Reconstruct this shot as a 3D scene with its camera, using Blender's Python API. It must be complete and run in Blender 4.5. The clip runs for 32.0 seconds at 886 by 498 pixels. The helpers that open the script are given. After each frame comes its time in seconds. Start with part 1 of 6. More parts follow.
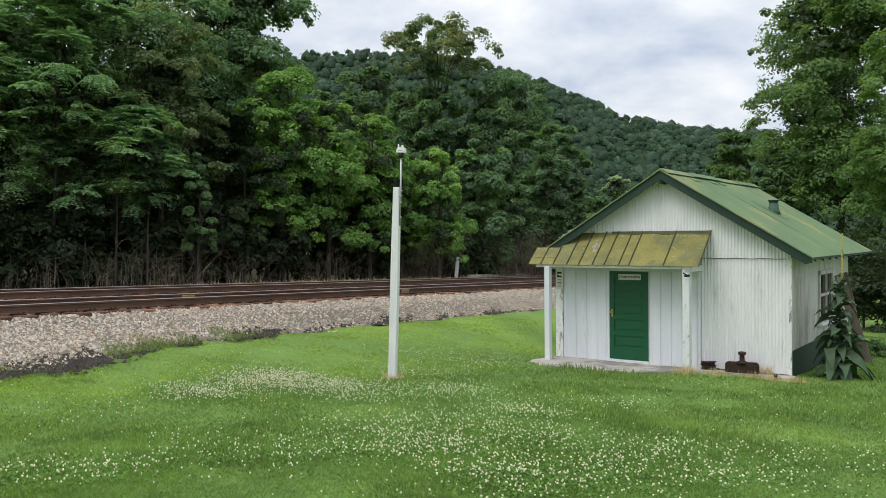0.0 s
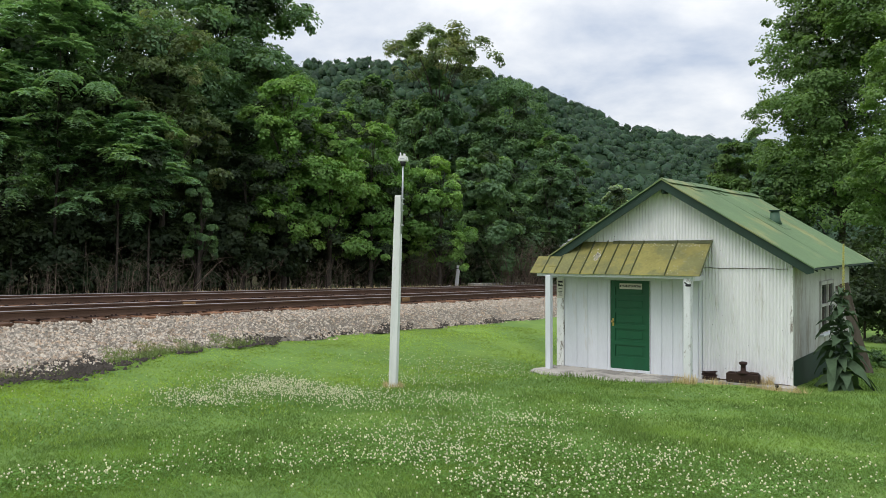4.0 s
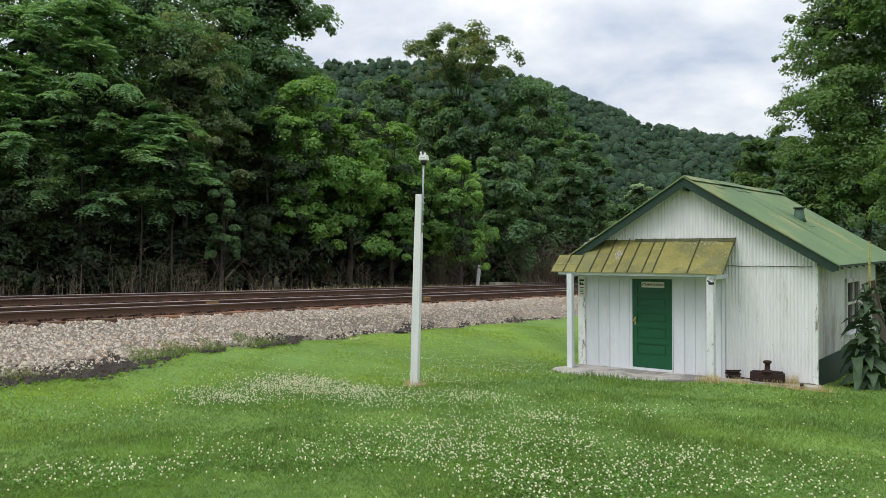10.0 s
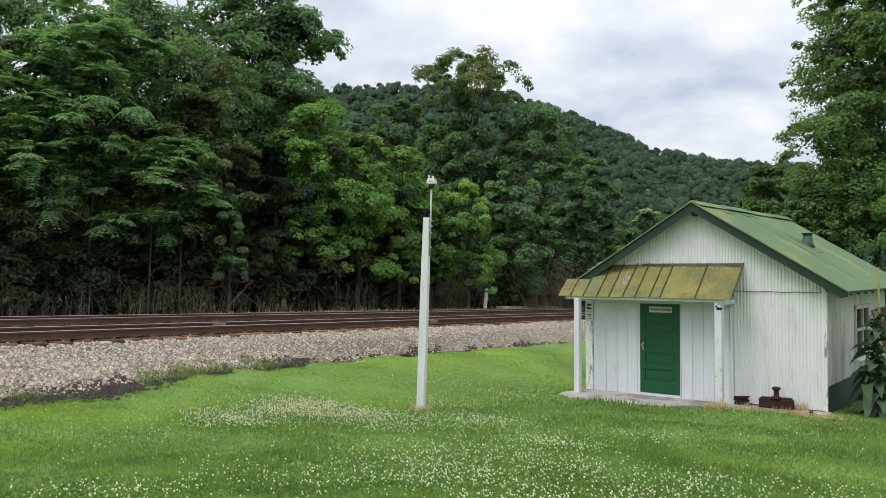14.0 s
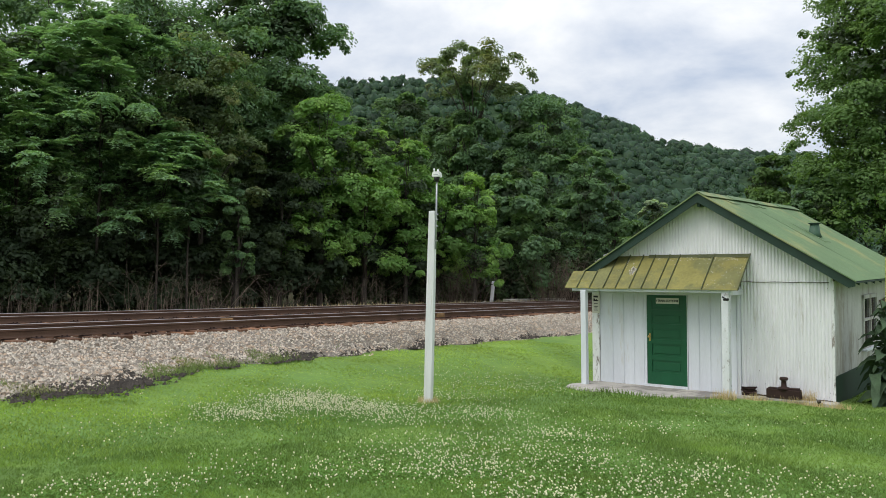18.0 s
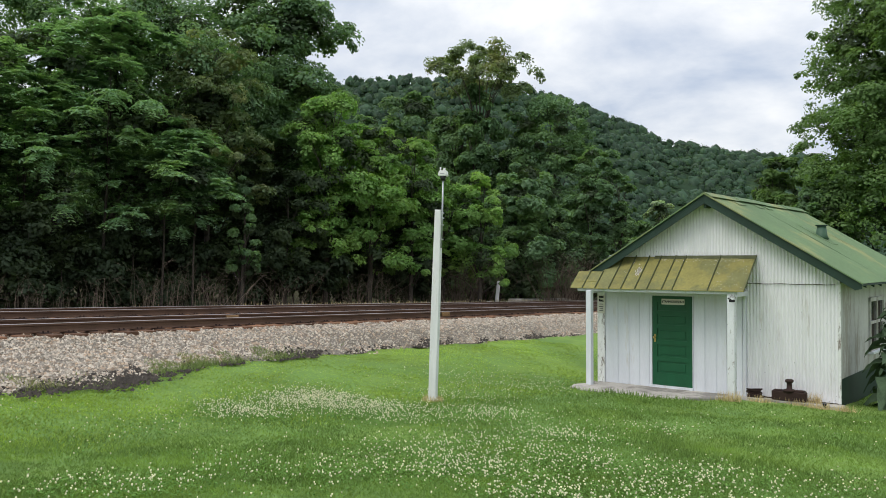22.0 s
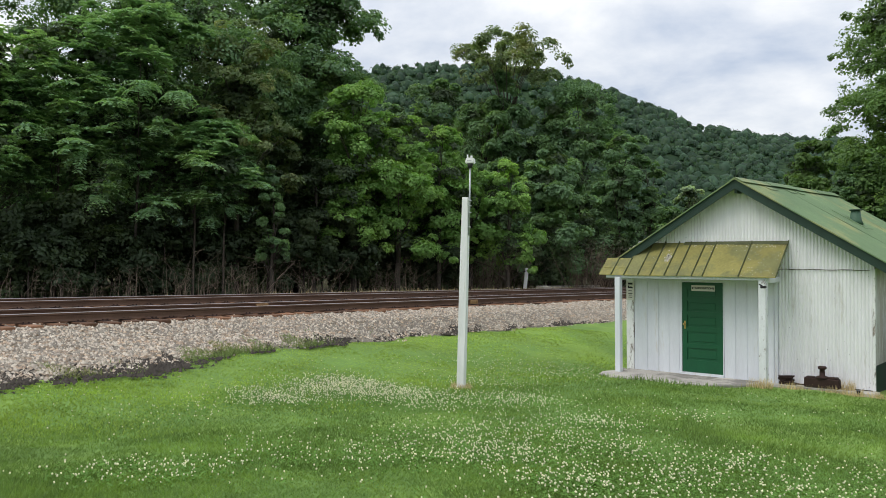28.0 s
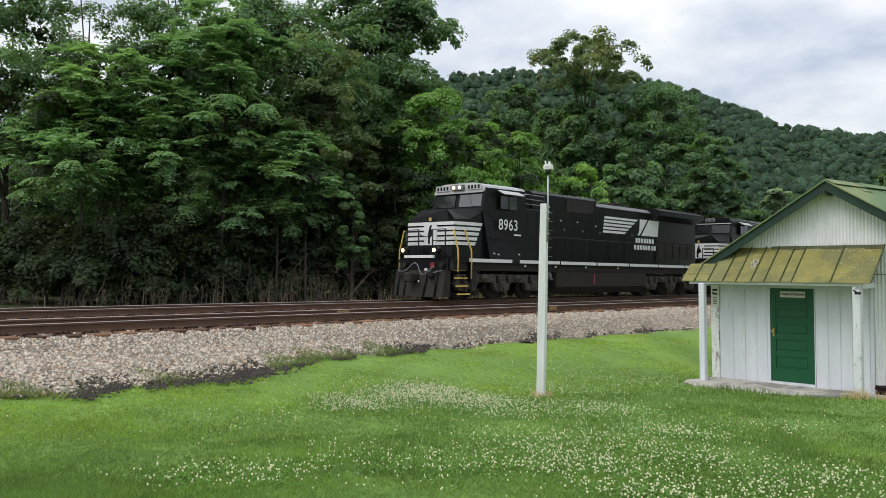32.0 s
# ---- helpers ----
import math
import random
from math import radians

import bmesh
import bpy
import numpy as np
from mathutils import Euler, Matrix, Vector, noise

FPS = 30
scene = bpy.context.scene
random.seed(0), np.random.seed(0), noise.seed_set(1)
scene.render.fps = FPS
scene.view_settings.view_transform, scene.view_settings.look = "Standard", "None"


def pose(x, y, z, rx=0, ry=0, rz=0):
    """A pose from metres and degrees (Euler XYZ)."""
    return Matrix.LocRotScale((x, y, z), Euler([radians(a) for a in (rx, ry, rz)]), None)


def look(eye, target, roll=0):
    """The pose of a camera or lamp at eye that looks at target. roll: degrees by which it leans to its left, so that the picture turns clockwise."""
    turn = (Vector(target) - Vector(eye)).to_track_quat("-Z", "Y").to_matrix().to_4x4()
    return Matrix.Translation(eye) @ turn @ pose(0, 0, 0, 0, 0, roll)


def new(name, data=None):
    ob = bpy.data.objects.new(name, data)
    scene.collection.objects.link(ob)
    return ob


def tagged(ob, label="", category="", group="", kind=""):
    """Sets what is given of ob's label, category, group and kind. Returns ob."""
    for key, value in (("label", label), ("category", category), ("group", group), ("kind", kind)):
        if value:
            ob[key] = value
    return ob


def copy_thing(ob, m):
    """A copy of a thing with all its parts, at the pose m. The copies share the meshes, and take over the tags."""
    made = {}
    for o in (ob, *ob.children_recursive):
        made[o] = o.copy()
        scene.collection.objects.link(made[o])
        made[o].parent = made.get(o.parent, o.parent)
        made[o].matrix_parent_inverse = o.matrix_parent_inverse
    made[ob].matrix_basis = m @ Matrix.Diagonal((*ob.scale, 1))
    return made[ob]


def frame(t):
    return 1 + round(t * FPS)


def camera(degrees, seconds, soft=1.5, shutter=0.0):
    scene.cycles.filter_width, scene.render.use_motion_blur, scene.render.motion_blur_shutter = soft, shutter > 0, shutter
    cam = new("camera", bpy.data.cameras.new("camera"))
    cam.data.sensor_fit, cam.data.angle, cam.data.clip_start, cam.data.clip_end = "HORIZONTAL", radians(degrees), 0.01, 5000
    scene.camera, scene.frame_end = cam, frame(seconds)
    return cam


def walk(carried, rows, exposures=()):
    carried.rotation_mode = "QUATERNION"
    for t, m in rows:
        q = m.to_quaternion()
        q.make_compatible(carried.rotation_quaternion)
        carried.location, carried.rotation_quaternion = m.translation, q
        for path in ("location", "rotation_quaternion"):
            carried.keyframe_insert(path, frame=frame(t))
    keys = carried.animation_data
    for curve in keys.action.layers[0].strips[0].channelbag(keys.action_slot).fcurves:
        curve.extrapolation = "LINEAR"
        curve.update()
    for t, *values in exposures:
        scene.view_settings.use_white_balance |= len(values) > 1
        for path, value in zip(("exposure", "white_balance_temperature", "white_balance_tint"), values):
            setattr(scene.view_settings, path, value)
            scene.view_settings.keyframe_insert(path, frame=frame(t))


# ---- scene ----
cam = camera(57.0, 32.0, soft=0.8)
PATH = [
    (0, (5.241, -18.61, 2.319), (4.323, -16.834, 2.341), 0.8),
    (0.5, (5.238, -18.63, 2.325), (4.332, -16.847, 2.348), 0.9),
    (1, (5.236, -18.633, 2.317), (4.334, -16.849, 2.349), 1.0),
    (1.5, (5.235, -18.632, 2.328), (4.336, -16.846, 2.354), 1.0),
    (2, (5.242, -18.633, 2.318), (4.341, -16.848, 2.339), 1.0),
    (2.5, (5.232, -18.624, 2.321), (4.323, -16.843, 2.353), 1.0),
    (4.5, (5.221, -18.616, 2.322), (4.301, -16.841, 2.367), 1.1),
    (5, (5.235, -18.612, 2.318), (4.313, -16.838, 2.372), 1.0),
    (5.5, (5.241, -18.626, 2.309), (4.312, -16.855, 2.375), 0.9),
    (6, (5.253, -18.646, 2.315), (4.322, -16.877, 2.382), 1.0),
    (6.5, (5.26, -18.635, 2.311), (4.332, -16.865, 2.384), 1.0),
    (7, (5.252, -18.639, 2.313), (4.325, -16.868, 2.384), 0.9),
    (7.5, (5.243, -18.628, 2.31), (4.313, -16.859, 2.367), 1.1),
    (8, (5.242, -18.647, 2.308), (4.306, -16.879, 2.355), 1.4),
    (8.5, (5.236, -18.627, 2.302), (4.293, -16.864, 2.342), 1.4),
    (9, (5.235, -18.642, 2.303), (4.286, -16.882, 2.339), 1.4),
    (9.5, (5.233, -18.629, 2.297), (4.277, -16.873, 2.336), 1.3),
    (10, (5.225, -18.624, 2.3), (4.261, -16.872, 2.341), 0.9),
    (10.5, (5.239, -18.646, 2.301), (4.281, -16.891, 2.35), 0.9),
    (11, (5.23, -18.613, 2.293), (4.271, -16.859, 2.358), 0.9),
    (11.5, (5.241, -18.629, 2.3), (4.276, -16.879, 2.368), 1.0),
    (12, (5.236, -18.634, 2.297), (4.269, -16.885, 2.371), 1.3),
    (12.5, (5.242, -18.637, 2.296), (4.273, -16.889, 2.374), 1.3),
    (13, (5.239, -18.632, 2.29), (4.267, -16.887, 2.368), 1.4),
    (13.5, (5.239, -18.64, 2.299), (4.262, -16.897, 2.383), 1.4),
    (14, (5.239, -18.638, 2.297), (4.259, -16.898, 2.395), 1.3),
    (14.5, (5.243, -18.639, 2.302), (4.253, -16.904, 2.4), 1.1),
    (16.5, (5.247, -18.649, 2.301), (4.237, -16.925, 2.385), 1.1),
    (17, (5.245, -18.646, 2.295), (4.237, -16.92, 2.382), 1.1),
    (17.5, (5.247, -18.624, 2.293), (4.245, -16.896, 2.377), 0.9),
    (18, (5.251, -18.645, 2.298), (4.257, -16.911, 2.379), 0.8),
    (18.5, (5.246, -18.643, 2.292), (4.25, -16.91, 2.368), 0.7),
    (19, (5.23, -18.627, 2.286), (4.229, -16.898, 2.366), 1.0),
    (19.5, (5.241, -18.643, 2.299), (4.247, -16.908, 2.379), 1.2),
    (20, (5.234, -18.637, 2.298), (4.246, -16.9, 2.372), 1.2),
    (20.5, (5.233, -18.634, 2.294), (4.246, -16.897, 2.378), 1.4),
    (21, (5.244, -18.636, 2.287), (4.252, -16.902, 2.372), 1.5),
    (21.5, (5.248, -18.637, 2.297), (4.247, -16.907, 2.376), 1.4),
    (22, (5.252, -18.647, 2.29), (4.246, -16.92, 2.369), 1.3),
    (22.5, (5.254, -18.646, 2.293), (4.244, -16.921, 2.369), 1.2),
    (23, (5.239, -18.632, 2.289), (4.228, -16.908, 2.362), 1.1),
    (23.5, (5.251, -18.637, 2.285), (4.239, -16.914, 2.367), 1.2),
    (24, (5.254, -18.641, 2.294), (4.239, -16.92, 2.376), 1.2),
    (24.5, (5.249, -18.631, 2.29), (4.231, -16.911, 2.358), 1.4),
    (25, (5.247, -18.67, 2.286), (4.217, -16.956, 2.357), 1.5),
    (25.5, (5.245, -18.608, 2.282), (4.195, -16.906, 2.34), 1.2),
    (27.5, (5.262, -18.636, 2.287), (4.208, -16.937, 2.335), 1.3),
    (28, (5.261, -18.651, 2.291), (4.197, -16.959, 2.338), 1.0),
    (28.5, (5.268, -18.631, 2.296), (4.198, -16.942, 2.341), 0.7),
    (29, (5.254, -18.64, 2.299), (4.185, -16.95, 2.349), 0.8),
    (29.5, (5.263, -18.644, 2.299), (4.188, -16.959, 2.356), 0.9),
    (30, (5.261, -18.638, 2.296), (4.171, -16.962, 2.354), 0.9),
    (30.5, (5.278, -18.659, 2.294), (4.148, -17.01, 2.355), 0.7),
    (31, (5.276, -18.667, 2.308), (4.11, -17.044, 2.37), 0.6),
    (31.5, (5.259, -18.637, 2.301), (4.054, -17.041, 2.347), 0.5),
    (32, (5.26, -18.657, 2.304), (4.039, -17.074, 2.364), 0.7),
]
walk(cam, [(t, look(eye, target, roll)) for t, eye, target, roll in PATH])

# ---- world, sun, exposure ----
EXPO = 0.0
world = bpy.data.worlds.new("overcast_sky")
scene.world = world
world.use_nodes = True
wn, wl = world.node_tree.nodes, world.node_tree.links
wn.clear()
w_out = wn.new("ShaderNodeOutputWorld")
w_sky = wn.new("ShaderNodeTexSky")
w_sky.sky_type, w_sky.sun_disc = "NISHITA", False
w_sky.sun_elevation, w_sky.sun_rotation = radians(53), radians(209)
w_sky.dust_density, w_sky.air_density = 2.0, 1.0
w_bg = wn.new("ShaderNodeBackground")
w_bg.inputs["Strength"].default_value = 0.122
w_co = wn.new("ShaderNodeTexCoord")
w_sep = wn.new("ShaderNodeSeparateXYZ")
wl.new(w_co.outputs["Generated"], w_sep.inputs[0])
# the direction spread on a flat cloud deck
w_up = wn.new("ShaderNodeMath"); w_up.operation = "ADD"; w_up.inputs[1].default_value = 0.3
wl.new(w_sep.outputs["Z"], w_up.inputs[0])
w_mx = wn.new("ShaderNodeMath"); w_mx.operation = "MAXIMUM"; w_mx.inputs[1].default_value = 0.08
wl.new(w_up.outputs[0], w_mx.inputs[0])
w_dx = wn.new("ShaderNodeMath"); w_dx.operation = "DIVIDE"
w_dy = wn.new("ShaderNodeMath"); w_dy.operation = "DIVIDE"
wl.new(w_sep.outputs["X"], w_dx.inputs[0]); wl.new(w_mx.outputs[0], w_dx.inputs[1])
wl.new(w_sep.outputs["Y"], w_dy.inputs[0]); wl.new(w_mx.outputs[0], w_dy.inputs[1])
w_cmb = wn.new("ShaderNodeCombineXYZ")
wl.new(w_dx.outputs[0], w_cmb.inputs[0]); wl.new(w_dy.outputs[0], w_cmb.inputs[1])
w_nz = wn.new("ShaderNodeTexNoise")
w_nz.inputs["Scale"].default_value, w_nz.inputs["Detail"].default_value, w_nz.inputs["Roughness"].default_value = 2.6, 7, 0.55
w_nz.inputs["Distortion"].default_value = 0.15
wl.new(w_cmb.outputs[0], w_nz.inputs["Vector"])
w_rmp = wn.new("ShaderNodeValToRGB")
w_rmp.color_ramp.elements[0].position, w_rmp.color_ramp.elements[0].color = 0.34, (4.7, 5.35, 6.5, 1)
w_rmp.color_ramp.elements[1].position, w_rmp.color_ramp.elements[1].color = 0.62, (8.8, 8.9, 9.0, 1)
wl.new(w_nz.outputs["Fac"], w_rmp.inputs["Fac"])
w_mix = wn.new("ShaderNodeMixRGB"); w_mix.inputs["Fac"].default_value = 0.86
wl.new(w_sky.outputs[0], w_mix.inputs["Color1"]); wl.new(w_rmp.outputs[0], w_mix.inputs["Color2"])
# an overcast sky grows brighter towards the zenith
w_zen = wn.new("ShaderNodeMapRange")
w_zen.inputs["To Min"].default_value, w_zen.inputs["To Max"].default_value = 0.9, 1.4
wl.new(w_sep.outputs["Z"], w_zen.inputs["Value"])
w_lum = wn.new("ShaderNodeVectorMath"); w_lum.operation = "SCALE"
wl.new(w_mix.outputs[0], w_lum.inputs[0]); wl.new(w_zen.outputs["Result"], w_lum.inputs["Scale"])
wl.new(w_lum.outputs[0], w_bg.inputs["Color"])
wl.new(w_bg.outputs[0], w_out.inputs["Surface"])

sun_data = bpy.data.lights.new("sun", "SUN")
sun_data.energy, sun_data.angle, sun_data.color = 1.45, radians(30), (1.0, 0.96, 0.9)
sun = new("sun", sun_data)
sun.matrix_basis = look((-22, -40, 60), (0, 0, 0))


# ---- materials ----
def mat(name, base, rough=0.8, metal=0.0, var=0.25, scale=3.0, fine=40.0, bump=0.2, dist=0.01, other=None, amount=0.5, spec=0.4, island=0.0, objvar=0.0, trans=0.0, local=False, stretch=(1, 1, 1)):
    """Noise at two scales over a base colour; other: a second colour in patches; island, objvar: change from piece to piece."""
    m = bpy.data.materials.new(name)
    m.use_nodes = True
    n, l = m.node_tree.nodes, m.node_tree.links
    bsdf = n["Principled BSDF"]
    bsdf.inputs["Roughness"].default_value, bsdf.inputs["Metallic"].default_value = rough, metal
    bsdf.inputs["Specular IOR Level"].default_value = spec
    if local:
        co = n.new("ShaderNodeTexCoord"); src = co.outputs["Object"]
    else:
        co = n.new("ShaderNodeNewGeometry"); src = co.outputs["Position"]
    if stretch != (1, 1, 1):
        mp = n.new("ShaderNodeMapping"); mp.inputs["Scale"].default_value = stretch
        l.new(src, mp.inputs["Vector"]); src = mp.outputs[0]
    big = n.new("ShaderNodeTexNoise"); big.inputs["Scale"].default_value, big.inputs["Detail"].default_value = scale, 5
    small = n.new("ShaderNodeTexNoise"); small.inputs["Scale"].default_value, small.inputs["Detail"].default_value = fine, 3
    l.new(src, big.inputs["Vector"]); l.new(src, small.inputs["Vector"])
    add = n.new("ShaderNodeMath"); add.operation = "MULTIPLY_ADD"; add.inputs[1].default_value, add.inputs[2].default_value = 0.6, 0.0
    l.new(big.outputs["Fac"], add.inputs[0])
    tot = n.new("ShaderNodeMath"); tot.operation = "MULTIPLY_ADD"; tot.inputs[1].default_value = 0.4
    l.new(small.outputs["Fac"], tot.inputs[0]); l.new(add.outputs[0], tot.inputs[2])
    val = tot.outputs[0]
    rng = n.new("ShaderNodeMapRange")
    rng.inputs["From Min"].default_value, rng.inputs["From Max"].default_value = 0.3, 0.7
    rng.inputs["To Min"].default_value, rng.inputs["To Max"].default_value = 1 - var, 1 + var
    l.new(val, rng.inputs["Value"])
    fac = rng.outputs["Result"]
    for w, node, sock in ((island, "ShaderNodeNewGeometry", "Random Per Island"), (objvar, "ShaderNodeObjectInfo", "Random")):
        if w:
            g = n.new(node)
            r2 = n.new("ShaderNodeMapRange")
            r2.inputs["To Min"].default_value, r2.inputs["To Max"].default_value = 1 - w, 1 + w
            l.new(g.outputs[sock], r2.inputs["Value"])
            mu = n.new("ShaderNodeMath"); mu.operation = "MULTIPLY"
            l.new(fac, mu.inputs[0]); l.new(r2.outputs["Result"], mu.inputs[1])
            fac = mu.outputs[0]
    col = n.new("ShaderNodeRGB"); col.outputs[0].default_value = (*base, 1)
    out = col.outputs[0]
    if other:
        pn = n.new("ShaderNodeTexNoise"); pn.inputs["Scale"].default_value, pn.inputs["Detail"].default_value = scale * 0.7, 6
        pn.inputs["Roughness"].default_value = 0.7
        l.new(src, pn.inputs["Vector"])
        pr = n.new("ShaderNodeMapRange"); pr.inputs["From Min"].default_value, pr.inputs["From Max"].default_value = 0.62 - 0.3 * amount, 0.72 - 0.3 * amount
        l.new(pn.outputs["Fac"], pr.inputs["Value"])
        mx = n.new("ShaderNodeMixRGB"); mx.inputs["Color2"].default_value = (*other, 1)
        l.new(pr.outputs["Result"], mx.inputs["Fac"]); l.new(out, mx.inputs["Color1"])
        out = mx.outputs[0]
    sc = n.new("ShaderNodeVectorMath"); sc.operation = "SCALE"
    l.new(out, sc.inputs[0]); l.new(fac, sc.inputs["Scale"])
    l.new(sc.outputs[0], bsdf.inputs["Base Color"])
    if bump:
        b = n.new("ShaderNodeBump"); b.inputs["Strength"].default_value, b.inputs["Distance"].default_value = bump, dist
        l.new(val, b.inputs["Height"]); l.new(b.outputs[0], bsdf.inputs["Normal"])
    if trans:
        tr = n.new("ShaderNodeBsdfTranslucent")
        br = n.new("ShaderNodeVectorMath"); br.operation = "MULTIPLY"; br.inputs[1].default_value = (1.25, 1.35, 0.6)
        l.new(sc.outputs[0], br.inputs[0]); l.new(br.outputs[0], tr.inputs["Color"])
        ms = n.new("ShaderNodeMixShader"); ms.inputs["Fac"].default_value = trans
        l.new(bsdf.outputs[0], ms.inputs[1]); l.new(tr.outputs[0], ms.inputs[2])
        l.new(ms.outputs[0], n["Material Output"].inputs["Surface"])
    return m


def glow(name, colour, strength):
    m = bpy.data.materials.new(name)
    m.use_nodes = True
    b = m.node_tree.nodes["Principled BSDF"]
    b.inputs["Base Color"].default_value = (*colour, 1)
    b.inputs["Emission Color"].default_value, b.inputs["Emission Strength"].default_value = (*colour, 1), strength
    return m


M_GRASS = mat("lawn_soil_green", (0.15, 0.255, 0.066), 0.95, var=0.25, scale=0.5, fine=14, bump=0.5, dist=0.02, other=(0.195, 0.305, 0.07), amount=0.5, spec=0.15)
M_BLADE = mat("grass_blade_green", (0.158, 0.245, 0.077), 0.7, var=0.36, scale=1.1, fine=7, bump=0, other=(0.2, 0.295, 0.082), amount=0.4, spec=0.15, island=0.2, trans=0.5)
M_BLADE_BANK = mat("yellow_green_bank_grass", (0.275, 0.375, 0.092), 0.7, var=0.3, scale=0.6, fine=6, bump=0, other=(0.35, 0.46, 0.115), amount=0.5, spec=0.15, island=0.2, trans=0.5)
M_BLOOM = mat("clover_bloom_white", (0.78, 0.76, 0.5), 0.8, var=0.1, bump=0, island=0.2)
M_WEED = mat("muted_weed_green", (0.19, 0.25, 0.095), 0.8, var=0.3, scale=1.5, fine=8, bump=0, other=(0.25, 0.25, 0.12), amount=0.4, spec=0.1, island=0.35, trans=0.25)
M_CLOVER = mat("clover_leaf", (0.15, 0.28, 0.07), 0.8, var=0.2, bump=0, island=0.25, spec=0.08, trans=0.25)
M_BALLAST = mat("limestone_ballast", (0.42, 0.375, 0.31), 0.9, var=0.2, scale=9, fine=40, bump=0.4, island=0.55, other=(0.36, 0.27, 0.19), amount=0.45)
# bed darker than the stones: the shade of their gaps is in its colour
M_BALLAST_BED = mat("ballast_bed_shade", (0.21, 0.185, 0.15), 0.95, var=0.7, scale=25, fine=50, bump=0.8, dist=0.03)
M_CINDER = mat("dark_cinder_soil", (0.05, 0.042, 0.034), 0.95, var=0.5, scale=4, fine=30, bump=0.6)
M_RAIL = mat("rusty_rail_steel", (0.115, 0.066, 0.043), 0.75, 0.2, var=0.3, scale=2, fine=40, bump=0.2, dist=0.002)
M_RAILTOP = mat("polished_rail_head", (0.38, 0.35, 0.33), 0.45, 0.3, var=0.15, scale=1, fine=30, bump=0)
M_TIE = mat("weathered_timber_tie", (0.17, 0.088, 0.05), 0.9, var=0.4, scale=3, fine=40, objvar=0.65, bump=0.5)
M_RUSTDARK = mat("dark_rusted_iron", (0.04, 0.022, 0.018), 0.8, 0.3, var=0.4, scale=6, fine=50, bump=0.5, dist=0.004)
M_LEAFFLOOR = mat("leaf_litter", (0.055, 0.045, 0.028), 0.95, var=0.4, scale=1.0, fine=12, bump=0.8, dist=0.05, other=(0.04, 0.06, 0.02), spec=0.03)
M_DRYGRASS = mat("dry_tan_grass", (0.56, 0.45, 0.23), 0.9, var=0.25, scale=0.6, fine=8, bump=0, island=0.3)
M_BARK = mat("grey_brown_bark", (0.065, 0.053, 0.042), 0.9, var=0.35, scale=4, fine=30, bump=0.7, dist=0.02)
M_TWIG = mat("dead_grey_brush_stem", (0.2, 0.155, 0.115), 0.9, var=0.3, scale=1, fine=20, bump=0, island=0.4)


def leafmat(name, base, other, amount=0.4, isl=0.22):
    return mat(name, base, 0.55, var=0.24, scale=0.5, fine=2.4, bump=0, other=other, amount=amount, spec=0.2, island=isl, trans=0.42)


M_LEAF_DARK = leafmat("dark_green_leaf", (0.15, 0.25, 0.135), (0.205, 0.325, 0.145))
M_LEAF_MID = leafmat("mid_green_leaf", (0.14, 0.235, 0.118), (0.19, 0.3, 0.13))
M_LEAF_FRESH = leafmat("summer_green_leaf", (0.14, 0.235, 0.085), (0.19, 0.295, 0.1))
M_LEAF_LIGHT = leafmat("fresh_green_leaf", (0.2, 0.35, 0.11), (0.29, 0.45, 0.13))
M_LEAF_BLUE = leafmat("blue_green_sumac_leaf", (0.2, 0.335, 0.18), (0.27, 0.415, 0.19))
M_LEAF_OLIVE = leafmat("olive_green_leaf", (0.175, 0.235, 0.12), (0.28, 0.3, 0.14))
M_LEAF_PALE = leafmat("pale_silvery_leaf", (0.3, 0.4, 0.26), (0.48, 0.55, 0.42))
# leaves below the canopy, the overhanging trees' shade mixed into their colour
M_LEAF_SHADE = leafmat("shaded_leaf_green", (0.06, 0.088, 0.05), (0.085, 0.12, 0.058))
# bluer than the near trees: distance haze is put into this leaf colour
M_HILL_LEAF = leafmat("hill_tree_leaf", (0.058, 0.11, 0.068), (0.088, 0.152, 0.08), isl=0.4)
M_HILL = mat("hill_canopy_green", (0.03, 0.06, 0.03), 0.9, var=0.35, scale=0.12, fine=0.9, bump=0.9, dist=0.8, other=(0.05, 0.09, 0.04), amount=0.5, island=0.2, spec=0.1)

M_WHITE = mat("white_painted_corrugated_iron", (0.76, 0.765, 0.775), 0.55, var=0.07, scale=1.5, fine=12, bump=0.1, other=(0.55, 0.53, 0.48), amount=0.06, stretch=(4, 4, 0.5))
M_WHITEWOOD = mat("white_painted_boards", (0.67, 0.70, 0.74), 0.6, var=0.08, scale=2, fine=20, bump=0.15, other=(0.6, 0.6, 0.58), amount=0.15, stretch=(3, 3, 0.4))
M_PEEL = mat("peeling_white_paint", (0.74, 0.75, 0.74), 0.7, var=0.1, scale=6, fine=50, bump=0.4, other=(0.22, 0.19, 0.16), amount=0.34, stretch=(2, 2, 0.6))
M_POST = mat("chipped_white_post_paint", (0.7, 0.72, 0.74), 0.65, var=0.08, scale=9, fine=50, bump=0.3, other=(0.24, 0.21, 0.18), amount=0.16, stretch=(2, 2, 0.8))
M_POLE = mat("weathered_white_pole", (0.72, 0.73, 0.72), 0.65, var=0.1, scale=3, fine=30, bump=0.2, other=(0.5, 0.48, 0.42), amount=0.12, stretch=(4, 4, 0.5))
M_GREENDOOR = mat("green_gloss_door_paint", (0.008, 0.085, 0.035), 0.42, var=0.15, scale=3, fine=30, bump=0.06, stretch=(1, 1, 0.4))
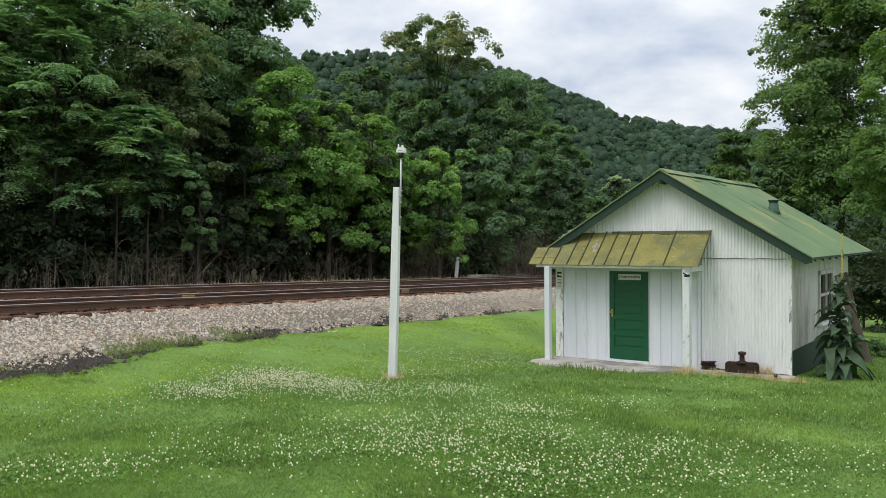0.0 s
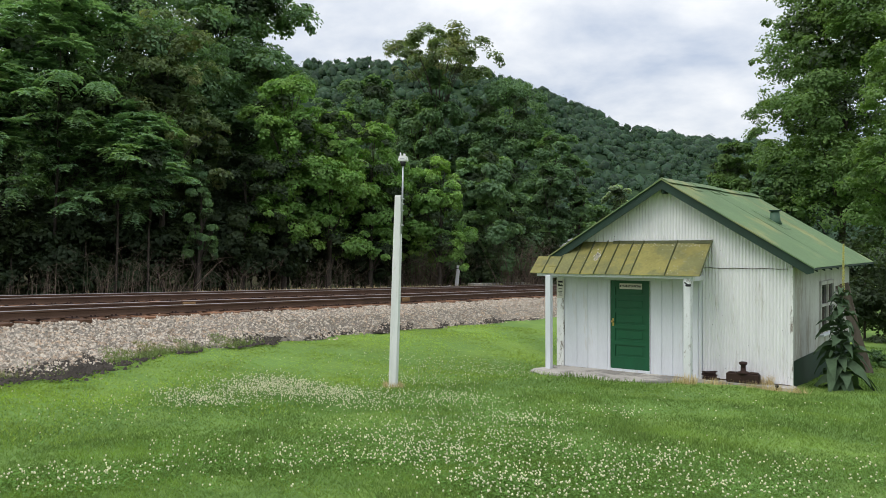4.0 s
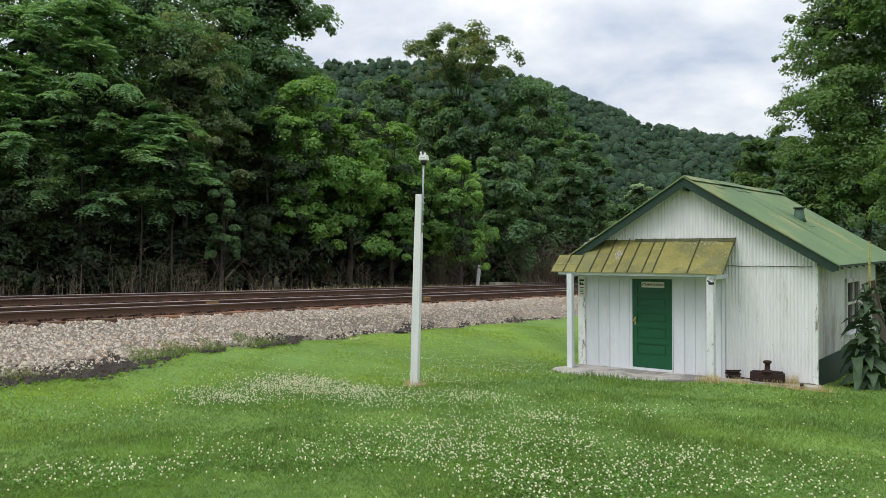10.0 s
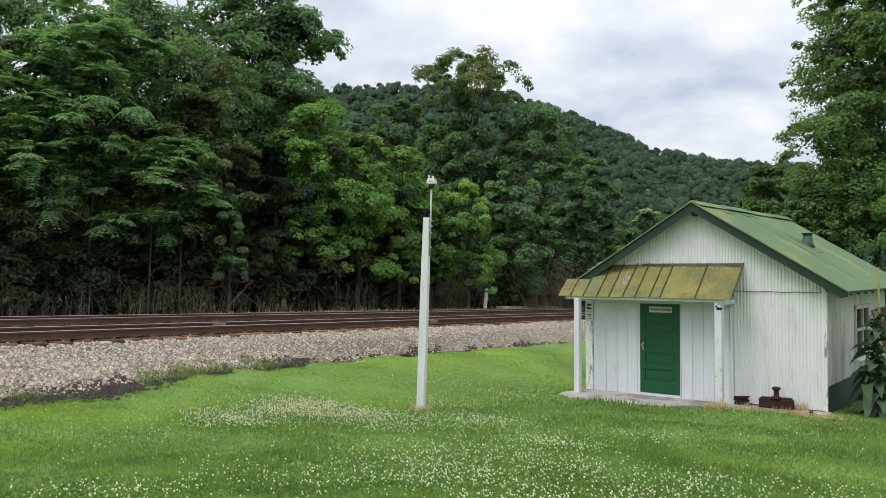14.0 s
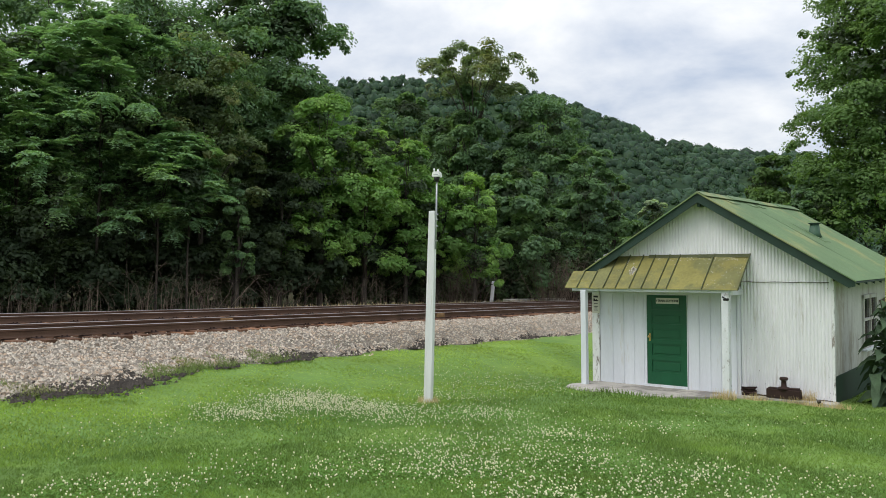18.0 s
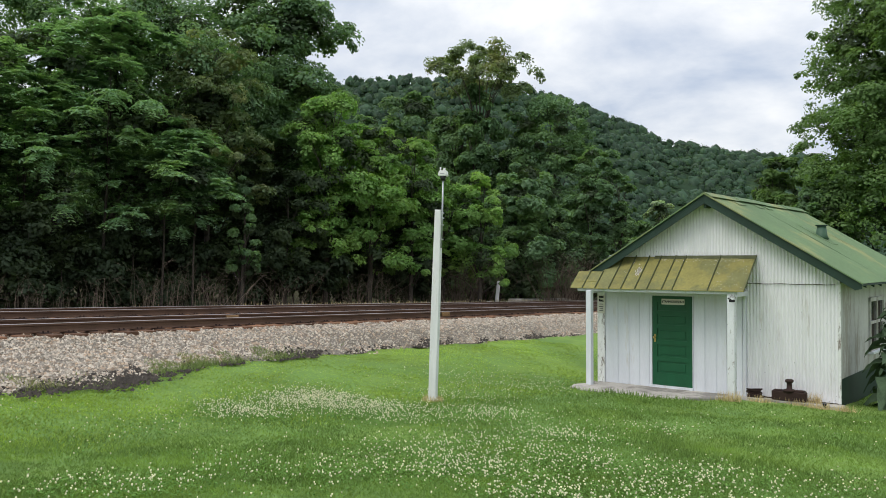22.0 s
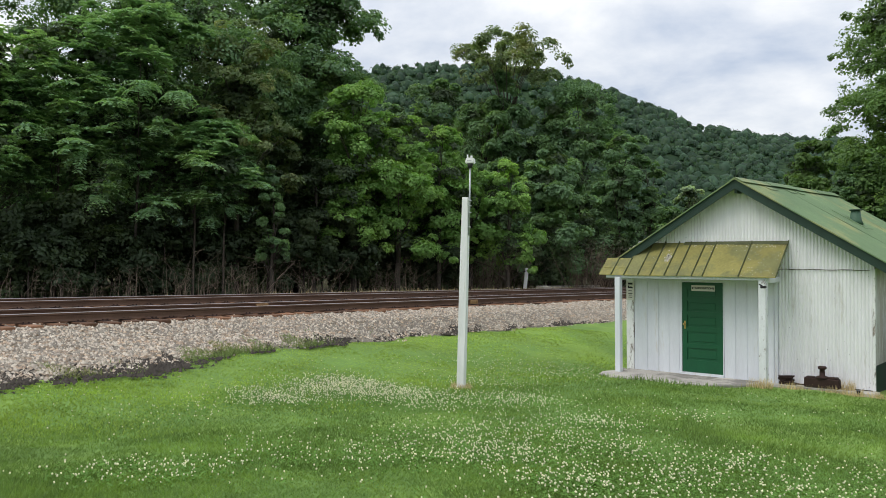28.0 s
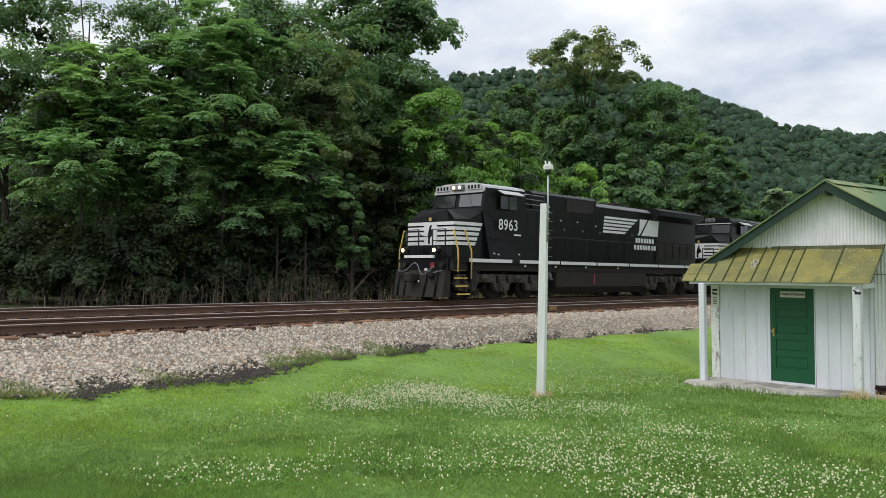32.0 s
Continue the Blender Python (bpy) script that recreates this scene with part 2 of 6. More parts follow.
M_GREENTRIM = mat("dark_green_trim", (0.014, 0.038, 0.025), 0.6, var=0.25, scale=3, fine=25, bump=0.15)
M_ROOF = mat("faded_green_roof_iron", (0.135, 0.215, 0.098), 0.6, var=0.2, scale=0.8, fine=14, bump=0.15, other=(0.24, 0.27, 0.11), amount=0.42)
M_AWNING = mat("lichen_yellow_green_awning", (0.23, 0.21, 0.06), 0.7, var=0.25, scale=2.2, fine=18, bump=0.15, other=(0.165, 0.165, 0.06), amount=0.5, objvar=0.08)
M_SEAM = mat("dark_olive_seam", (0.075, 0.085, 0.035), 0.75, var=0.3, scale=6, fine=30, bump=0.2)
M_LICHEN = mat("pale_lichen_spots", (0.46, 0.44, 0.35), 0.8, var=0.2, bump=0.2)
M_CONCRETE = mat("stained_concrete_slab", (0.47, 0.44, 0.395), 0.9, var=0.26, scale=1.3, fine=30, bump=0.4, other=(0.24, 0.225, 0.205), amount=0.45)
# grimy white whose grey also carries the shade on this side
M_SIDE = mat("shaded_grimy_side_wall", (0.5, 0.5, 0.48), 0.7, var=0.14, scale=1.5, fine=14, bump=0.15, other=(0.36, 0.34, 0.3), amount=0.35, stretch=(2, 2, 0.6))
M_VENT = mat("green_vent_iron", (0.045, 0.1, 0.062), 0.6, var=0.2, scale=6, fine=30, bump=0.1)
M_BLACK = mat("black_metal", (0.012, 0.012, 0.013), 0.5, 0.2, var=0.2, bump=0.05)
M_BRASS = mat("worn_brass", (0.6, 0.42, 0.16), 0.35, 1.0, var=0.15, bump=0.05)
M_GALV = mat("galvanised_steel", (0.42, 0.44, 0.45), 0.45, 0.7, var=0.15, bump=0.05)
M_PLASTIC = mat("white_device_plastic", (0.78, 0.78, 0.77), 0.45, var=0.04, bump=0)
M_SIGN = mat("cream_sign_board", (0.62, 0.6, 0.52), 0.6, var=0.08, bump=0.05)
M_PLANK = mat("weathered_brown_plank", (0.17, 0.135, 0.11), 0.85, var=0.3, scale=4, fine=30, bump=0.4, stretch=(2, 2, 0.3))
M_DARKGLASS = mat("dark_window_glass", (0.02, 0.022, 0.025), 0.08, 0.0, var=0.1, bump=0, spec=0.6)
M_MULLEIN = mat("mullein_grey_green_leaf", (0.078, 0.13, 0.068), 0.8, var=0.35, scale=6, fine=40, bump=0.2, island=0.25, trans=0.12)
M_MULLFLOWER = mat("mullein_yellow_spike", (0.42, 0.4, 0.13), 0.8, var=0.3, scale=20, fine=60, bump=0.3, island=0.3)
M_LOCO = mat("black_locomotive_paint", (0.006, 0.0065, 0.0075), 0.36, 0.0, var=0.3, scale=1.2, fine=10, bump=0.04, local=True, spec=0.26)
M_LOCODUST = mat("dusty_black_underframe", (0.024, 0.021, 0.018), 0.8, 0.0, var=0.4, scale=2, fine=14, bump=0.2, local=True)
M_TRUCK = mat("dust_grey_truck_casting", (0.062, 0.055, 0.046), 0.85, 0.0, var=0.4, scale=3, fine=18, bump=0.25, local=True)
M_JOINT = mat("tan_rusted_joint_bar", (0.3, 0.185, 0.085), 0.9, var=0.3, scale=6, fine=40, bump=0.3)
M_LOCOGREY = mat("grey_loco_trim_paint", (0.16, 0.165, 0.17), 0.55, 0.0, var=0.2, scale=2, fine=14, bump=0.05, local=True)
M_LOCOWHITE = mat("white_locomotive_paint", (0.72, 0.73, 0.73), 0.45, var=0.08, scale=2, fine=14, bump=0, local=True)
M_CABWHITE = mat("pale_grey_cab_roof_paint", (0.5, 0.5, 0.5), 0.5, var=0.12, scale=2, fine=14, bump=0, local=True)
M_YELLOW = mat("yellow_handrail_paint", (0.62, 0.42, 0.1), 0.5, var=0.1, bump=0, local=True)
M_CABGLASS = mat("cab_window_glass", (0.09, 0.1, 0.11), 0.06, 0.0, var=0.05, bump=0, local=True, spec=0.9)
M_REDHOSE = mat("red_hose", (0.3, 0.06, 0.06), 0.6, var=0.1, bump=0, local=True)
M_HEAD = glow("lit_headlight_lens", (1.0, 0.72, 0.36), 3.5)
M_DITCH = glow("lit_ditch_light_lens", (1.0, 0.76, 0.42), 2.2)


# ---- mesh helpers ----
def part(name, bm, material, parent=None, label=""):
    me = bpy.data.meshes.new(name)
    bm.normal_update()
    bm.to_mesh(me)
    bm.free()
    for m in material if isinstance(material, (list, tuple)) else (material,):
        me.materials.append(m)
    ob = new(name, me)
    if parent is not None:
        ob.parent = parent
    return tagged(ob, label)


def thing(name, m, label, category, group="", kind=""):
    ob = new(name)
    ob.empty_display_size = 0.2
    ob.matrix_basis = m
    return tagged(ob, label, category, group, kind)


def box(bm, x0, x1, y0, y1, z0, z1, m=None, bevel=0.0, index=0):
    r = bmesh.ops.create_cube(bm, size=1.0)
    vs = r["verts"]
    for v in vs:
        v.co = Vector(((x0 + x1) / 2 + v.co.x * (x1 - x0), (y0 + y1) / 2 + v.co.y * (y1 - y0), (z0 + z1) / 2 + v.co.z * (z1 - z0)))
        if m is not None:
            v.co = m @ v.co
    fs = {f for v in vs for f in v.link_faces}
    for f in fs:
        f.material_index = index
    if bevel:
        es = list({e for v in vs for e in v.link_edges})
        bmesh.ops.bevel(bm, geom=es, offset=bevel, segments=1, affect="EDGES", clamp_overlap=True)
    return bm


def new_box(*a, **k):
    return box(bmesh.new(), *a, **k)


def tube(bm, pts, radius, sides=8, index=0, caps=True):
    """A round bar along points; radius: one number or one for each point."""
    pts = [Vector(p) for p in pts]
    rad = radius if isinstance(radius, (list, tuple)) else [radius] * len(pts)
    rings, up0 = [], None
    for i, p in enumerate(pts):
        d = (pts[min(i + 1, len(pts) - 1)] - pts[max(i - 1, 0)]).normalized()
        up = up0 if up0 is not None and abs(up0.dot(d)) < 0.95 else (Vector((0, 0, 1)) if abs(d.z) < 0.9 else Vector((1, 0, 0)))
        a = d.cross(up).normalized()
        b = a.cross(d).normalized()
        up0 = b
        rings.append([bm.verts.new(p + (a * math.cos(t) + b * math.sin(t)) * rad[i]) for t in [2 * math.pi * k / sides for k in range(sides)]])
    for r0, r1 in zip(rings, rings[1:]):
        for k in range(sides):
            f = bm.faces.new((r0[k], r0[(k + 1) % sides], r1[(k + 1) % sides], r1[k]))
            f.smooth, f.material_index = True, index
    if caps:
        for r in (rings[0][::-1], rings[-1]):
            bm.faces.new(r).material_index = index
    return bm


def prism(bm, outline, axis, a, b, index=0):
    """An outline of 2D points pushed along an axis from a to b."""
    def place(p, t):
        return Vector((t, p[0], p[1])) if axis == "x" else Vector((p[0], t, p[1])) if axis == "y" else Vector((p[0], p[1], t))
    lo = [bm.verts.new(place(p, a)) for p in outline]
    hi = [bm.verts.new(place(p, b)) for p in outline]
    k = len(outline)
    fs = [bm.faces.new(lo[::-1]), bm.faces.new(hi)] + [bm.faces.new((lo[i], lo[(i + 1) % k], hi[(i + 1) % k], hi[i])) for i in range(k)]
    for f in fs:
        f.material_index = index
    bmesh.ops.recalc_face_normals(bm, faces=fs)
    return bm


def raw_mesh(name, verts, faces, material, smooth=False):
    """A mesh from numpy arrays: verts (n, 3) and faces (m, 3 or 4)."""
    me = bpy.data.meshes.new(name)
    k = faces.shape[1]
    me.vertices.add(len(verts)); me.loops.add(faces.size); me.polygons.add(len(faces))
    me.vertices.foreach_set("co", np.ascontiguousarray(verts, dtype=np.float32).ravel())
    me.loops.foreach_set("vertex_index", np.ascontiguousarray(faces, dtype=np.int32).ravel())
    me.polygons.foreach_set("loop_start", np.arange(0, faces.size, k, dtype=np.int32))
    me.polygons.foreach_set("loop_total", np.full(len(faces), k, dtype=np.int32))
    if smooth:
        me.polygons.foreach_set("use_smooth", np.ones(len(faces), dtype=bool))
    me.update(calc_edges=True)
    me.materials.append(material)
    return me


# ---- plan: terrain and track line ----
def smooth01(t):
    t = np.clip(t, 0, 1)
    return t * t * (3 - 2 * t)


SLOPE = 0.085            # the track's drift in x along y
NEAR_X, FAR_X = -9.27, -14.2   # track centres at y = 0
RAIL_Z = 1.31


def track_off(x, y):
    """Distance in x from the near track's centre line."""
    return x - (NEAR_X + SLOPE * y)


def ground_z(x, y):
    x, y = np.asarray(x, float), np.asarray(y, float)
    xr = x - SLOPE * y
    z = 0.046 * np.clip(-y - 2.2, 0, 22) - 0.03
    z = z + (0.5 - 0.012 * np.clip(-y - 4, 0, 20)) * smooth01((-1.5 - xr) / 5.0)
    lift = smooth01((-6.2 - xr) / 2.0)
    return z * (1 - lift) + 0.85 * lift


# ---- ground ----
def build_ground():
    xs = np.concatenate([np.linspace(-3000, -60, 14), np.linspace(-50, -20, 16), np.arange(-19.5, 12.01, 0.25), np.linspace(14, 60, 14), np.linspace(90, 3000, 14)])
    ys = np.concatenate([np.linspace(-3000, -60, 12), np.linspace(-50, -24, 8), np.arange(-22, 20.01, 0.3), np.linspace(22, 80, 24), np.linspace(110, 3000, 14)])
    X, Y = np.meshgrid(xs, ys)
    Z = ground_z(X, Y)
    near = (np.abs(X + 4) < 16) & (np.abs(Y + 3) < 20)
    Z = Z + near * 0.02 * (np.sin(X * 2.1 + 1.3 * np.sin(Y * 0.9)) * np.sin(Y * 1.7 + 0.8) + 0.5 * np.sin(X * 5.3 + Y * 2.2))
    W, H = len(xs), len(ys)
    idx = np.arange(W * H).reshape(H, W)
    faces = np.stack([idx[:-1, :-1], idx[:-1, 1:], idx[1:, 1:], idx[1:, :-1]], -1).reshape(-1, 4)
    me = raw_mesh("ground", np.stack([X, Y, Z], -1).reshape(-1, 3), faces, M_GRASS, True)
    me.materials.append(M_LEAFFLOOR)
    cx = X[:-1, :-1].ravel(); cy = Y[:-1, :-1].ravel()
    wood = ((cx - SLOPE * cy) < -15.5).astype(np.int32)
    me.polygons.foreach_set("material_index", wood)
    tagged(new("ground", me), "green mown lawn rising to the railway bank", "lawn", kind="structure")


# cross-section of the ballast bed: offset from the drifting line, height
BED = [(-17.6, 0.86), (-16.4, 1.0), (-15.6, 1.07), (-13.0, 1.07), (-12.4, 1.0), (-11.2, 1.0), (-10.6, 1.05), (-8.7, 1.085), (-7.95, 1.07), (-7.2, 0.92)]


def toe(y):
    """The uneven edge of the ballast on the lawn side."""
    t = float(np.interp(y, [-30, -14, -12, -10.4, -9, -8, -6.9, -4.3, -2, 0, 4, 8, 30], [-3.9, -3.95, -4.1, -4.5, -4.85, -5.45, -5.5, -6.15, -6.5, -6.55, -6.4, -6.2, -6.1]))
    return t + 0.10 * math.sin(y * 2.3 + 1) + 0.07 * math.sin(y * 5.1)


def bed_z(xr, y):
    t = toe(y)
    prof = BED + [(t, float(ground_z(t + SLOPE * y, y)) + 0.015)]
    z = float(np.interp(xr, [p[0] for p in prof], [p[1] for p in prof]))
    return max(z, float(ground_z(xr + SLOPE * y, y)) + 0.03 * min(1.0, max(0.0, (t - xr) / 0.5))) if xr > -7.2 else z


def build_ballast():
    ys = np.arange(-45, 90, 0.5)
    rows, k = [], 14
    for y in ys:
        t = toe(y)
        cols = [p[0] for p in BED] + [-7.2 + (t + 7.2) * f for f in (0.25, 0.5, 0.75, 0.93)] + [t + 0.12]
        rows.append([(c + SLOPE * y, y, bed_z(c, y) if c <= t else float(ground_z(c + SLOPE * y, y)) - 0.06) for c in cols])
    V = np.array(rows)
    H, W = V.shape[:2]
    idx = np.arange(W * H).reshape(H, W)
    faces = np.stack([idx[:-1, :-1], idx[:-1, 1:], idx[1:, 1:], idx[1:, :-1]], -1).reshape(-1, 4)
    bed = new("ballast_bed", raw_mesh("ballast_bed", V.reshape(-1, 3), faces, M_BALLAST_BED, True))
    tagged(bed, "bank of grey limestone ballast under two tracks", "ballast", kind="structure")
    # loose stones, denser where they are seen best
    rng = np.random.default_rng(3)
    n = 104000
    y = -16 + 46 * rng.random(n)
    xr = np.where(rng.random(n) < 0.87, -8.15 + 4.25 * rng.random(n), -15.8 + 8.2 * rng.random(n))
    keep = xr < np.array([toe(v) for v in y]) + 0.05 - 0.3 * rng.random(n) ** 0.6 * (y < -3) + 0.4 * rng.random(n) * (rng.random(n) < 0.12)
    st = new("ballast_stones", stones(rng, "ballast_stones", xr[keep], y[keep], 0.016, 0.021, M_BALLAST))
    tagged(st, "loose pale grey and brown crushed ballast stones", "ballast", kind="stuff")


def stones(rng, name, xr, y, least, more, material):
    """Broken stones lying in the bed: four cornered sides and a bevelled top."""
    z = np.maximum(np.array([bed_z(a, b) for a, b in zip(xr, y)]), ground_z(xr + SLOPE * y, y))
    n = len(y)
    size = least + more * rng.random(n) ** 1.4
    base = np.array([(1, 0, 0), (0, 1, 0), (-1, 0, 0), (0, -1, 0), (0.35, 0.3, 1), (-0.4, -0.25, 0.85)], float)
    tri = np.array([(0, 1, 4), (1, 2, 5), (1, 5, 4), (2, 3, 5), (3, 0, 4), (3, 4, 5)])
    k = len(base)
    V = base[None] * size[:, None, None] * (0.7 + 0.6 * rng.random((n, k, 3)))
    V = V + (rng.random((n, k, 3)) - 0.5) * size[:, None, None] * 0.6
    a = rng.random(n) * 6.28
    c, s = np.cos(a), np.sin(a)
    X = V[..., 0] * c[:, None] - V[..., 1] * s[:, None]
    Y = V[..., 0] * s[:, None] + V[..., 1] * c[:, None]
    V = np.stack([X + (xr + SLOPE * y)[:, None], Y + y[:, None], V[..., 2] * 0.95 + (z + size * 0.1)[:, None]], -1)
    F = (tri[None] + (np.arange(n) * k)[:, None, None]).reshape(-1, 3)
    return raw_mesh(name, V.reshape(-1, 3), F, material)


RAIL_SECTION = [(-0.075, 0), (0.075, 0), (0.075, 0.012), (0.02, 0.03), (0.012, 0.05), (0.012, 0.12), (0.036, 0.13), (0.036, 0.165), (0.028, 0.172), (-0.028, 0.172), (-0.036, 0.165), (-0.036, 0.13), (-0.012, 0.12), (-0.012, 0.05), (-0.02, 0.03), (-0.075, 0.012)]
TURN_TRACK = -math.degrees(math.atan(SLOPE))


def build_track(cx, label):
    th = thing("railway_track", pose(cx, 0, RAIL_Z - 0.172, 0, 0, TURN_TRACK), label, "railway track", "parallel railway tracks", "structure")
    for side in (-1, 1):
        bm = bmesh.new()
        prism(bm, [(side * 0.7525 + p[0], p[1]) for p in RAIL_SECTION], "y", -50, 120)
        for f in bm.faces:
            if f.normal.z > 0.3 and f.calc_center_median().z > 0.166:
                f.material_index = 1
        part("rail", bm, [M_RAIL, M_RAILTOP], th, "rust-brown steel rail with a worn bright head")
    # ties share one mesh
    bm = bmesh.new()
    box(bm, -1.3, 1.3, -0.115, 0.115, -0.19, -0.012, bevel=0.012)
    tie = part("tie", bm, M_TIE, th)
    plate = bmesh.new()
    for side in (-1, 1):
        box(plate, side * 0.7525 - 0.17, side * 0.7525 + 0.17, -0.09, 0.09, -0.012, 0.004)
        for sx in (-0.11, 0.11):
            for sy in (-0.05, 0.05):
                box(plate, side * 0.7525 + sx - 0.012, side * 0.7525 + sx + 0.012, sy - 0.012, sy + 0.012, 0.004, 0.035)
    plates = part("tie_plate", plate, M_RUSTDARK, tie)
    rng = random.Random(5)
    for i in range(150):
        y = -24 + i * 0.52
        if i == 0:
            tie.location = (0, y, 0); continue
        t2 = new("tie", tie.data); t2.parent = th
        t2.location, t2.rotation_euler = (rng.uniform(-0.12, 0.12), y + rng.uniform(-0.03, 0.03), rng.uniform(-0.008, 0.004)), (0, 0, rng.uniform(-0.02, 0.02))
        p2 = new("tie_plate", plates.data); p2.parent = t2
    return th


def joint_bar(track, x, y):
    bm = bmesh.new()
    box(bm, x + 0.014, x + 0.075, y - 0.2, y + 0.2, 0.0, 0.135, bevel=0.01)
    for i in range(3):
        box(bm, x + 0.075, x + 0.1, y - 0.13 + i * 0.13 - 0.02, y - 0.13 + i * 0.13 + 0.02, 0.05, 0.09)
    part("joint_bar", bm, M_JOINT, track, "orange rusted joint bar")


def build_edge():
    """Dark cinders and clods washed out along the foot of the ballast, in uneven drifts."""
    rng = np.random.default_rng(12)
    n = 26000
    y = -17 + 26 * rng.random(n)
    t = np.array([toe(v) for v in y])
    wide = np.where(y < -9, 0.75, np.where(y < -4, 0.5, 0.28))
    off = rng.normal(-0.06, 0.42, n)
    drift = np.sin(y * 1.7) * np.sin(y * 0.6 + 1) + 0.5 * np.sin(y * 4.3 + 3 * off) + 0.35 * np.sin(y * 11 + 5 * off)
    keep = (np.abs(off) < 1) & (drift + rng.normal(0, 0.6, n) > 0.12 + 0.9 * np.abs(off) + np.where(y < -8, -0.25, 0.45))
    y, xr = y[keep], (t + off * wide)[keep]
    tagged(new("cinder_edge", stones(rng, "cinder_edge", xr, y, 0.012, 0.03, M_CINDER)), "drifts of dark cinders between ballast and lawn", "cinders", kind="stuff")


build_ground()
build_ballast()
build_edge()
near_track = build_track(NEAR_X, "rusty rails on timber ties nearest the lawn")
far_track = build_track(FAR_X, "second pair of rusty rails below the trees")
joint_bar(near_track, 0.7525, 4.6)
joint_bar(near_track, -0.7525, -3.0)


# ---- trees ----
def leaf_cards(rng, centres, normals, size, bend=0.35, aspect=0.7, along=None, spin=0.36):
    """Pointed folded leaves, two triangles a leaf, round centres and facing along normals."""
    n = len(centres)
    nr = normals + rng.normal(0, spin, (n, 3))
    nr[:, 2] += 0.45
    nr /= np.linalg.norm(nr, axis=1)[:, None]
    d = rng.normal(0, 1, (n, 3)) if along is None else along + rng.normal(0, 0.12, (n, 3))
    if along is None:
        d[:, 2] -= 0.5
    d -= nr * (d * nr).sum(1)[:, None]
    d /= np.linalg.norm(d, axis=1)[:, None] + 1e-9
    w = np.cross(nr, d)
    s = size * (0.6 + 0.8 * rng.random(n))[:, None]
    a = centres - d * s * 0.5
    c = centres + d * s * 0.5 - nr * s * 0.12
    b = centres + w * s * aspect * 0.5 + nr * s * bend * 0.3
    e = centres - w * s * aspect * 0.5 + nr * s * bend * 0.3
    V = np.stack([a, b, c, e], 1).reshape(-1, 3)
    i = np.arange(n) * 4
    F = np.concatenate([np.stack([i, i + 1, i + 2], -1), np.stack([i, i + 2, i + 3], -1)], -1).reshape(-1, 3)
    return V, F


def fronds(rng, C, U, per, length, leaf):
    """Compound leaves: drooping stalks round each clump with leaflets on both sides."""
    n, pairs = len(C) * per, 8
    c = np.repeat(C, per, 0)
    d = rng.normal(0, 1, (n, 3)); d[:, 2] = 0.15 + 0.3 * rng.random(n)
    d += np.repeat(U, per, 0) * 0.9
    d /= np.linalg.norm(d, axis=1)[:, None]
    L = length * (0.6 + 0.7 * rng.random(n))
    side = np.cross(d, np.array([0, 0, 1.0])); side /= np.linalg.norm(side, axis=1)[:, None] + 1e-9
    P, N, A = [], [], []
    for k in range(pairs):
        f = 0.15 + 0.85 * k / (pairs - 1)
        p = c + d * (L * f)[:, None]
        p[:, 2] -= 0.42 * L * f * f
        tan = d.copy(); tan[:, 2] -= 0.84 * f
        up = np.cross(side, tan); up /= np.linalg.norm(up, axis=1)[:, None]
        for sg in (-1, 1):
            ax = side * sg * 0.85 + d * 0.45
            P.append(p + ax * leaf * 0.5); N.append(up); A.append(ax)
    return leaf_cards(rng, np.concatenate(P), np.concatenate(N), leaf, aspect=0.42, along=np.concatenate(A), spin=0.3)


def crown_points(rng, blobs, clumps, per, clump_r, flat=0.8, bough=0.34):
    """Leaves on small clumps, the clumps over the tops and outsides of rounded boughs, the boughs on the shells of large lobes (x, y, z, rx, rz)."""
    blobs = np.array(blobs, float)
    wgt = blobs[:, 3] * blobs[:, 4]; wgt /= wgt.sum()
    nb = max(16, clumps // 3)
    which = rng.choice(len(blobs), nb, p=wgt)
    w = rng.normal(0, 1, (nb, 3)); w /= np.linalg.norm(w, axis=1)[:, None]
    w[:, 2] = np.where(w[:, 2] < -0.5, -w[:, 2], w[:, 2])
    B = blobs[which]
    size = np.stack([B[:, 3], B[:, 3], B[:, 4]], -1)
    br = bough * B[:, 4] * (0.65 + 0.7 * rng.random(nb))
    Q = B[:, :3] + w * size * (0.55 + 0.4 * rng.random(nb) ** 0.7)[:, None]
    # clumps over the outer and upper side of each bough
    k = rng.integers(0, nb, clumps)
    o = w[k] * 0.75 + np.array([0, 0, 0.6]); o /= np.linalg.norm(o, axis=1)[:, None]
    u = rng.normal(0, 1, (clumps, 3)); u /= np.linalg.norm(u, axis=1)[:, None]
    dot = (u * o).sum(1)[:, None]
    u = np.where(dot < -0.05, u - 2 * dot * o, u)
    C = Q[k] + u * br[k][:, None] * (0.8 + 0.3 * rng.random(clumps))[:, None] * np.array([1.15, 1.15, 0.85])
    cr = clump_r * (0.5 + 0.8 * rng.random(clumps))
    # leaves over each clump
    o = u * 0.7 + np.array([0, 0, 0.55]); o /= np.linalg.norm(o, axis=1)[:, None]
    v = rng.normal(0, 1, (clumps, per, 3)); v /= np.linalg.norm(v, axis=2)[..., None]
    dot = (v * o[:, None]).sum(2)
    v = np.where((dot < -0.15)[..., None], v - 2 * dot[..., None] * o[:, None], v)
    rr = (0.5 + 0.55 * rng.random((clumps, per)) ** 0.7) * cr[:, None]
    P = C[:, None] + v * rr[..., None] * np.array([1.15, 1.15, flat])
    N = v * 0.7 + o[:, None] * 0.45
    return P.reshape(-1, 3), N.reshape(-1, 3), C, u


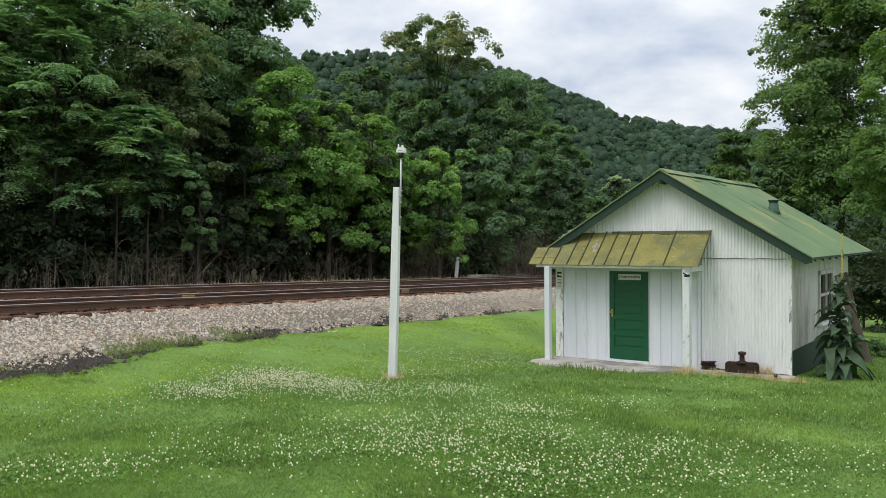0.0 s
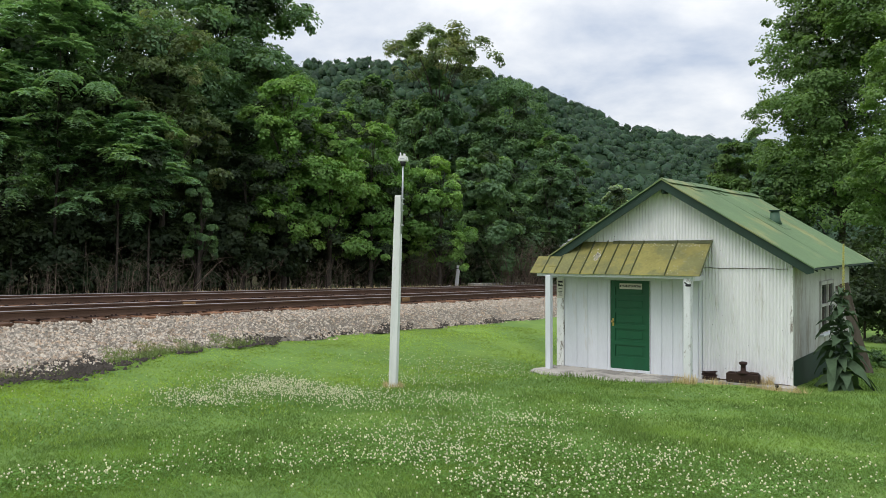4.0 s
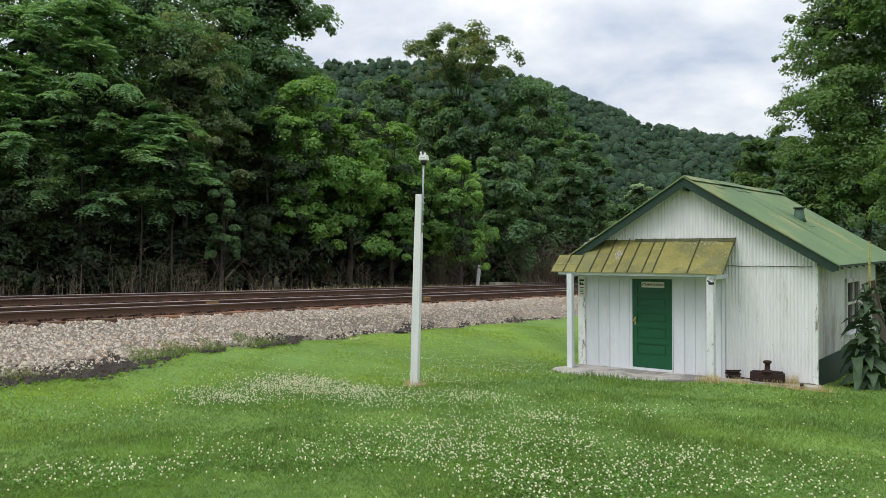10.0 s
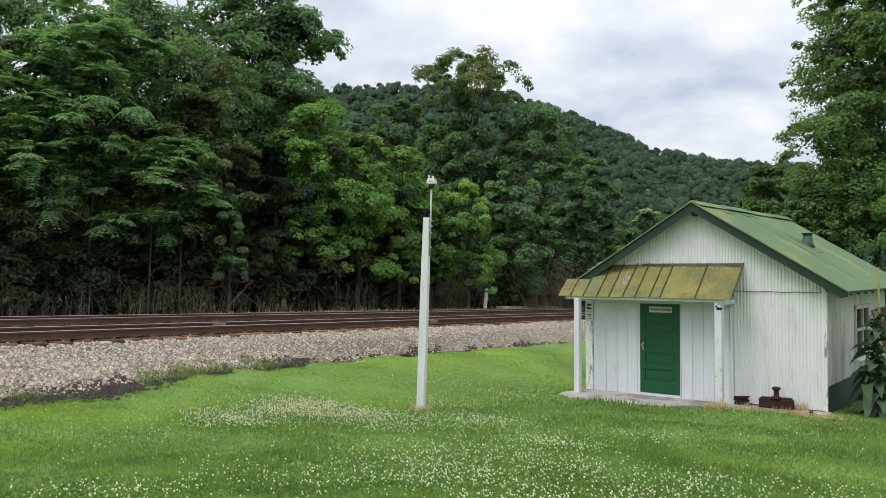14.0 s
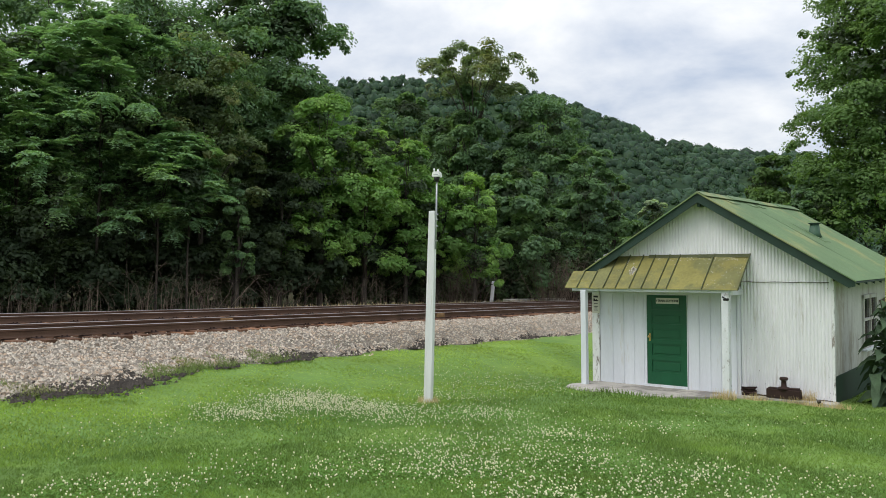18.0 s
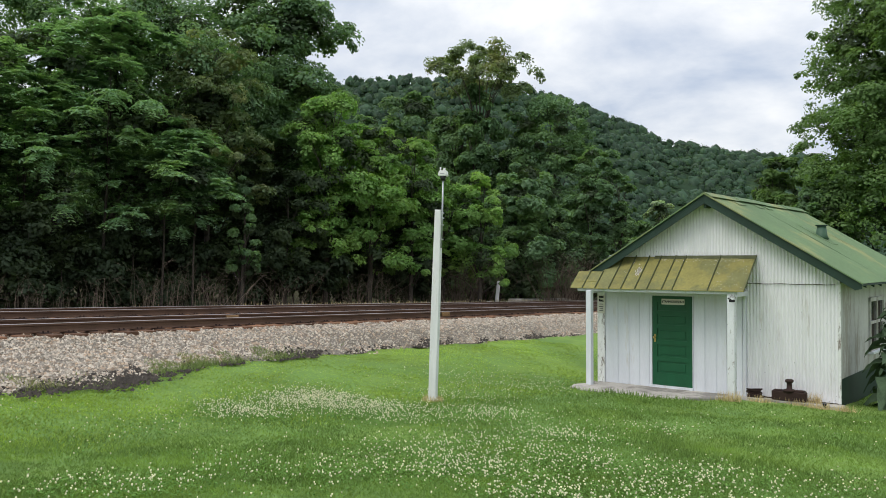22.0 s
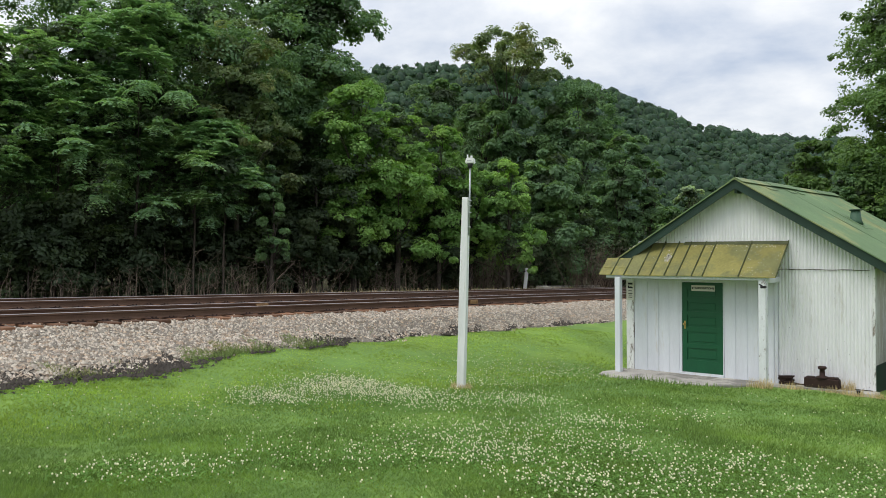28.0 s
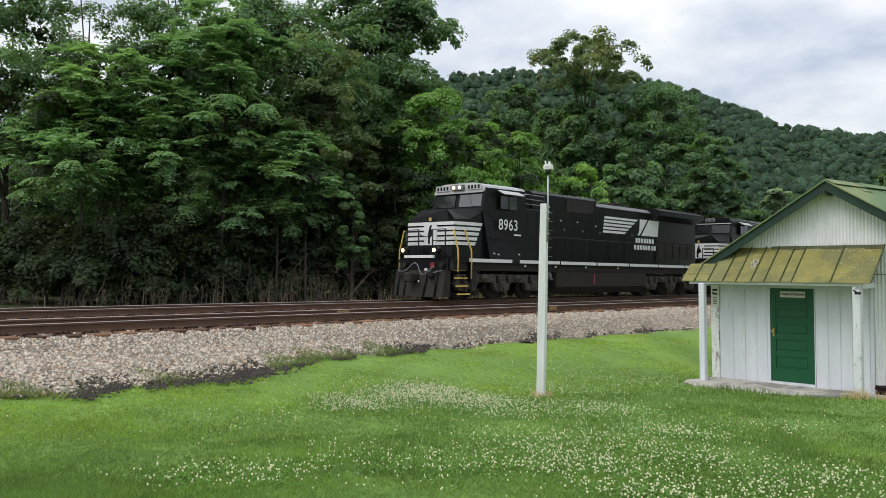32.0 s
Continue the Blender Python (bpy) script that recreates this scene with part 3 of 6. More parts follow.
def tree(name, label, x, y, height, spread, material, seed, base=0.28, clumps=170, per=90, leaf=0.2, clump_r=0.75, lobes=9, trunk_r=0.2, shape=1.0, limbs=True, group="", lean=(0, 0), category="tree", frond=0.0, lobe=1.0, nfrond=11, core=False):
    """A tapered trunk with limbs, and a crown of leaves on clumps round several lobes."""
    rng = np.random.default_rng(seed)
    z0 = float(ground_z(x, y)) - 0.1
    th = thing(name, pose(x, y, z0), label, category, group)
    ch = height * (1 - base)
    blobs = []
    for i in range(lobes):
        f = (i + 0.5) / lobes
        zz = height * base + ch * (0.12 + 0.76 * f)
        prof = math.sin(math.pi * min(1, 0.22 + 0.72 * f)) ** 0.7 * shape + (1 - shape) * 0.8
        ang = i * 2.4 + rng.random() * 0.8
        off = spread * 0.5 * prof * (0.35 + 0.65 * rng.random())
        r = lobe * spread * (0.42 + 0.22 * rng.random()) * (0.55 + 0.45 * prof)
        blobs.append((math.cos(ang) * off + lean[0] * f, math.sin(ang) * off + lean[1] * f, zz, r, r * (0.62 + 0.25 * rng.random())))
    P, N, C, U = crown_points(rng, blobs, clumps, per, clump_r)
    if frond:
        V, F = fronds(rng, C, U, nfrond, frond, leaf)
    else:
        P[:, 2] = np.maximum(P[:, 2], 0.15 + 0.1 * rng.random(len(P)))
        V, F = leaf_cards(rng, P, N, leaf)
    cr = new("crown", raw_mesh("crown", V, F, material))
    cr.parent = th
    # inner leaves in the shade colour darken the gaps between clumps
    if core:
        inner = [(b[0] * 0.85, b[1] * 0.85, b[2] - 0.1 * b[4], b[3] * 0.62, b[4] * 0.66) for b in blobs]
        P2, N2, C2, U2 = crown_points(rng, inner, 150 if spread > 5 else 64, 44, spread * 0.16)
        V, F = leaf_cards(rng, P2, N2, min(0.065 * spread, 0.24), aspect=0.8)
        ic = new("shaded_inner_leaves", raw_mesh("shaded_inner_leaves", V, F, M_LEAF_SHADE))
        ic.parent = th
    bm = bmesh.new()
    top = Vector((lean[0] * 0.8, lean[1] * 0.8, height * 0.86))
    pts = [Vector((0, 0, 0)) + top * f + Vector((0.12 * math.sin(f * 7 + seed), 0.12 * math.cos(f * 5 + seed), 0)) * height * 0.06 * f for f in (0, 0.05, 0.2, 0.4, 0.6, 0.8, 1)]
    tube(bm, pts, [trunk_r * k for k in (1.5, 1.1, 0.95, 0.75, 0.5, 0.3, 0.08)], 8)
    part("trunk", bm, M_BARK, th)
    if limbs:
        pick = rng.choice(len(C), min(len(C), 12), replace=False)
        for k in pick:
            bm = bmesh.new()
            c = Vector(C[k])
            f = max(0.12, min(0.75, c.z / height - 0.16))
            a = top * f
            mid = a.lerp(c, 0.5) + Vector((0, 0, 0.12 * (c - a).length))
            tube(bm, [a, mid, c], [trunk_r * 0.4 * (1 - f * 0.6), trunk_r * 0.2, 0.015], 5)
            part("limb", bm, M_BARK, th)
    return th


AX, RX = Vector((-0.459, 0.888)), Vector((0.888, 0.459))
def plan(px, depth):
    """A place from the first view: how far across it stands and how deep."""
    v = Vector((5.24, -18.61)) + depth * (AX + (px - 784) / 1444 * RX)
    return v.x, v.y


def woods():
    T = [
        # label, px, depth, height, spread, leaves, seed, base, clumps, leaf size, frond length
        ("tall dark broadleaf tree over the tracks", 395, 43.5, 20.0, 5.2, M_LEAF_DARK, 11, 0.1, 480, 0.23, 0),
        ("tall dense dark tree behind the sumacs", 205, 39, 17.5, 5.0, M_LEAF_DARK, 12, 0.15, 420, 0.18, 0),
        ("tall thin-topped tree with bare branch tops", 0, 38, 18.0, 4.6, M_LEAF_MID, 13, 0.3, 190, 0.17, 0),
        ("broad thin-crowned tree at the wood edge", -200, 36, 17.5, 4.8, M_LEAF_MID, 14, 0.15, 330, 0.17, 0),
        ("broad dark tree at the wood edge", -370, 33, 16.5, 4.6, M_LEAF_MID, 15, 0.1, 260, 0.17, 0),
        ("tall dark tree behind the wood edge", 110, 45, 18.0, 4.6, M_LEAF_DARK, 50, 0.15, 240, 0.25, 0),
        ("tall dark tree behind the wood edge", 290, 46, 19.5, 4.6, M_LEAF_DARK, 51, 0.15, 240, 0.25, 0),
        ("sumac tree with layered drooping fronds", 95, 33.5, 13.5, 3.9, M_LEAF_BLUE, 41, 0.3, 260, 0.19, 0.75),
        ("sumac tree with layered drooping fronds", -60, 32, 11.5, 3.6, M_LEAF_BLUE, 42, 0.3, 230, 0.2, 0.7),
        ("sumac tree with layered drooping fronds", 205, 34, 8.6, 3.0, M_LEAF_BLUE, 43, 0.3, 160, 0.2, 0.7),
        ("sumac tree with rusty seed heads", -200, 30, 10.4, 3.5, M_LEAF_BLUE, 44, 0.3, 200, 0.2, 0.7),
        ("brownish-green tree at the wood edge", 285, 36, 13.2, 3.1, M_LEAF_OLIVE, 45, 0.25, 280, 0.17, 0),
        ("blue-green sumac low at the wood edge", 262, 34.5, 7.4, 2.0, M_LEAF_BLUE, 46, 0.45, 90, 0.2, 0.65),
        ("ivy-covered stump of a tree at the wood edge", 352, 35, 6.4, 1.2, M_LEAF_DARK, 54, 0.1, 90, 0.16, 0),
        ("bright green leafy tree behind the tracks", 503, 39.5, 10.9, 3.1, M_LEAF_LIGHT, 16, 0.08, 300, 0.17, 0),
        ("bright green leafy tree behind the tracks", 582, 40.5, 10.5, 2.9, M_LEAF_LIGHT, 17, 0.08, 280, 0.17, 0),
        ("bright green leafy tree behind the tracks", 655, 42.5, 9.4, 2.7, M_LEAF_LIGHT, 56, 0.08, 250, 0.17, 0),
        ("bright green leafy tree behind the tracks", 712, 45, 8.4, 2.2, M_LEAF_LIGHT, 57, 0.08, 170, 0.17, 0),
        ("tall green tree on the rising ground", 575, 82, 18.6, 4.6, M_LEAF_MID, 58, 0.3, 170, 0.34, 0),
        ("tall green tree on the rising ground", 712, 80, 17.0, 4.2, M_LEAF_MID, 59, 0.3, 150, 0.34, 0),
        ("dark leafy bush-like tree by the track", 430, 38, 7.0, 2.8, M_LEAF_SHADE, 47, 0.05, 190, 0.17, 0),
        ("fresh green spreading tree beside the pole", 778, 44, 7.9, 2.3, M_LEAF_LIGHT, 18, 0.08, 190, 0.17, 0),
        ("tallest open-crowned tree above the wood", 772, 60, 19.0, 7.4, M_LEAF_OLIVE, 19, 0.76, 170, 0.21, 0),
        ("vine-hung stem below the open crown", 768, 59, 17.0, 2.2, M_LEAF_DARK, 55, 0.35, 150, 0.26, 0),
        ("mid green tree in the wood", 735, 62, 15.2, 4.4, M_LEAF_MID, 20, 0.2, 240, 0.24, 0),
        ("mid green tree in the wood", 838, 61, 15.0, 3.9, M_LEAF_MID, 52, 0.15, 220, 0.23, 0),
        ("tall green tree on the rising ground", 648, 76, 20.0, 5.0, M_LEAF_MID, 53, 0.3, 200, 0.36, 0),
        ("mid green tree in the wood", 905, 60, 15.6, 4.4, M_LEAF_DARK, 21, 0.1, 360, 0.21, 0),
        ("mid green tree in the wood", 970, 56, 11.3, 2.8, M_LEAF_DARK, 22, 0.1, 240, 0.21, 0),
        ("vine-covered narrow tree beside the wood", 1022, 56, 9.6, 1.5, M_LEAF_MID, 23, 0.05, 130, 0.21, 0),
        ("dark tree filling the wood edge", 850, 51, 9.5, 3.2, M_LEAF_DARK, 24, 0.12, 250, 0.27, 0),
        ("pale silvery tree far behind the shed", 1088, 70, 8.9, 2.2, M_LEAF_PALE, 25, 0.25, 130, 0.25, 0),
        ("low green tree far behind the shed", 1030, 72, 7.8, 3.5, M_LEAF_MID, 26, 0.05, 170, 0.32, 0),
        ("low green tree far behind the shed", 1130, 90, 7.0, 4.5, M_LEAF_MID, 48, 0.05, 170, 0.36, 0),
        ("green tree behind the shed roof", 1290, 50, 10.4, 2.7, M_LEAF_FRESH, 27, 0.1, 220, 0.27, 0),
        ("green tree behind the shed roof", 1375, 46, 9.0, 2.6, M_LEAF_MID, 28, 0.1, 220, 0.27, 0),
        ("tall full tree behind the shed", 1490, 46, 23.0, 7.2, M_LEAF_FRESH, 29, 0.04, 1150, 0.2, 0),
        ("tall full tree behind the shed", 1655, 34, 15.0, 4.4, M_LEAF_FRESH, 30, 0.12, 420, 0.17, 0),
    ]
    for label, px, dep, h, sp, m, seed, base, cl, leaf, fr in T:
        x, y = plan(px, dep)
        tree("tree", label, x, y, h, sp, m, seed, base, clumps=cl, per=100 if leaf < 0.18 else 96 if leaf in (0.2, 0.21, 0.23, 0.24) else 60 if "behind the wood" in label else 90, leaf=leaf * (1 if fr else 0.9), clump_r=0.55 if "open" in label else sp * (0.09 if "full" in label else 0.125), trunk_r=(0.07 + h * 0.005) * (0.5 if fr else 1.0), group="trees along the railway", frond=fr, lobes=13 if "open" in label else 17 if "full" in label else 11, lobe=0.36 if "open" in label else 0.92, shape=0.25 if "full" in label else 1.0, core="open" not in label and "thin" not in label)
    # the darker rows behind
    # the rows behind, with the wood's shade put into their leaf colour
    rng = random.Random(8)
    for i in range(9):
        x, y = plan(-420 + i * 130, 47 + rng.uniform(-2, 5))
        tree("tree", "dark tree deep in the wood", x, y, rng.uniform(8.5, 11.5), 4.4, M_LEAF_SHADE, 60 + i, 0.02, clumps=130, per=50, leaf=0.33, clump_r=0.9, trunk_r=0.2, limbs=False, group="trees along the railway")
    # low growth along the track, and the hedge behind the shed, mostly in the shade-coloured leaf
    for i in range(44):
        px = -430 + i * 34
        dep = 27.5 + max(0, px + 100) * 0.0165 + (rng.uniform(0.2, 1.2) if i % 2 else rng.uniform(1.8, 3.2))
        x, y = plan(px, dep)
        x, y = x - 1.2, y + 1.0
        if x - SLOPE * y > -20.6:
            x = -20.6 + SLOPE * y - rng.uniform(0, 1)
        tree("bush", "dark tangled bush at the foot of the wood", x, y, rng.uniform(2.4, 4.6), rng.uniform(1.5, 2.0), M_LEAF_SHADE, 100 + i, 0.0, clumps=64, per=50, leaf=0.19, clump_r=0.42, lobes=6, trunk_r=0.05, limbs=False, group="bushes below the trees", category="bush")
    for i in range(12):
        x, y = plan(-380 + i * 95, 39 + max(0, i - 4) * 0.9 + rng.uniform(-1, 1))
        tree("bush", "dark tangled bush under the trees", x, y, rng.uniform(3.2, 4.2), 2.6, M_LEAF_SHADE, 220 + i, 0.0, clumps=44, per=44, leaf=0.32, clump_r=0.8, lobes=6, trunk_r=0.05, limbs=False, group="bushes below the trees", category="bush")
    for i in range(12):
        x, y = plan(680 + i * 27, 47 + i * 0.7 + rng.uniform(-1, 2.5))
        tree("bush", "dark tangled bush at the foot of the wood", x, y, rng.uniform(3.6, 6.0), rng.uniform(1.7, 2.3), rng.choice((M_LEAF_SHADE, M_LEAF_DARK)), 160 + i, 0.0, clumps=80, per=58, leaf=0.23, clump_r=0.6, lobes=6, trunk_r=0.05, limbs=False, group="bushes below the trees", category="bush")
    for i in range(5):
        x, y = plan(1530 + i * 70, 28 + rng.uniform(-1, 1.5) - i * 0.5)
        tree("bush", "dark weedy shrub in the shade beside the shed", x, y, rng.uniform(3.0, 4.4), rng.uniform(1.5, 2.0), M_LEAF_SHADE, 180 + i, -0.14, clumps=110, per=60, leaf=0.13, clump_r=0.4, lobes=7, trunk_r=0.04, limbs=False, group="bushes behind the shed", category="bush")
    for i in range(4):
        x, y = plan(1515 + i * 45, 20.5 + rng.uniform(-0.5, 0.8))
        tree("weed_clump", "low broad-leaved weeds beside the shed", x, y, rng.uniform(0.35, 0.6), rng.uniform(0.35, 0.5), M_LEAF_MID, 190 + i, 0.0, clumps=26, per=40, leaf=0.07, clump_r=0.12, lobes=5, trunk_r=0.01, limbs=False, group="weeds beside the shed", category="weeds")
    for i in range(7):
        x, y = plan(1180 + i * 95, 45 + rng.uniform(-1, 2) - i * 0.2)
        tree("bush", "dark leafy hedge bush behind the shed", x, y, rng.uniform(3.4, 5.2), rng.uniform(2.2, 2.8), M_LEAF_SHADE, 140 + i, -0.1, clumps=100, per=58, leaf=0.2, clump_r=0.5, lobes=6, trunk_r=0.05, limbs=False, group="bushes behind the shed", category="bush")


woods()


def dead_brush():
    """Grey leafless stems at the foot of the wood, and the tan grass in front of them."""
    rng = random.Random(31)
    bm = bmesh.new()
    for i in range(1050):
        y = rng.uniform(-14, 46)
        xr = -17.9 - rng.random() ** 1.5 * 1.8
        x = xr + SLOPE * y
        z = 0.8
        h = rng.uniform(0.5, 2.2) * (0.75 + 0.35 * math.sin(y * 0.8) * math.sin(y * 0.31 + 1))
        dx, dy = rng.gauss(0, 0.22), rng.gauss(0, 0.28)
        p0, p1, p2 = Vector((x, y, z)), Vector((x + dx * 0.4 * h * 0.5, y + dy * 0.4 * h * 0.5, z + h * 0.6)), Vector((x + dx * h, y + dy * h, z + h))
        r = rng.uniform(0.003, 0.0075)
        tube(bm, [p0, p1, p2], [r, r * 0.7, r * 0.3], 3, caps=False)
        for k in range(3):
            q = p0.lerp(p2, rng.uniform(0.3, 0.9))
            tube(bm, [q, q + Vector((rng.gauss(0, 0.3), rng.gauss(0, 0.4), rng.uniform(0.05, 0.5))) * h * 0.4], [r * 0.5, r * 0.2], 3, caps=False)
    for px, dep, n, h in ((735, 45, 90, 3.2), (775, 46, 60, 2.6), (905, 50, 110, 3.6), (945, 51, 80, 3.2), (560, 41, 20, 1.8), (300, 33, 16, 1.9), (440, 37, 18, 1.8)):
        cx, cy = plan(px, dep)
        for i in range(n):
            a, r = rng.uniform(0, 6.28), rng.uniform(0, 1.5)
            p0 = Vector((cx + r * 0.6 * math.cos(a), cy + r * 0.6 * math.sin(a), 0.8))
            k = h * rng.uniform(0.5, 1.0)
            p2 = p0 + Vector((math.cos(a) * r * 1.2 + rng.gauss(0, 0.3), math.sin(a) * r * 1.2 + rng.gauss(0, 0.3), k))
            p1 = p0.lerp(p2, 0.55) + Vector((rng.gauss(0, 0.12), rng.gauss(0, 0.12), 0.1))
            tube(bm, [p0, p1, p2], [0.011, 0.008, 0.003], 3, caps=False)
            for j in range(3):
                q = p1.lerp(p2, rng.random())
                tube(bm, [q, q + Vector((rng.gauss(0, 0.4), rng.gauss(0, 0.4), rng.uniform(0.1, 0.6)))], [0.005, 0.002], 3, caps=False)
    tagged(part("dead_brush", bm, M_TWIG), "grey leafless brush stems along the far track", "brush", kind="stuff")
    r2 = np.random.default_rng(32)
    n = 9000
    y = -16 + 60 * r2.random(n)
    xr = -16.3 - 1.7 * r2.random(n)
    h = 0.14 + 0.24 * r2.random(n)
    keep = r2.random(n) < 0.04 + 0.96 * smooth01((y - 1) / 8)
    y, xr, h = y[keep], xr[keep], h[keep]
    x = xr + SLOPE * y
    z = np.interp(xr, [-17.6, -16.4], [0.86, 1.06])
    n = len(y)
    a = r2.random(n) * 6.28
    w = 0.012 + 0.01 * r2.random(n)
    lean = r2.normal(0, 0.12, (n, 2))
    V = np.stack([np.stack([x - w * np.cos(a), y - w * np.sin(a), z], -1), np.stack([x + w * np.cos(a), y + w * np.sin(a), z], -1), np.stack([x + lean[:, 0], y + lean[:, 1], z + h], -1)], 1).reshape(-1, 3)
    me = raw_mesh("dry_grass", V, np.arange(n * 3).reshape(-1, 3), M_DRYGRASS)
    tagged(new("dry_grass", me), "tan dry grass along the far track", "grass", kind="stuff")


dead_brush()



def hill():
    """A wooded ridge: a height field with rounded tree crowns on it."""
    rng = np.random.default_rng(4)
    eye = np.array([5.24, -18.61])
    def ridge(px):
        # height of the skyline across the view, as a slope over depth
        return np.interp(px, [-600, 200, 420, 540, 640, 760, 860, 980, 1080, 1180, 1300, 1500, 2200], [0.18, 0.22, 0.245, 0.243, 0.246, 0.245, 0.235, 0.208, 0.176, 0.163, 0.156, 0.15, 0.14])
    N = 8000
    px = -400 + 2200 * rng.random(N)
    u = 0.1 + 0.9 * rng.random(N)
    dep = 150 + 230 * u
    h = ridge(px) * dep * smooth01(0.12 + 0.88 * u) + 2.3
    h = h * (1 + 0.012 * rng.normal(0, 1, N)) + 2.0 * u
    P = eye[None] + dep[:, None] * (np.array([-0.459, 0.888])[None] + ((px - 784) / 1444)[:, None] * np.array([0.888, 0.459])[None])
    r = (1.0 + 1.9 * rng.random(N) ** 2) * dep / 270
    # rough rounded crowns with leafy sprays over them
    g = bmesh.new()
    bmesh.ops.create_icosphere(g, subdivisions=1, radius=1.0)
    bmesh.ops.delete(g, geom=[v for v in g.verts if v.co.z < -0.9], context="VERTS")
    g.verts.ensure_lookup_table(); g.verts.index_update()
    bv = np.array([v.co[:] for v in g.verts]); bf = np.array([[v.index for v in f.verts] for f in g.faces])
    g.free()
    C = np.stack([P[:, 0], P[:, 1], h - r * 0.7], -1)[:, None]
    V1 = (C + bv[None] * (0.62 + 0.5 * rng.random((N, len(bv), 1))) * r[:, None, None]).reshape(-1, 3)
    F1 = (bf[None] + (np.arange(N) * len(bv))[:, None, None]).reshape(-1, 3)
    per = 15
    v = rng.normal(0, 1, (N, per, 3)); v /= np.linalg.norm(v, axis=2)[..., None]
    v[..., 2] = np.where(v[..., 2] < -0.2, -v[..., 2], v[..., 2])
    S = C + v * (r[:, None] * (0.8 + 0.22 * rng.random((N, per))))[..., None]
    V2, F2 = leaf_cards(rng, S.reshape(-1, 3), v.reshape(-1, 3), 0.62, aspect=0.9, spin=0.5)
    me = raw_mesh("hill_canopy", np.concatenate([V1, V2]), np.concatenate([F1, F2 + len(V1)]), M_HILL_LEAF)
    tagged(new("hill_canopy", me), "closed green canopy of a wooded hillside", "woods", kind="stuff")
    # the slope below the crowns
    pxs = np.linspace(-600, 2300, 60); us = np.linspace(0, 1, 24)
    G = []
    for uu in us:
        for p in pxs:
            d = 150 + 230 * uu
            q = eye + d * (np.array([-0.459, 0.888]) + (p - 784) / 1444 * np.array([0.888, 0.459]))
            G.append((q[0], q[1], ridge(p) * d * float(smooth01(0.12 + 0.88 * uu)) + 2.3 - 1.0))
    idx = np.arange(len(G)).reshape(24, 60)
    F = np.stack([idx[:-1, :-1], idx[:-1, 1:], idx[1:, 1:], idx[1:, :-1]], -1).reshape(-1, 4)
    tagged(new("hillside", raw_mesh("hillside", np.array(G), F, M_HILL, True)), "steep wooded hillside behind the valley", "hill", kind="structure")


hill()


# ---- shed ----
SHED = pose(0, 0, 0, 1.84, -0.16, -8.7)
WX0, WX1, WD = -1.30, 3.98, 6.19        # walls
RX0, RX1, RY0, RY1 = -1.86, 4.45, -0.35, 6.95   # roof edges
RIDGE_X, RIDGE_Z, PITCH = 1.37, 4.31, 0.612


def roof_z(x):
    return RIDGE_Z - PITCH * abs(x - RIDGE_X)


def corrugated(bm, x0, x1, zlo, zhi, y, amp=0.008, wave=0.0677, steps=6, flip=1):
    """A corrugated sheet across x; zlo and zhi are functions of x; it faces -y (flip=1)."""
    n = max(2, int(round((x1 - x0) / wave * steps)))
    cols = []
    for i in range(n + 1):
        x = x0 + (x1 - x0) * i / n
        yy = y - flip * amp * math.cos(x / wave * 2 * math.pi)
        cols.append((bm.verts.new((x, yy, zlo(x))), bm.verts.new((x, yy, zhi(x)))))
    for a, b in zip(cols, cols[1:]):
        f = bm.faces.new((a[0], b[0], b[1], a[1]))
        f.smooth = True
    return bm


def words(text, size, m, material, parent, name="lettering", spacing=1.0, bold=0.0):
    """Built-in lettering turned into a thin mesh."""
    cu = bpy.data.curves.new(name, "FONT")
    cu.offset = size * bold
    cu.body, cu.size, cu.extrude, cu.align_x, cu.align_y, cu.space_character = text, size, 0.002, "CENTER", "CENTER", spacing
    tmp = bpy.data.objects.new(name, cu)
    scene.collection.objects.link(tmp)
    me = bpy.data.meshes.new_from_object(tmp.evaluated_get(bpy.context.evaluated_depsgraph_get()))
    bpy.data.objects.remove(tmp)
    me.materials.clear()
    me.materials.append(material)
    ob = new(name, me)
    ob.parent, ob.matrix_basis = parent, m
    return ob


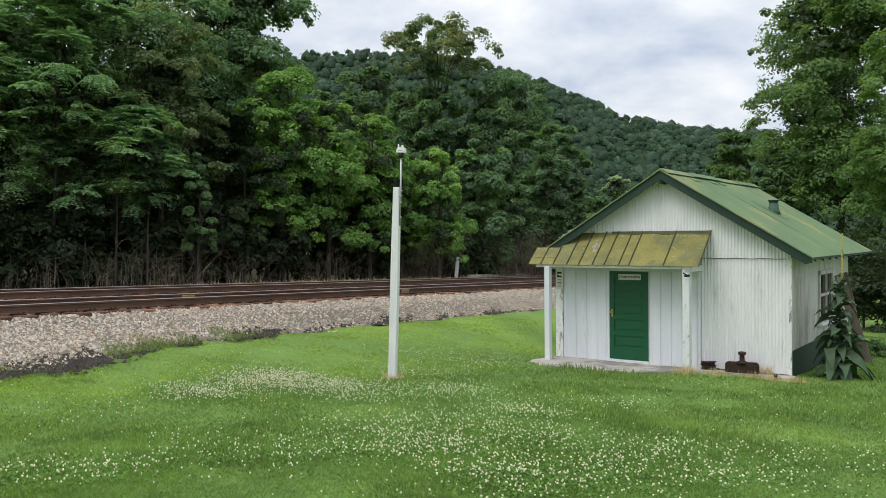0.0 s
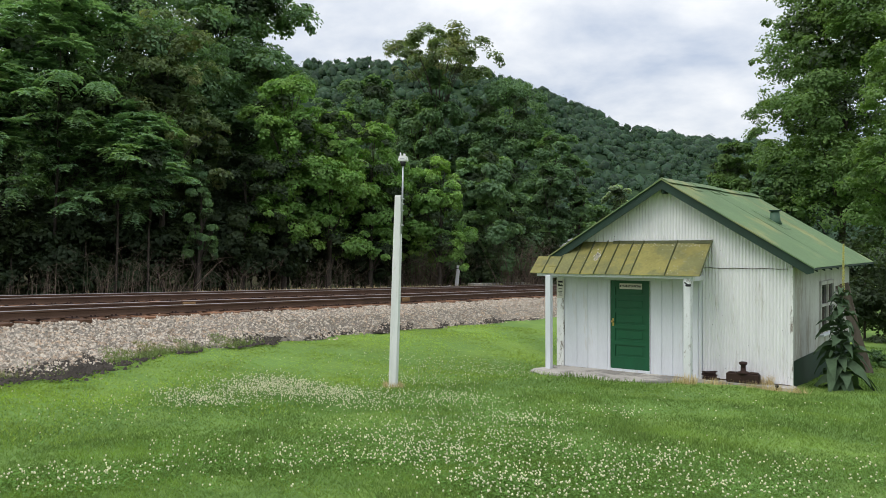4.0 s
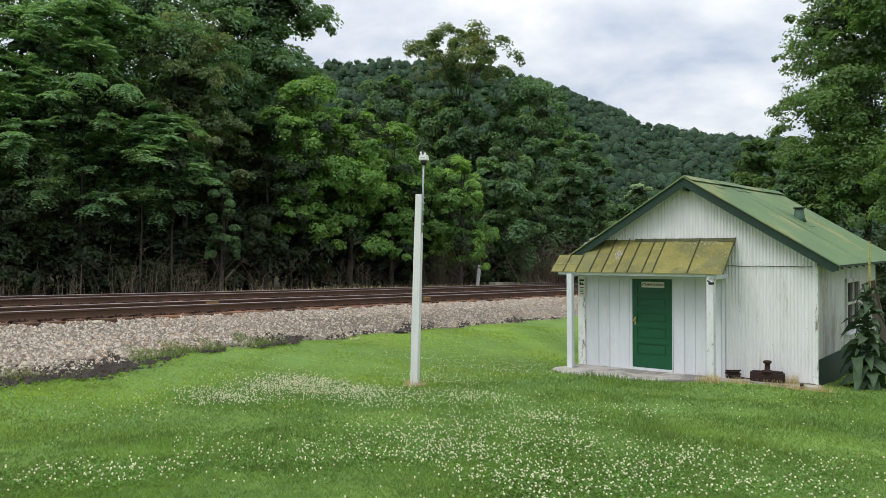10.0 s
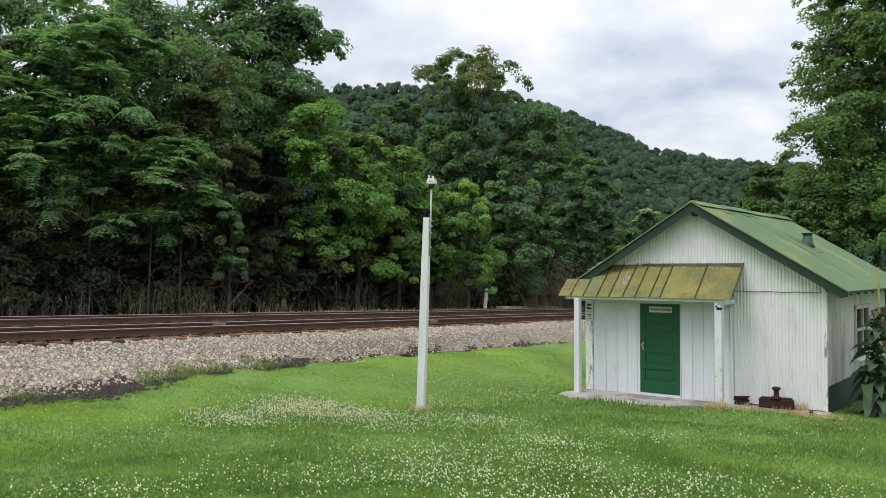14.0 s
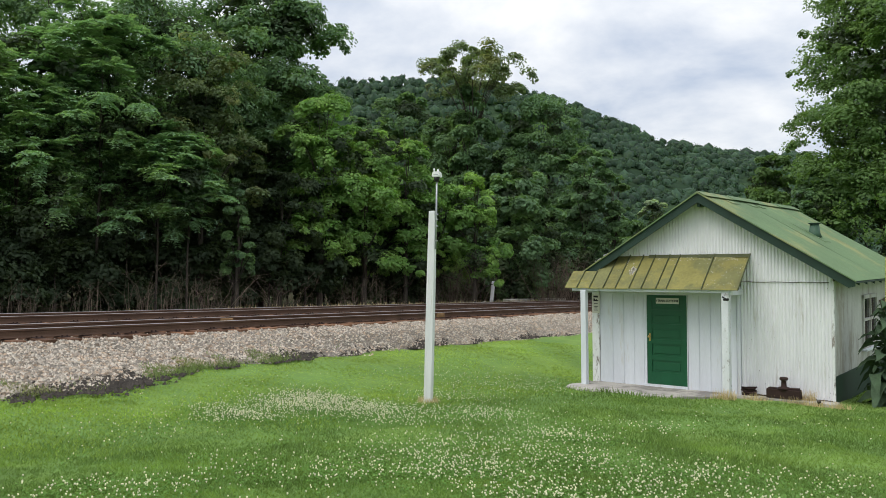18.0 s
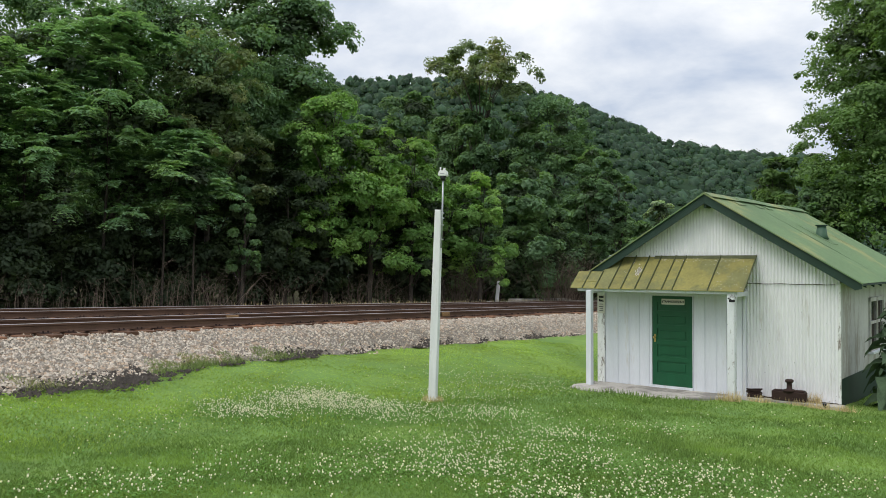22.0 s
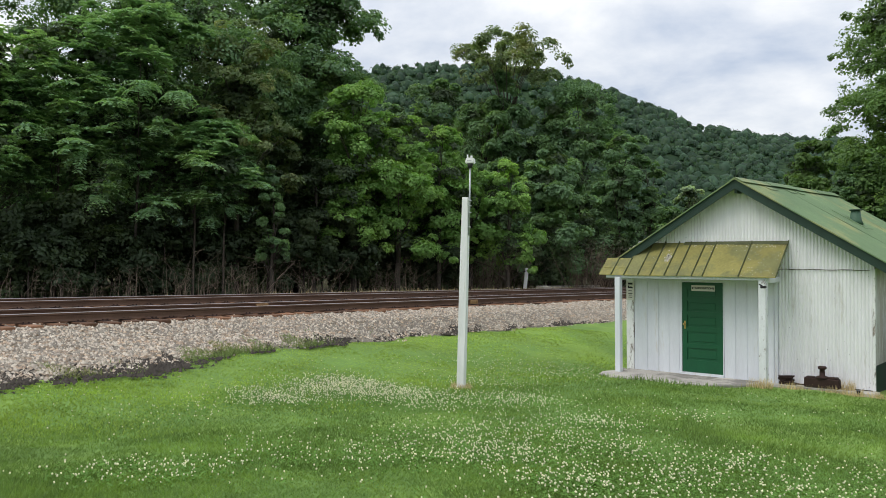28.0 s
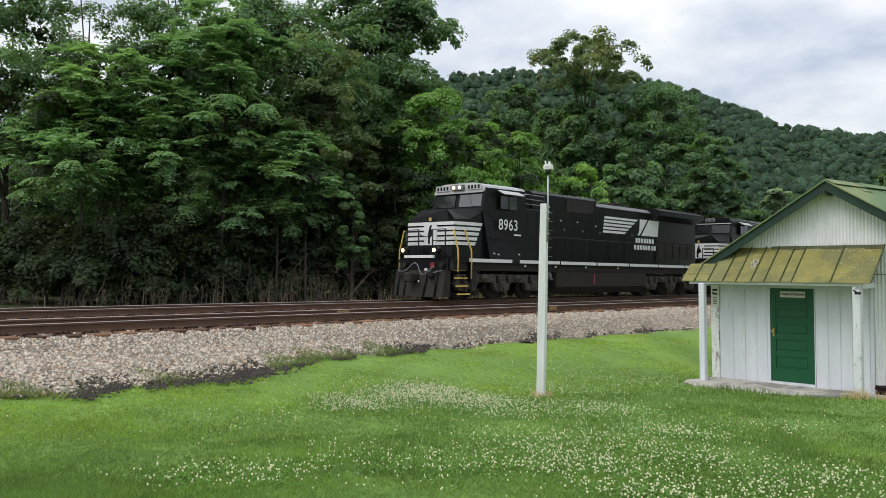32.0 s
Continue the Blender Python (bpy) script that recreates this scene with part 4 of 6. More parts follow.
def build_shed():
    shed = thing("shed", SHED, "small white corrugated-iron station shed with faded green gable roof", "shed")
    # inner shell of the walls
    bm = bmesh.new()
    g = 0.04
    prism(bm, [(WX0 + g, -0.35), (WX1 - g, -0.35), (WX1 - g, roof_z(WX1) - 0.1), (RIDGE_X, roof_z(RIDGE_X) - 0.12), (WX0 + g, roof_z(WX0) - 0.1)], "y", 0.045, WD - 0.02)
    part("wall", bm, M_PLANK, shed)
    # gable and right-hand sheets
    under = lambda x: roof_z(x) - 0.055
    edges = [WX0, -0.62, 0.02, 0.66, 1.3, 1.94, 2.58, 3.22, WX1]
    for i, (a, b) in enumerate(zip(edges, edges[1:])):
        low = 2.39 if a > 1.9 else 2.15
        bm = corrugated(bmesh.new(), a, b + 0.03 * (i < 7), lambda x: low, under, 0.0 - 0.003 * (i % 2), amp=0.014)
        part("corrugated_sheet", bm, M_WHITE, shed)
    for a, b in ((2.14, 2.78), (2.75, 3.4), (3.37, WX1)):
        bm = corrugated(bmesh.new(), a, b, lambda x: 0.03, lambda x: 2.405, 0.012, amp=0.013)
        part("corrugated_sheet", bm, M_WHITE, shed)
    # the side towards the camera, its rear half in further sheets, greyed for grime and shade
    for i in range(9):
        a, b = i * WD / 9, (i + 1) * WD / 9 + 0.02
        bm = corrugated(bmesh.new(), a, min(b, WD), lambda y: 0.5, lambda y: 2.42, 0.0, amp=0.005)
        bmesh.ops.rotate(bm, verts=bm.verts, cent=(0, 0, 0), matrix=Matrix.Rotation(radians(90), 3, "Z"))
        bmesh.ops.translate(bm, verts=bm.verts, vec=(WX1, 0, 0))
        part("corrugated_sheet", bm, M_SIDE, shed, "white sheet greyed for grime and shade")
    part("skirt", new_box(WX1 - 0.03, WX1 + 0.012, 0.02, WD, -0.35, 0.51), M_GREENTRIM, shed, "dark green base board")
    part("corner_trim", new_box(WX1 - 0.035, WX1 + 0.015, -0.02, 0.03, 0.02, 2.4, bevel=0.004), M_PEEL, shed)
    part("corner_board", new_box(-1.36, -1.17, -0.05, 0.03, -0.02, 2.15, bevel=0.006), M_PEEL, shed, "corner board with peeling white paint")
    part("side_wall", new_box(WX0 - 0.01, WX0 + 0.02, 0.03, WD, -0.3, 2.45), M_WHITE, shed)
    # vertical boards round the door
    rng = random.Random(2)
    bx = [-1.17, -0.83, -0.55, -0.29, -0.045]
    bx2 = [0.985, 1.25, 1.5, 1.73, 1.93, 2.07]
    for row in (bx, bx2):
        for a, b in zip(row, row[1:]):
            d = rng.uniform(0, 0.004)
            part("board", new_box(a + 0.008, b - 0.008, -0.016 - d, 0.02, -0.03, 2.16, bevel=0.006), M_WHITEWOOD, shed)
    for a, b in ((-1.17, -0.045), (0.99, 2.07)):
        part("backing_board", new_box(a, b, -0.006, 0.019, -0.028, 2.1), M_WHITEWOOD, shed)
    bm = bmesh.new()
    tube(bm, [(2.15 + 0.175 * k, -0.016 - 0.004 * (k % 2), 2.387 + 0.006 * math.sin(k * 1.9)) for k in range(11)], 0.006, 4)
    part("sheet_lap", bm, M_RUSTDARK, shed, "dark open lap between two sheets")
    part("trim_board", new_box(2.075, 2.145, -0.035, 0.03, -0.02, 2.3, bevel=0.004), M_WHITEWOOD, shed)
    part("lintel", new_box(-1.17, 2.07, -0.02, 0.03, 2.075, 2.3), M_WHITEWOOD, shed)
    # door
    door = thing("door", pose(0.025, 0, 0), "", "")
    door.parent = shed
    bm = bmesh.new()
    zs = [0.055, 0.40, 0.74, 1.08, 1.42, 1.76, 2.07]
    box(bm, 0.0, 0.115, -0.02, 0.02, 0.055, 2.07)
    box(bm, 0.825, 0.94, -0.02, 0.02, 0.055, 2.07)
    rails = [(0.055, 0.33), (0.60, 0.70), (0.97, 1.07), (1.33, 1.42), (1.66, 1.74), (1.93, 2.07)]
    for a, b in rails:
        box(bm, 0.115, 0.825, -0.0195, 0.02, a, b)
    part("door_frame", bm, M_GREENDOOR, door, "dark green panelled door")
    for (a, b), (c, d) in zip(rails, rails[1:]):
        bm = new_box(0.115, 0.825, 0.002, 0.016, b, c)
        box(bm, 0.165, 0.775, -0.010, 0.004, b + 0.045, c - 0.045, bevel=0.006)
        part("door_panel", bm, M_GREENDOOR, door)
    bm = bmesh.new()
    box(bm, 0.045, 0.085, -0.026, -0.018, 1.02, 1.2, bevel=0.003)
    tube(bm, [(0.065, -0.026, 1.13), (0.065, -0.05, 1.13)], 0.012, 8)
    bmesh.ops.create_uvsphere(bm, u_segments=12, v_segments=8, radius=0.03, matrix=Matrix.Translation((0.065, -0.07, 1.13)))
    part("door_knob", bm, M_BRASS, door, "brass knob on a long plate")
    for a, b in ((-0.04, 0.021), (0.969, 0.987)):
        part("door_jamb", new_box(a, b, -0.03, 0.03, -0.02, 2.075), M_WHITEWOOD, shed)
    part("threshold", new_box(-0.04, 0.98, -0.06, 0.03, -0.02, 0.05, bevel=0.006), M_WHITEWOOD, shed)
    # awning
    slope_z = lambda y: 2.97 + 0.9 * y
    ax = [-1.66, -1.336, -1.01, -0.666, -0.363, -0.03, 0.258, 0.598, 0.837, 1.61, 2.37]
    aw = thing("awning", Matrix.Identity(4), "", "")
    aw.parent = shed
    for i, (a, b) in enumerate(zip(ax, ax[1:])):
        ytop = -0.40 if b < -0.9 else -0.02
        bm = bmesh.new()
        d = rng.uniform(-0.006, 0.006)
        vs = []
        for y in (-0.82 + d, ytop):
            for x in (a + 0.004, b - 0.004):
                vs.append((x, y, slope_z(y) + 0.01))
        lo = [bm.verts.new(v) for v in vs] + [bm.verts.new((v[0], v[1], v[2] - 0.012)) for v in vs]
        for q in ((0, 1, 3, 2), (5, 4, 6, 7), (1, 0, 4, 5), (3, 1, 5, 7), (2, 3, 7, 6), (0, 2, 6, 4)):
            bm.faces.new([lo[k] for k in q])
        part("awning_panel", bm, M_AWNING, aw)
        bm = bmesh.new()
        prism(bm, [(-0.825, slope_z(-0.825) + 0.008), (ytop, slope_z(ytop) + 0.008), (ytop, slope_z(ytop) + 0.045), (-0.825, slope_z(-0.825) + 0.045)], "x", b - 0.009, b + 0.009)
        part("awning_seam", bm, M_SEAM, aw, "dark raised seam")
    # the lap across the low end panels, and the rough flashing along the wall
    bm = bmesh.new()
    prism(bm, [(-0.66, slope_z(-0.66) + 0.012), (-0.62, slope_z(-0.62) + 0.012), (-0.62, slope_z(-0.62) + 0.024), (-0.66, slope_z(-0.66) + 0.026)], "x", -1.60, -1.03)
    part("panel_lap", bm, M_AWNING, aw)
    for k in range(6):
        a = 0.1 + k * 0.38
        bm = bmesh.new()
        prism(bm, [(-0.075 - 0.02 * (k % 2), slope_z(-0.085) + 0.018), (-0.02, slope_z(-0.02) + 0.014), (-0.02, slope_z(-0.02) + 0.032), (-0.04, slope_z(-0.04) + 0.03)], "x", a, a + 0.375)
        part("flashing", bm, M_SEAM, aw, "dark green flashing strip")
    bm = bmesh.new()

    def flake(x, y, r):
        c = Vector((x, y, slope_z(y) + 0.0135))
        ring = [bm.verts.new(c + Vector((math.cos(t) * 1.2, math.sin(t), 0.9 * math.sin(t))) * r * rng.uniform(0.3, 1.2)) for t in [2 * math.pi * q / 9 for q in range(9)]]
        bm.faces.new(ring)
    for i in range(210):
        u = rng.random()
        x, y = (rng.uniform(0.3, 2.35), -0.06 - 0.09 * rng.random()) if u < 0.5 else (rng.uniform(1.65, 2.35), rng.uniform(-0.8, -0.1)) if u < 0.85 else (rng.uniform(-0.6, 1.6), rng.uniform(-0.8, -0.1))
        flake(x, y, rng.uniform(0.003, 0.012))
    for i in range(34):
        flake(-0.12 + rng.gauss(0, 0.035), -0.38 + rng.gauss(0, 0.075), rng.uniform(0.012, 0.034))
    for i in range(16):
        flake(-0.36 + rng.gauss(0, 0.02), -0.62 + 0.035 * i, rng.uniform(0.006, 0.016))
    lich = part("lichen_spots", bm, M_LICHEN, aw, "pale lichen and flaked paint")
    tagged(lich, kind="stuff")
    part("awning_beam", new_box(-1.5, 2.16, -0.76, -0.69, 2.17, 2.255, bevel=0.005), M_WHITEWOOD, shed)
    part("awning_beam", new_box(2.11, 2.19, -0.72, 0.0, 2.12, 2.225, bevel=0.005), M_WHITEWOOD, shed)
    part("awning_beam", new_box(-1.3, -1.22, -0.72, 0.0, 2.12, 2.225, bevel=0.005), M_WHITEWOOD, shed)
    part("porch_post", new_box(-1.23, -1.10, -0.85, -0.72, -0.05, 2.19, bevel=0.008), M_WHITEWOOD, shed)
    part("porch_post", new_box(2.0, 2.15, -0.76, -0.61, -0.05, 2.19, bevel=0.01), M_POST, shed, "thick porch post with flaking white paint")
    # roof sheets, corrugated down the slope
    for s, xe in ((1, RX1), (-1, RX0)):
        n = 11
        for i in range(n):
            y0, y1 = RY0 + (RY1 - RY0) * i / n, RY0 + (RY1 - RY0) * (i + 1) / n + 0.03
            bm = bmesh.new()
            steps = 60
            lift = 0.0012 * (i % 2)
            cols = []
            for k in range(steps + 1):
                y = min(RY1 + 0.01, y0 + (y1 - y0) * k / steps)
                w = 0.006 * math.cos(y / 0.0677 * 2 * math.pi)
                ex = xe + s * (0.01 * math.sin(i * 3.1))
                cols.append([bm.verts.new((x, y, roof_z(x) + w + lift + dz)) for x, dz in ((RIDGE_X + s * 0.01, 0), ((RIDGE_X + ex) / 2, 0.006 * math.sin(i * 1.7)), (ex, 0))])
            for a, b in zip(cols, cols[1:]):
                for j in range(2):
                    f = bm.faces.new((a[j], a[j + 1], b[j + 1], b[j]) if s > 0 else (b[j], b[j + 1], a[j + 1], a[j]))
                    f.smooth = True
            part("roof_sheet", bm, M_ROOF, shed)
        bm = bmesh.new()
        prism(bm, [(RIDGE_X, RIDGE_Z - 0.02), (xe, roof_z(xe) - 0.02), (xe, roof_z(xe) - 0.045), (RIDGE_X, RIDGE_Z - 0.05)], "y", RY0 + 0.03, RY1 - 0.02)
        part("roof_deck", bm, M_GREENTRIM, shed)
        bm = bmesh.new()
        prism(bm, [(RIDGE_X, RIDGE_Z - 0.01), (xe, roof_z(xe) - 0.01), (xe, roof_z(xe) - 0.1), (xe - s * 0.12, roof_z(xe) - 0.13), (RIDGE_X, RIDGE_Z - 0.205)], "y", RY0 + 0.01, RY0 + 0.028)
        part("barge_board", bm, M_GREENTRIM, shed, "dark green barge board")
        bm = bmesh.new()
        prism(bm, [(RIDGE_X, RIDGE_Z + 0.022), (xe + s * 0.02, roof_z(xe + s * 0.02) + 0.022), (xe + s * 0.02, roof_z(xe + s * 0.02) - 0.006), (RIDGE_X, RIDGE_Z - 0.006)], "y", RY0 - 0.03, RY0 + 0.012)
        part("roof_edge", bm, M_ROOF, shed, "faded green sheet edge over the barge board")
        bm = bmesh.new()
        prism(bm, [(RIDGE_X, RIDGE_Z - 0.01), (xe, roof_z(xe) - 0.01), (xe, roof_z(xe) - 0.15), (RIDGE_X, RIDGE_Z - 0.2)], "y", RY1 - 0.03, RY1)
        part("barge_board", bm, M_GREENTRIM, shed)
        bm = new_box(xe - 0.1 if s > 0 else xe + 0.07, xe - 0.07 if s > 0 else xe + 0.1, RY0 + 0.03, RY1 - 0.03, roof_z(xe) - 0.035, roof_z(xe) - 0.005)
        part("fascia", bm, M_GREENTRIM, shed)
    for i in range(4):
        y0, y1 = RY0 - 0.01 + i * 1.83, RY0 + (i + 1) * 1.83 - 0.015 * (i % 2)
        bm = bmesh.new()
        dz = 0.012 * (i % 2) + 0.01
        prism(bm, [(RIDGE_X, RIDGE_Z + 0.035 + dz), (RIDGE_X + 0.17, RIDGE_Z - 0.072 + dz), (RIDGE_X + 0.165, RIDGE_Z - 0.078 + dz), (RIDGE_X, RIDGE_Z + 0.022 + dz), (RIDGE_X - 0.165, RIDGE_Z - 0.078 + dz), (RIDGE_X - 0.17, RIDGE_Z - 0.072 + dz)], "y", y0, y1)
        part("ridge_cap", bm, M_ROOF, shed)
    # vent pipe with its flashing
    bm = bmesh.new()
    vx, vy = 2.80, 3.4
    tube(bm, [(vx, vy, roof_z(vx) - 0.05), (vx, vy, roof_z(vx) + 0.05), (vx, vy, roof_z(vx) + 0.27)], [0.17, 0.13, 0.1], 14)
    part("vent_pipe", bm, M_VENT, shed, "green vent pipe flared at its foot")
    part("vent_cap", tube(bmesh.new(), [(vx, vy, roof_z(vx) + 0.27), (vx, vy, roof_z(vx) + 0.3)], 0.135, 14), M_GREENTRIM, shed, "dark vent cap")
    bm = bmesh.new()
    prism(bm, [(vx - 0.45, roof_z(vx - 0.45) + 0.008), (vx + 0.3, roof_z(vx + 0.3) + 0.008), (vx + 0.3, roof_z(vx + 0.3) + 0.022), (vx - 0.45, roof_z(vx - 0.45) + 0.022)], "y", vy - 0.28, vy + 0.28)
    part("flashing", bm, M_ROOF, shed)
    for yy, w in ((0.9, 0.5), (2.3, 0.42), (3.0, 0.34)):
        bm = bmesh.new()
        x0 = RIDGE_X + 0.16
        prism(bm, [(x0, roof_z(x0) + 0.012), (x0 + 0.16, roof_z(x0 + 0.16) + 0.03), (x0 + 0.165, roof_z(x0 + 0.165) + 0.014)], "y", yy, yy + w)
        part("lifted_flap", bm, M_ROOF, shed)
    # gable peak bracket
    part("peak_bracket", new_box(RIDGE_X - 0.03, RIDGE_X + 0.03, -0.30, -0.02, RIDGE_Z - 0.3, RIDGE_Z - 0.2, bevel=0.006), M_GREENTRIM, shed)
    # rafter tails below the eave
    for i in range(9):
        y = 0.2 + i * 0.72
        bm = bmesh.new()
        prism(bm, [(WX1 - 0.05, roof_z(WX1 - 0.05) - 0.05), (RX1 - 0.04, roof_z(RX1 - 0.04) - 0.05), (RX1 - 0.04, roof_z(RX1 - 0.04) - 0.12), (WX1 - 0.05, roof_z(WX1 - 0.05) - 0.15)], "y", y, y + 0.05)
        part("rafter_tail", bm, M_GREENTRIM, shed)
    # side window, its frames in the side wall's shade-toned grey
    win = thing("window", Matrix.Identity(4), "", "")
    win.parent = shed
    y0, y1, z0, z1 = 2.5, 4.0, 0.85, 2.05
    for a, b, c, d in ((y0, y0 + 0.08, z0, z1), (y1 - 0.08, y1, z0, z1), (y0, y1, z0, z0 + 0.09), (y0, y1, z1 - 0.09, z1), (y0, y1, 1.46, 1.52), (3.21, 3.29, z0, z1)):
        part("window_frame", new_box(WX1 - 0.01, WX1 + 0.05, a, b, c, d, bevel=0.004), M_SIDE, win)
    part("pane", new_box(WX1 - 0.005, WX1 + 0.012, y0 + 0.08, y1 - 0.08, z0 + 0.09, 1.46), M_DARKGLASS, win)
    part("pane", new_box(WX1 - 0.005, WX1 + 0.012, y0 + 0.08, y1 - 0.08, 1.52, z1 - 0.09), M_DARKGLASS, win)
    part("window_sill", new_box(WX1 - 0.01, WX1 + 0.12, y0 - 0.06, y1 + 0.06, z0 - 0.05, z0, bevel=0.006), M_WHITEWOOD, win)
    # chips of bare metal and grime on the sheets, thin flakes with ragged outlines
    bm = bmesh.new()
    for i in range(70):
        u = rng.random()
        x, z = (rng.uniform(2.2, 3.95), 0.05 + 2.3 * rng.random() ** 1.8) if u < 0.55 else (rng.uniform(-0.6, 3.6), rng.uniform(2.42, 3.2))
        if z > roof_z(x) - 0.3 or (x < 2.0 and z < 3.05):
            continue
        if u > 0.45 and u < 0.55:
            x = 3.95 - 0.08 * rng.random()
        r = rng.uniform(0.002, 0.007)
        k = 6
        ring = [bm.verts.new((x + math.cos(t) * r * rng.uniform(0.4, 1.0), -0.0175 if z > 2.4 else -0.003, z + math.sin(t) * r * rng.uniform(0.5, 2.4))) for t in [2 * math.pi * j / k for j in range(k)]]
        bm.faces.new(ring)
    tagged(part("paint_chips", bm, M_RUSTDARK, shed, "dark chips where paint has flaked"), kind="stuff")
    # small lamp head on the thick post
    bm = new_box(2.10, 2.2, -0.93, -0.84, 2.02, 2.07, bevel=0.01)
    tube(bm, [(2.15, -0.86, 2.045), (2.06, -0.86, 2.10)], 0.015, 6)
    part("flood_lamp", bm, M_BLACK, shed, "small black lamp under the awning")
    return shed


shed = build_shed()

# signs hang on the shed
sgn = thing("door_sign", SHED @ pose(0.52, -0.028, 1.945), "small cream sign with dark capitals on the green door", "sign")
part("plate", new_box(-0.27, 0.27, -0.006, 0.006, -0.065, 0.065, bevel=0.003), M_SIGN, sgn)
words("TRAIN STATION", 0.066, pose(0, -0.0065, 0, 90), M_BLACK, sgn, spacing=0.92, bold=0.03)
for sx in (-0.245, 0.245):
    part("end_mark", new_box(sx - 0.008, sx + 0.008, -0.009, -0.004, -0.022, 0.022), M_BLACK, sgn)
sg2 = thing("post_sign", SHED @ pose(-1.25, -0.058, 1.84), "narrow white paper sign with a dark engine picture", "sign")
part("plate", new_box(-0.1, 0.1, -0.004, 0.006, -0.22, 0.22), M_SIGN, sg2)
for z, h, w in ((0.17, 0.022, 0.06), (0.0, 0.008, 0.05), (-0.06, 0.008, 0.055), (-0.1, 0.008, 0.04), (-0.15, 0.008, 0.05)):
    part("text_bar", new_box(-w, w, -0.008, -0.003, z - h, z + h), M_BLACK, sg2)
bm = bmesh.new()
prism(bm, [(-0.06, 0.06), (0.065, 0.06), (0.065, 0.085), (0.03, 0.09), (0.03, 0.115), (0.01, 0.115), (0.005, 0.095), (-0.02, 0.095), (-0.02, 0.125), (-0.06, 0.125)], "y", -0.008, -0.003)
part("engine_picture", bm, M_BLACK, sg2)

# porch slab and footing
slab = thing("porch_slab", pose(0, 0, 0.014, 0, 0, -8.7), "grey stained concrete porch slab under the door", "slab", kind="structure")
bm = bmesh.new()
prism(bm, [(-1.34, -0.5), (-1.46, -1.0), (-1.3, -1.44), (-0.9, -1.66), (-0.3, -1.7), (0.35, -1.66), (0.9, -1.5), (1.4, -1.2), (1.9, -0.66), (2.3, -0.45), (2.3, 0.03), (-1.3, 0.03)], "z", -0.25, -0.015)
bmesh.ops.bevel(bm, geom=[e for e in bm.edges if abs(e.verts[0].co.z - e.verts[1].co.z) < 1e-4 and e.verts[0].co.z > -0.1], offset=0.012, segments=1, affect="EDGES")
part("slab", bm, M_CONCRETE, slab)
part("footing", new_box(2.3, 4.06, -0.36, 0.03, -0.25, 0.01, bevel=0.012), M_CONCRETE, slab)
bm = bmesh.new()
rng = random.Random(77)
for k in range(9):
    c = Vector((-1.2 + rng.uniform(-0.1, 0.12), -0.3 - 0.05 * k + rng.uniform(-0.1, 0.1), rng.uniform(-0.02, 0.05)))
    bmesh.ops.create_icosphere(bm, subdivisions=1, radius=rng.uniform(0.03, 0.07), matrix=Matrix.Translation(c) @ Matrix.Diagonal((1, 1, 0.7, 1)))
tagged(part("rubble", bm, M_CONCRETE), "crumbled pale concrete rubble at the porch corner", "rubble", kind="stuff").matrix_basis = SHED

# rusty iron pieces before the wall
iron = thing("rail_anvil", SHED @ pose(3.08, -0.26, 0.035), "dark rusted iron block with a mushroom-headed stub on top", "iron block")
part("block", new_box(-0.33, 0.33, -0.08, 0.08, 0.0, 0.19, bevel=0.015), M_RUSTDARK, iron)
bm = bmesh.new()
tube(bm, [(0, 0, 0.19), (0, 0, 0.22), (0, 0, 0.24), (0, 0, 0.36), (0, 0, 0.38), (0, 0, 0.415), (0, 0, 0.43)], [0.13, 0.12, 0.055, 0.05, 0.085, 0.085, 0.06], 12)
part("stub", bm, M_RUSTDARK, iron)
part("lug", new_box(0.12, 0.3, -0.06, 0.06, 0.188, 0.225, bevel=0.01), M_RUSTDARK, iron)
part("lug", new_box(-0.3, -0.14, -0.06, 0.06, 0.188, 0.21, bevel=0.01), M_RUSTDARK, iron)
lump = thing("rusted_coil_spring", SHED @ pose(2.36, -0.2, 0.03), "short heavy rusted iron coil lying by the wall", "iron scrap")
bm = bmesh.new()
tube(bm, [((0.13 + 0.025 * math.sin(t * 1.7)) * math.cos(t), (0.10 + 0.02 * math.cos(t * 2.3)) * math.sin(t), 0.03 + 0.0036 * t + 0.012 * math.sin(t * 0.9)) for t in [k * 0.4 for k in range(96)]], 0.017, 6)
part("coil", bm, M_RUSTDARK, lump)
part("plate", new_box(-0.12, 0.2, -0.1, 0.1, 0.0, 0.03, bevel=0.008), M_RUSTDARK, lump)
part("rod", tube(bmesh.new(), [(0.1, 0.02, 0.03), (0.3, -0.02, 0.02), (0.45, 0.0, 0.02)], 0.013, 6), M_RUSTDARK, lump)
stub = thing("pipe_stub", SHED @ pose(3.78, -0.4, -0.03), "short black capped pipe stub in the grass", "pipe")
bm = tube(bmesh.new(), [(0, 0, -0.05), (0, 0, 0.06), (0, 0, 0.062), (0, 0, 0.10)], [0.02, 0.02, 0.04, 0.04], 10)
part("pipe", bm, M_BLACK, stub)

# plank leaning on the side wall
plank = thing("leaning_plank", SHED @ pose(4.78, 4.3, -0.35, -4, -17, 8), "weathered brown plank leaning against the side wall", "plank")
part("plank", new_box(-0.10, 0.10, -0.015, 0.015, 0, 2.35, bevel=0.004), M_PLANK, plank)
pl2 = copy_thing(plank, SHED @ pose(4.62, 4.65, -0.35, -6, -14, -5))


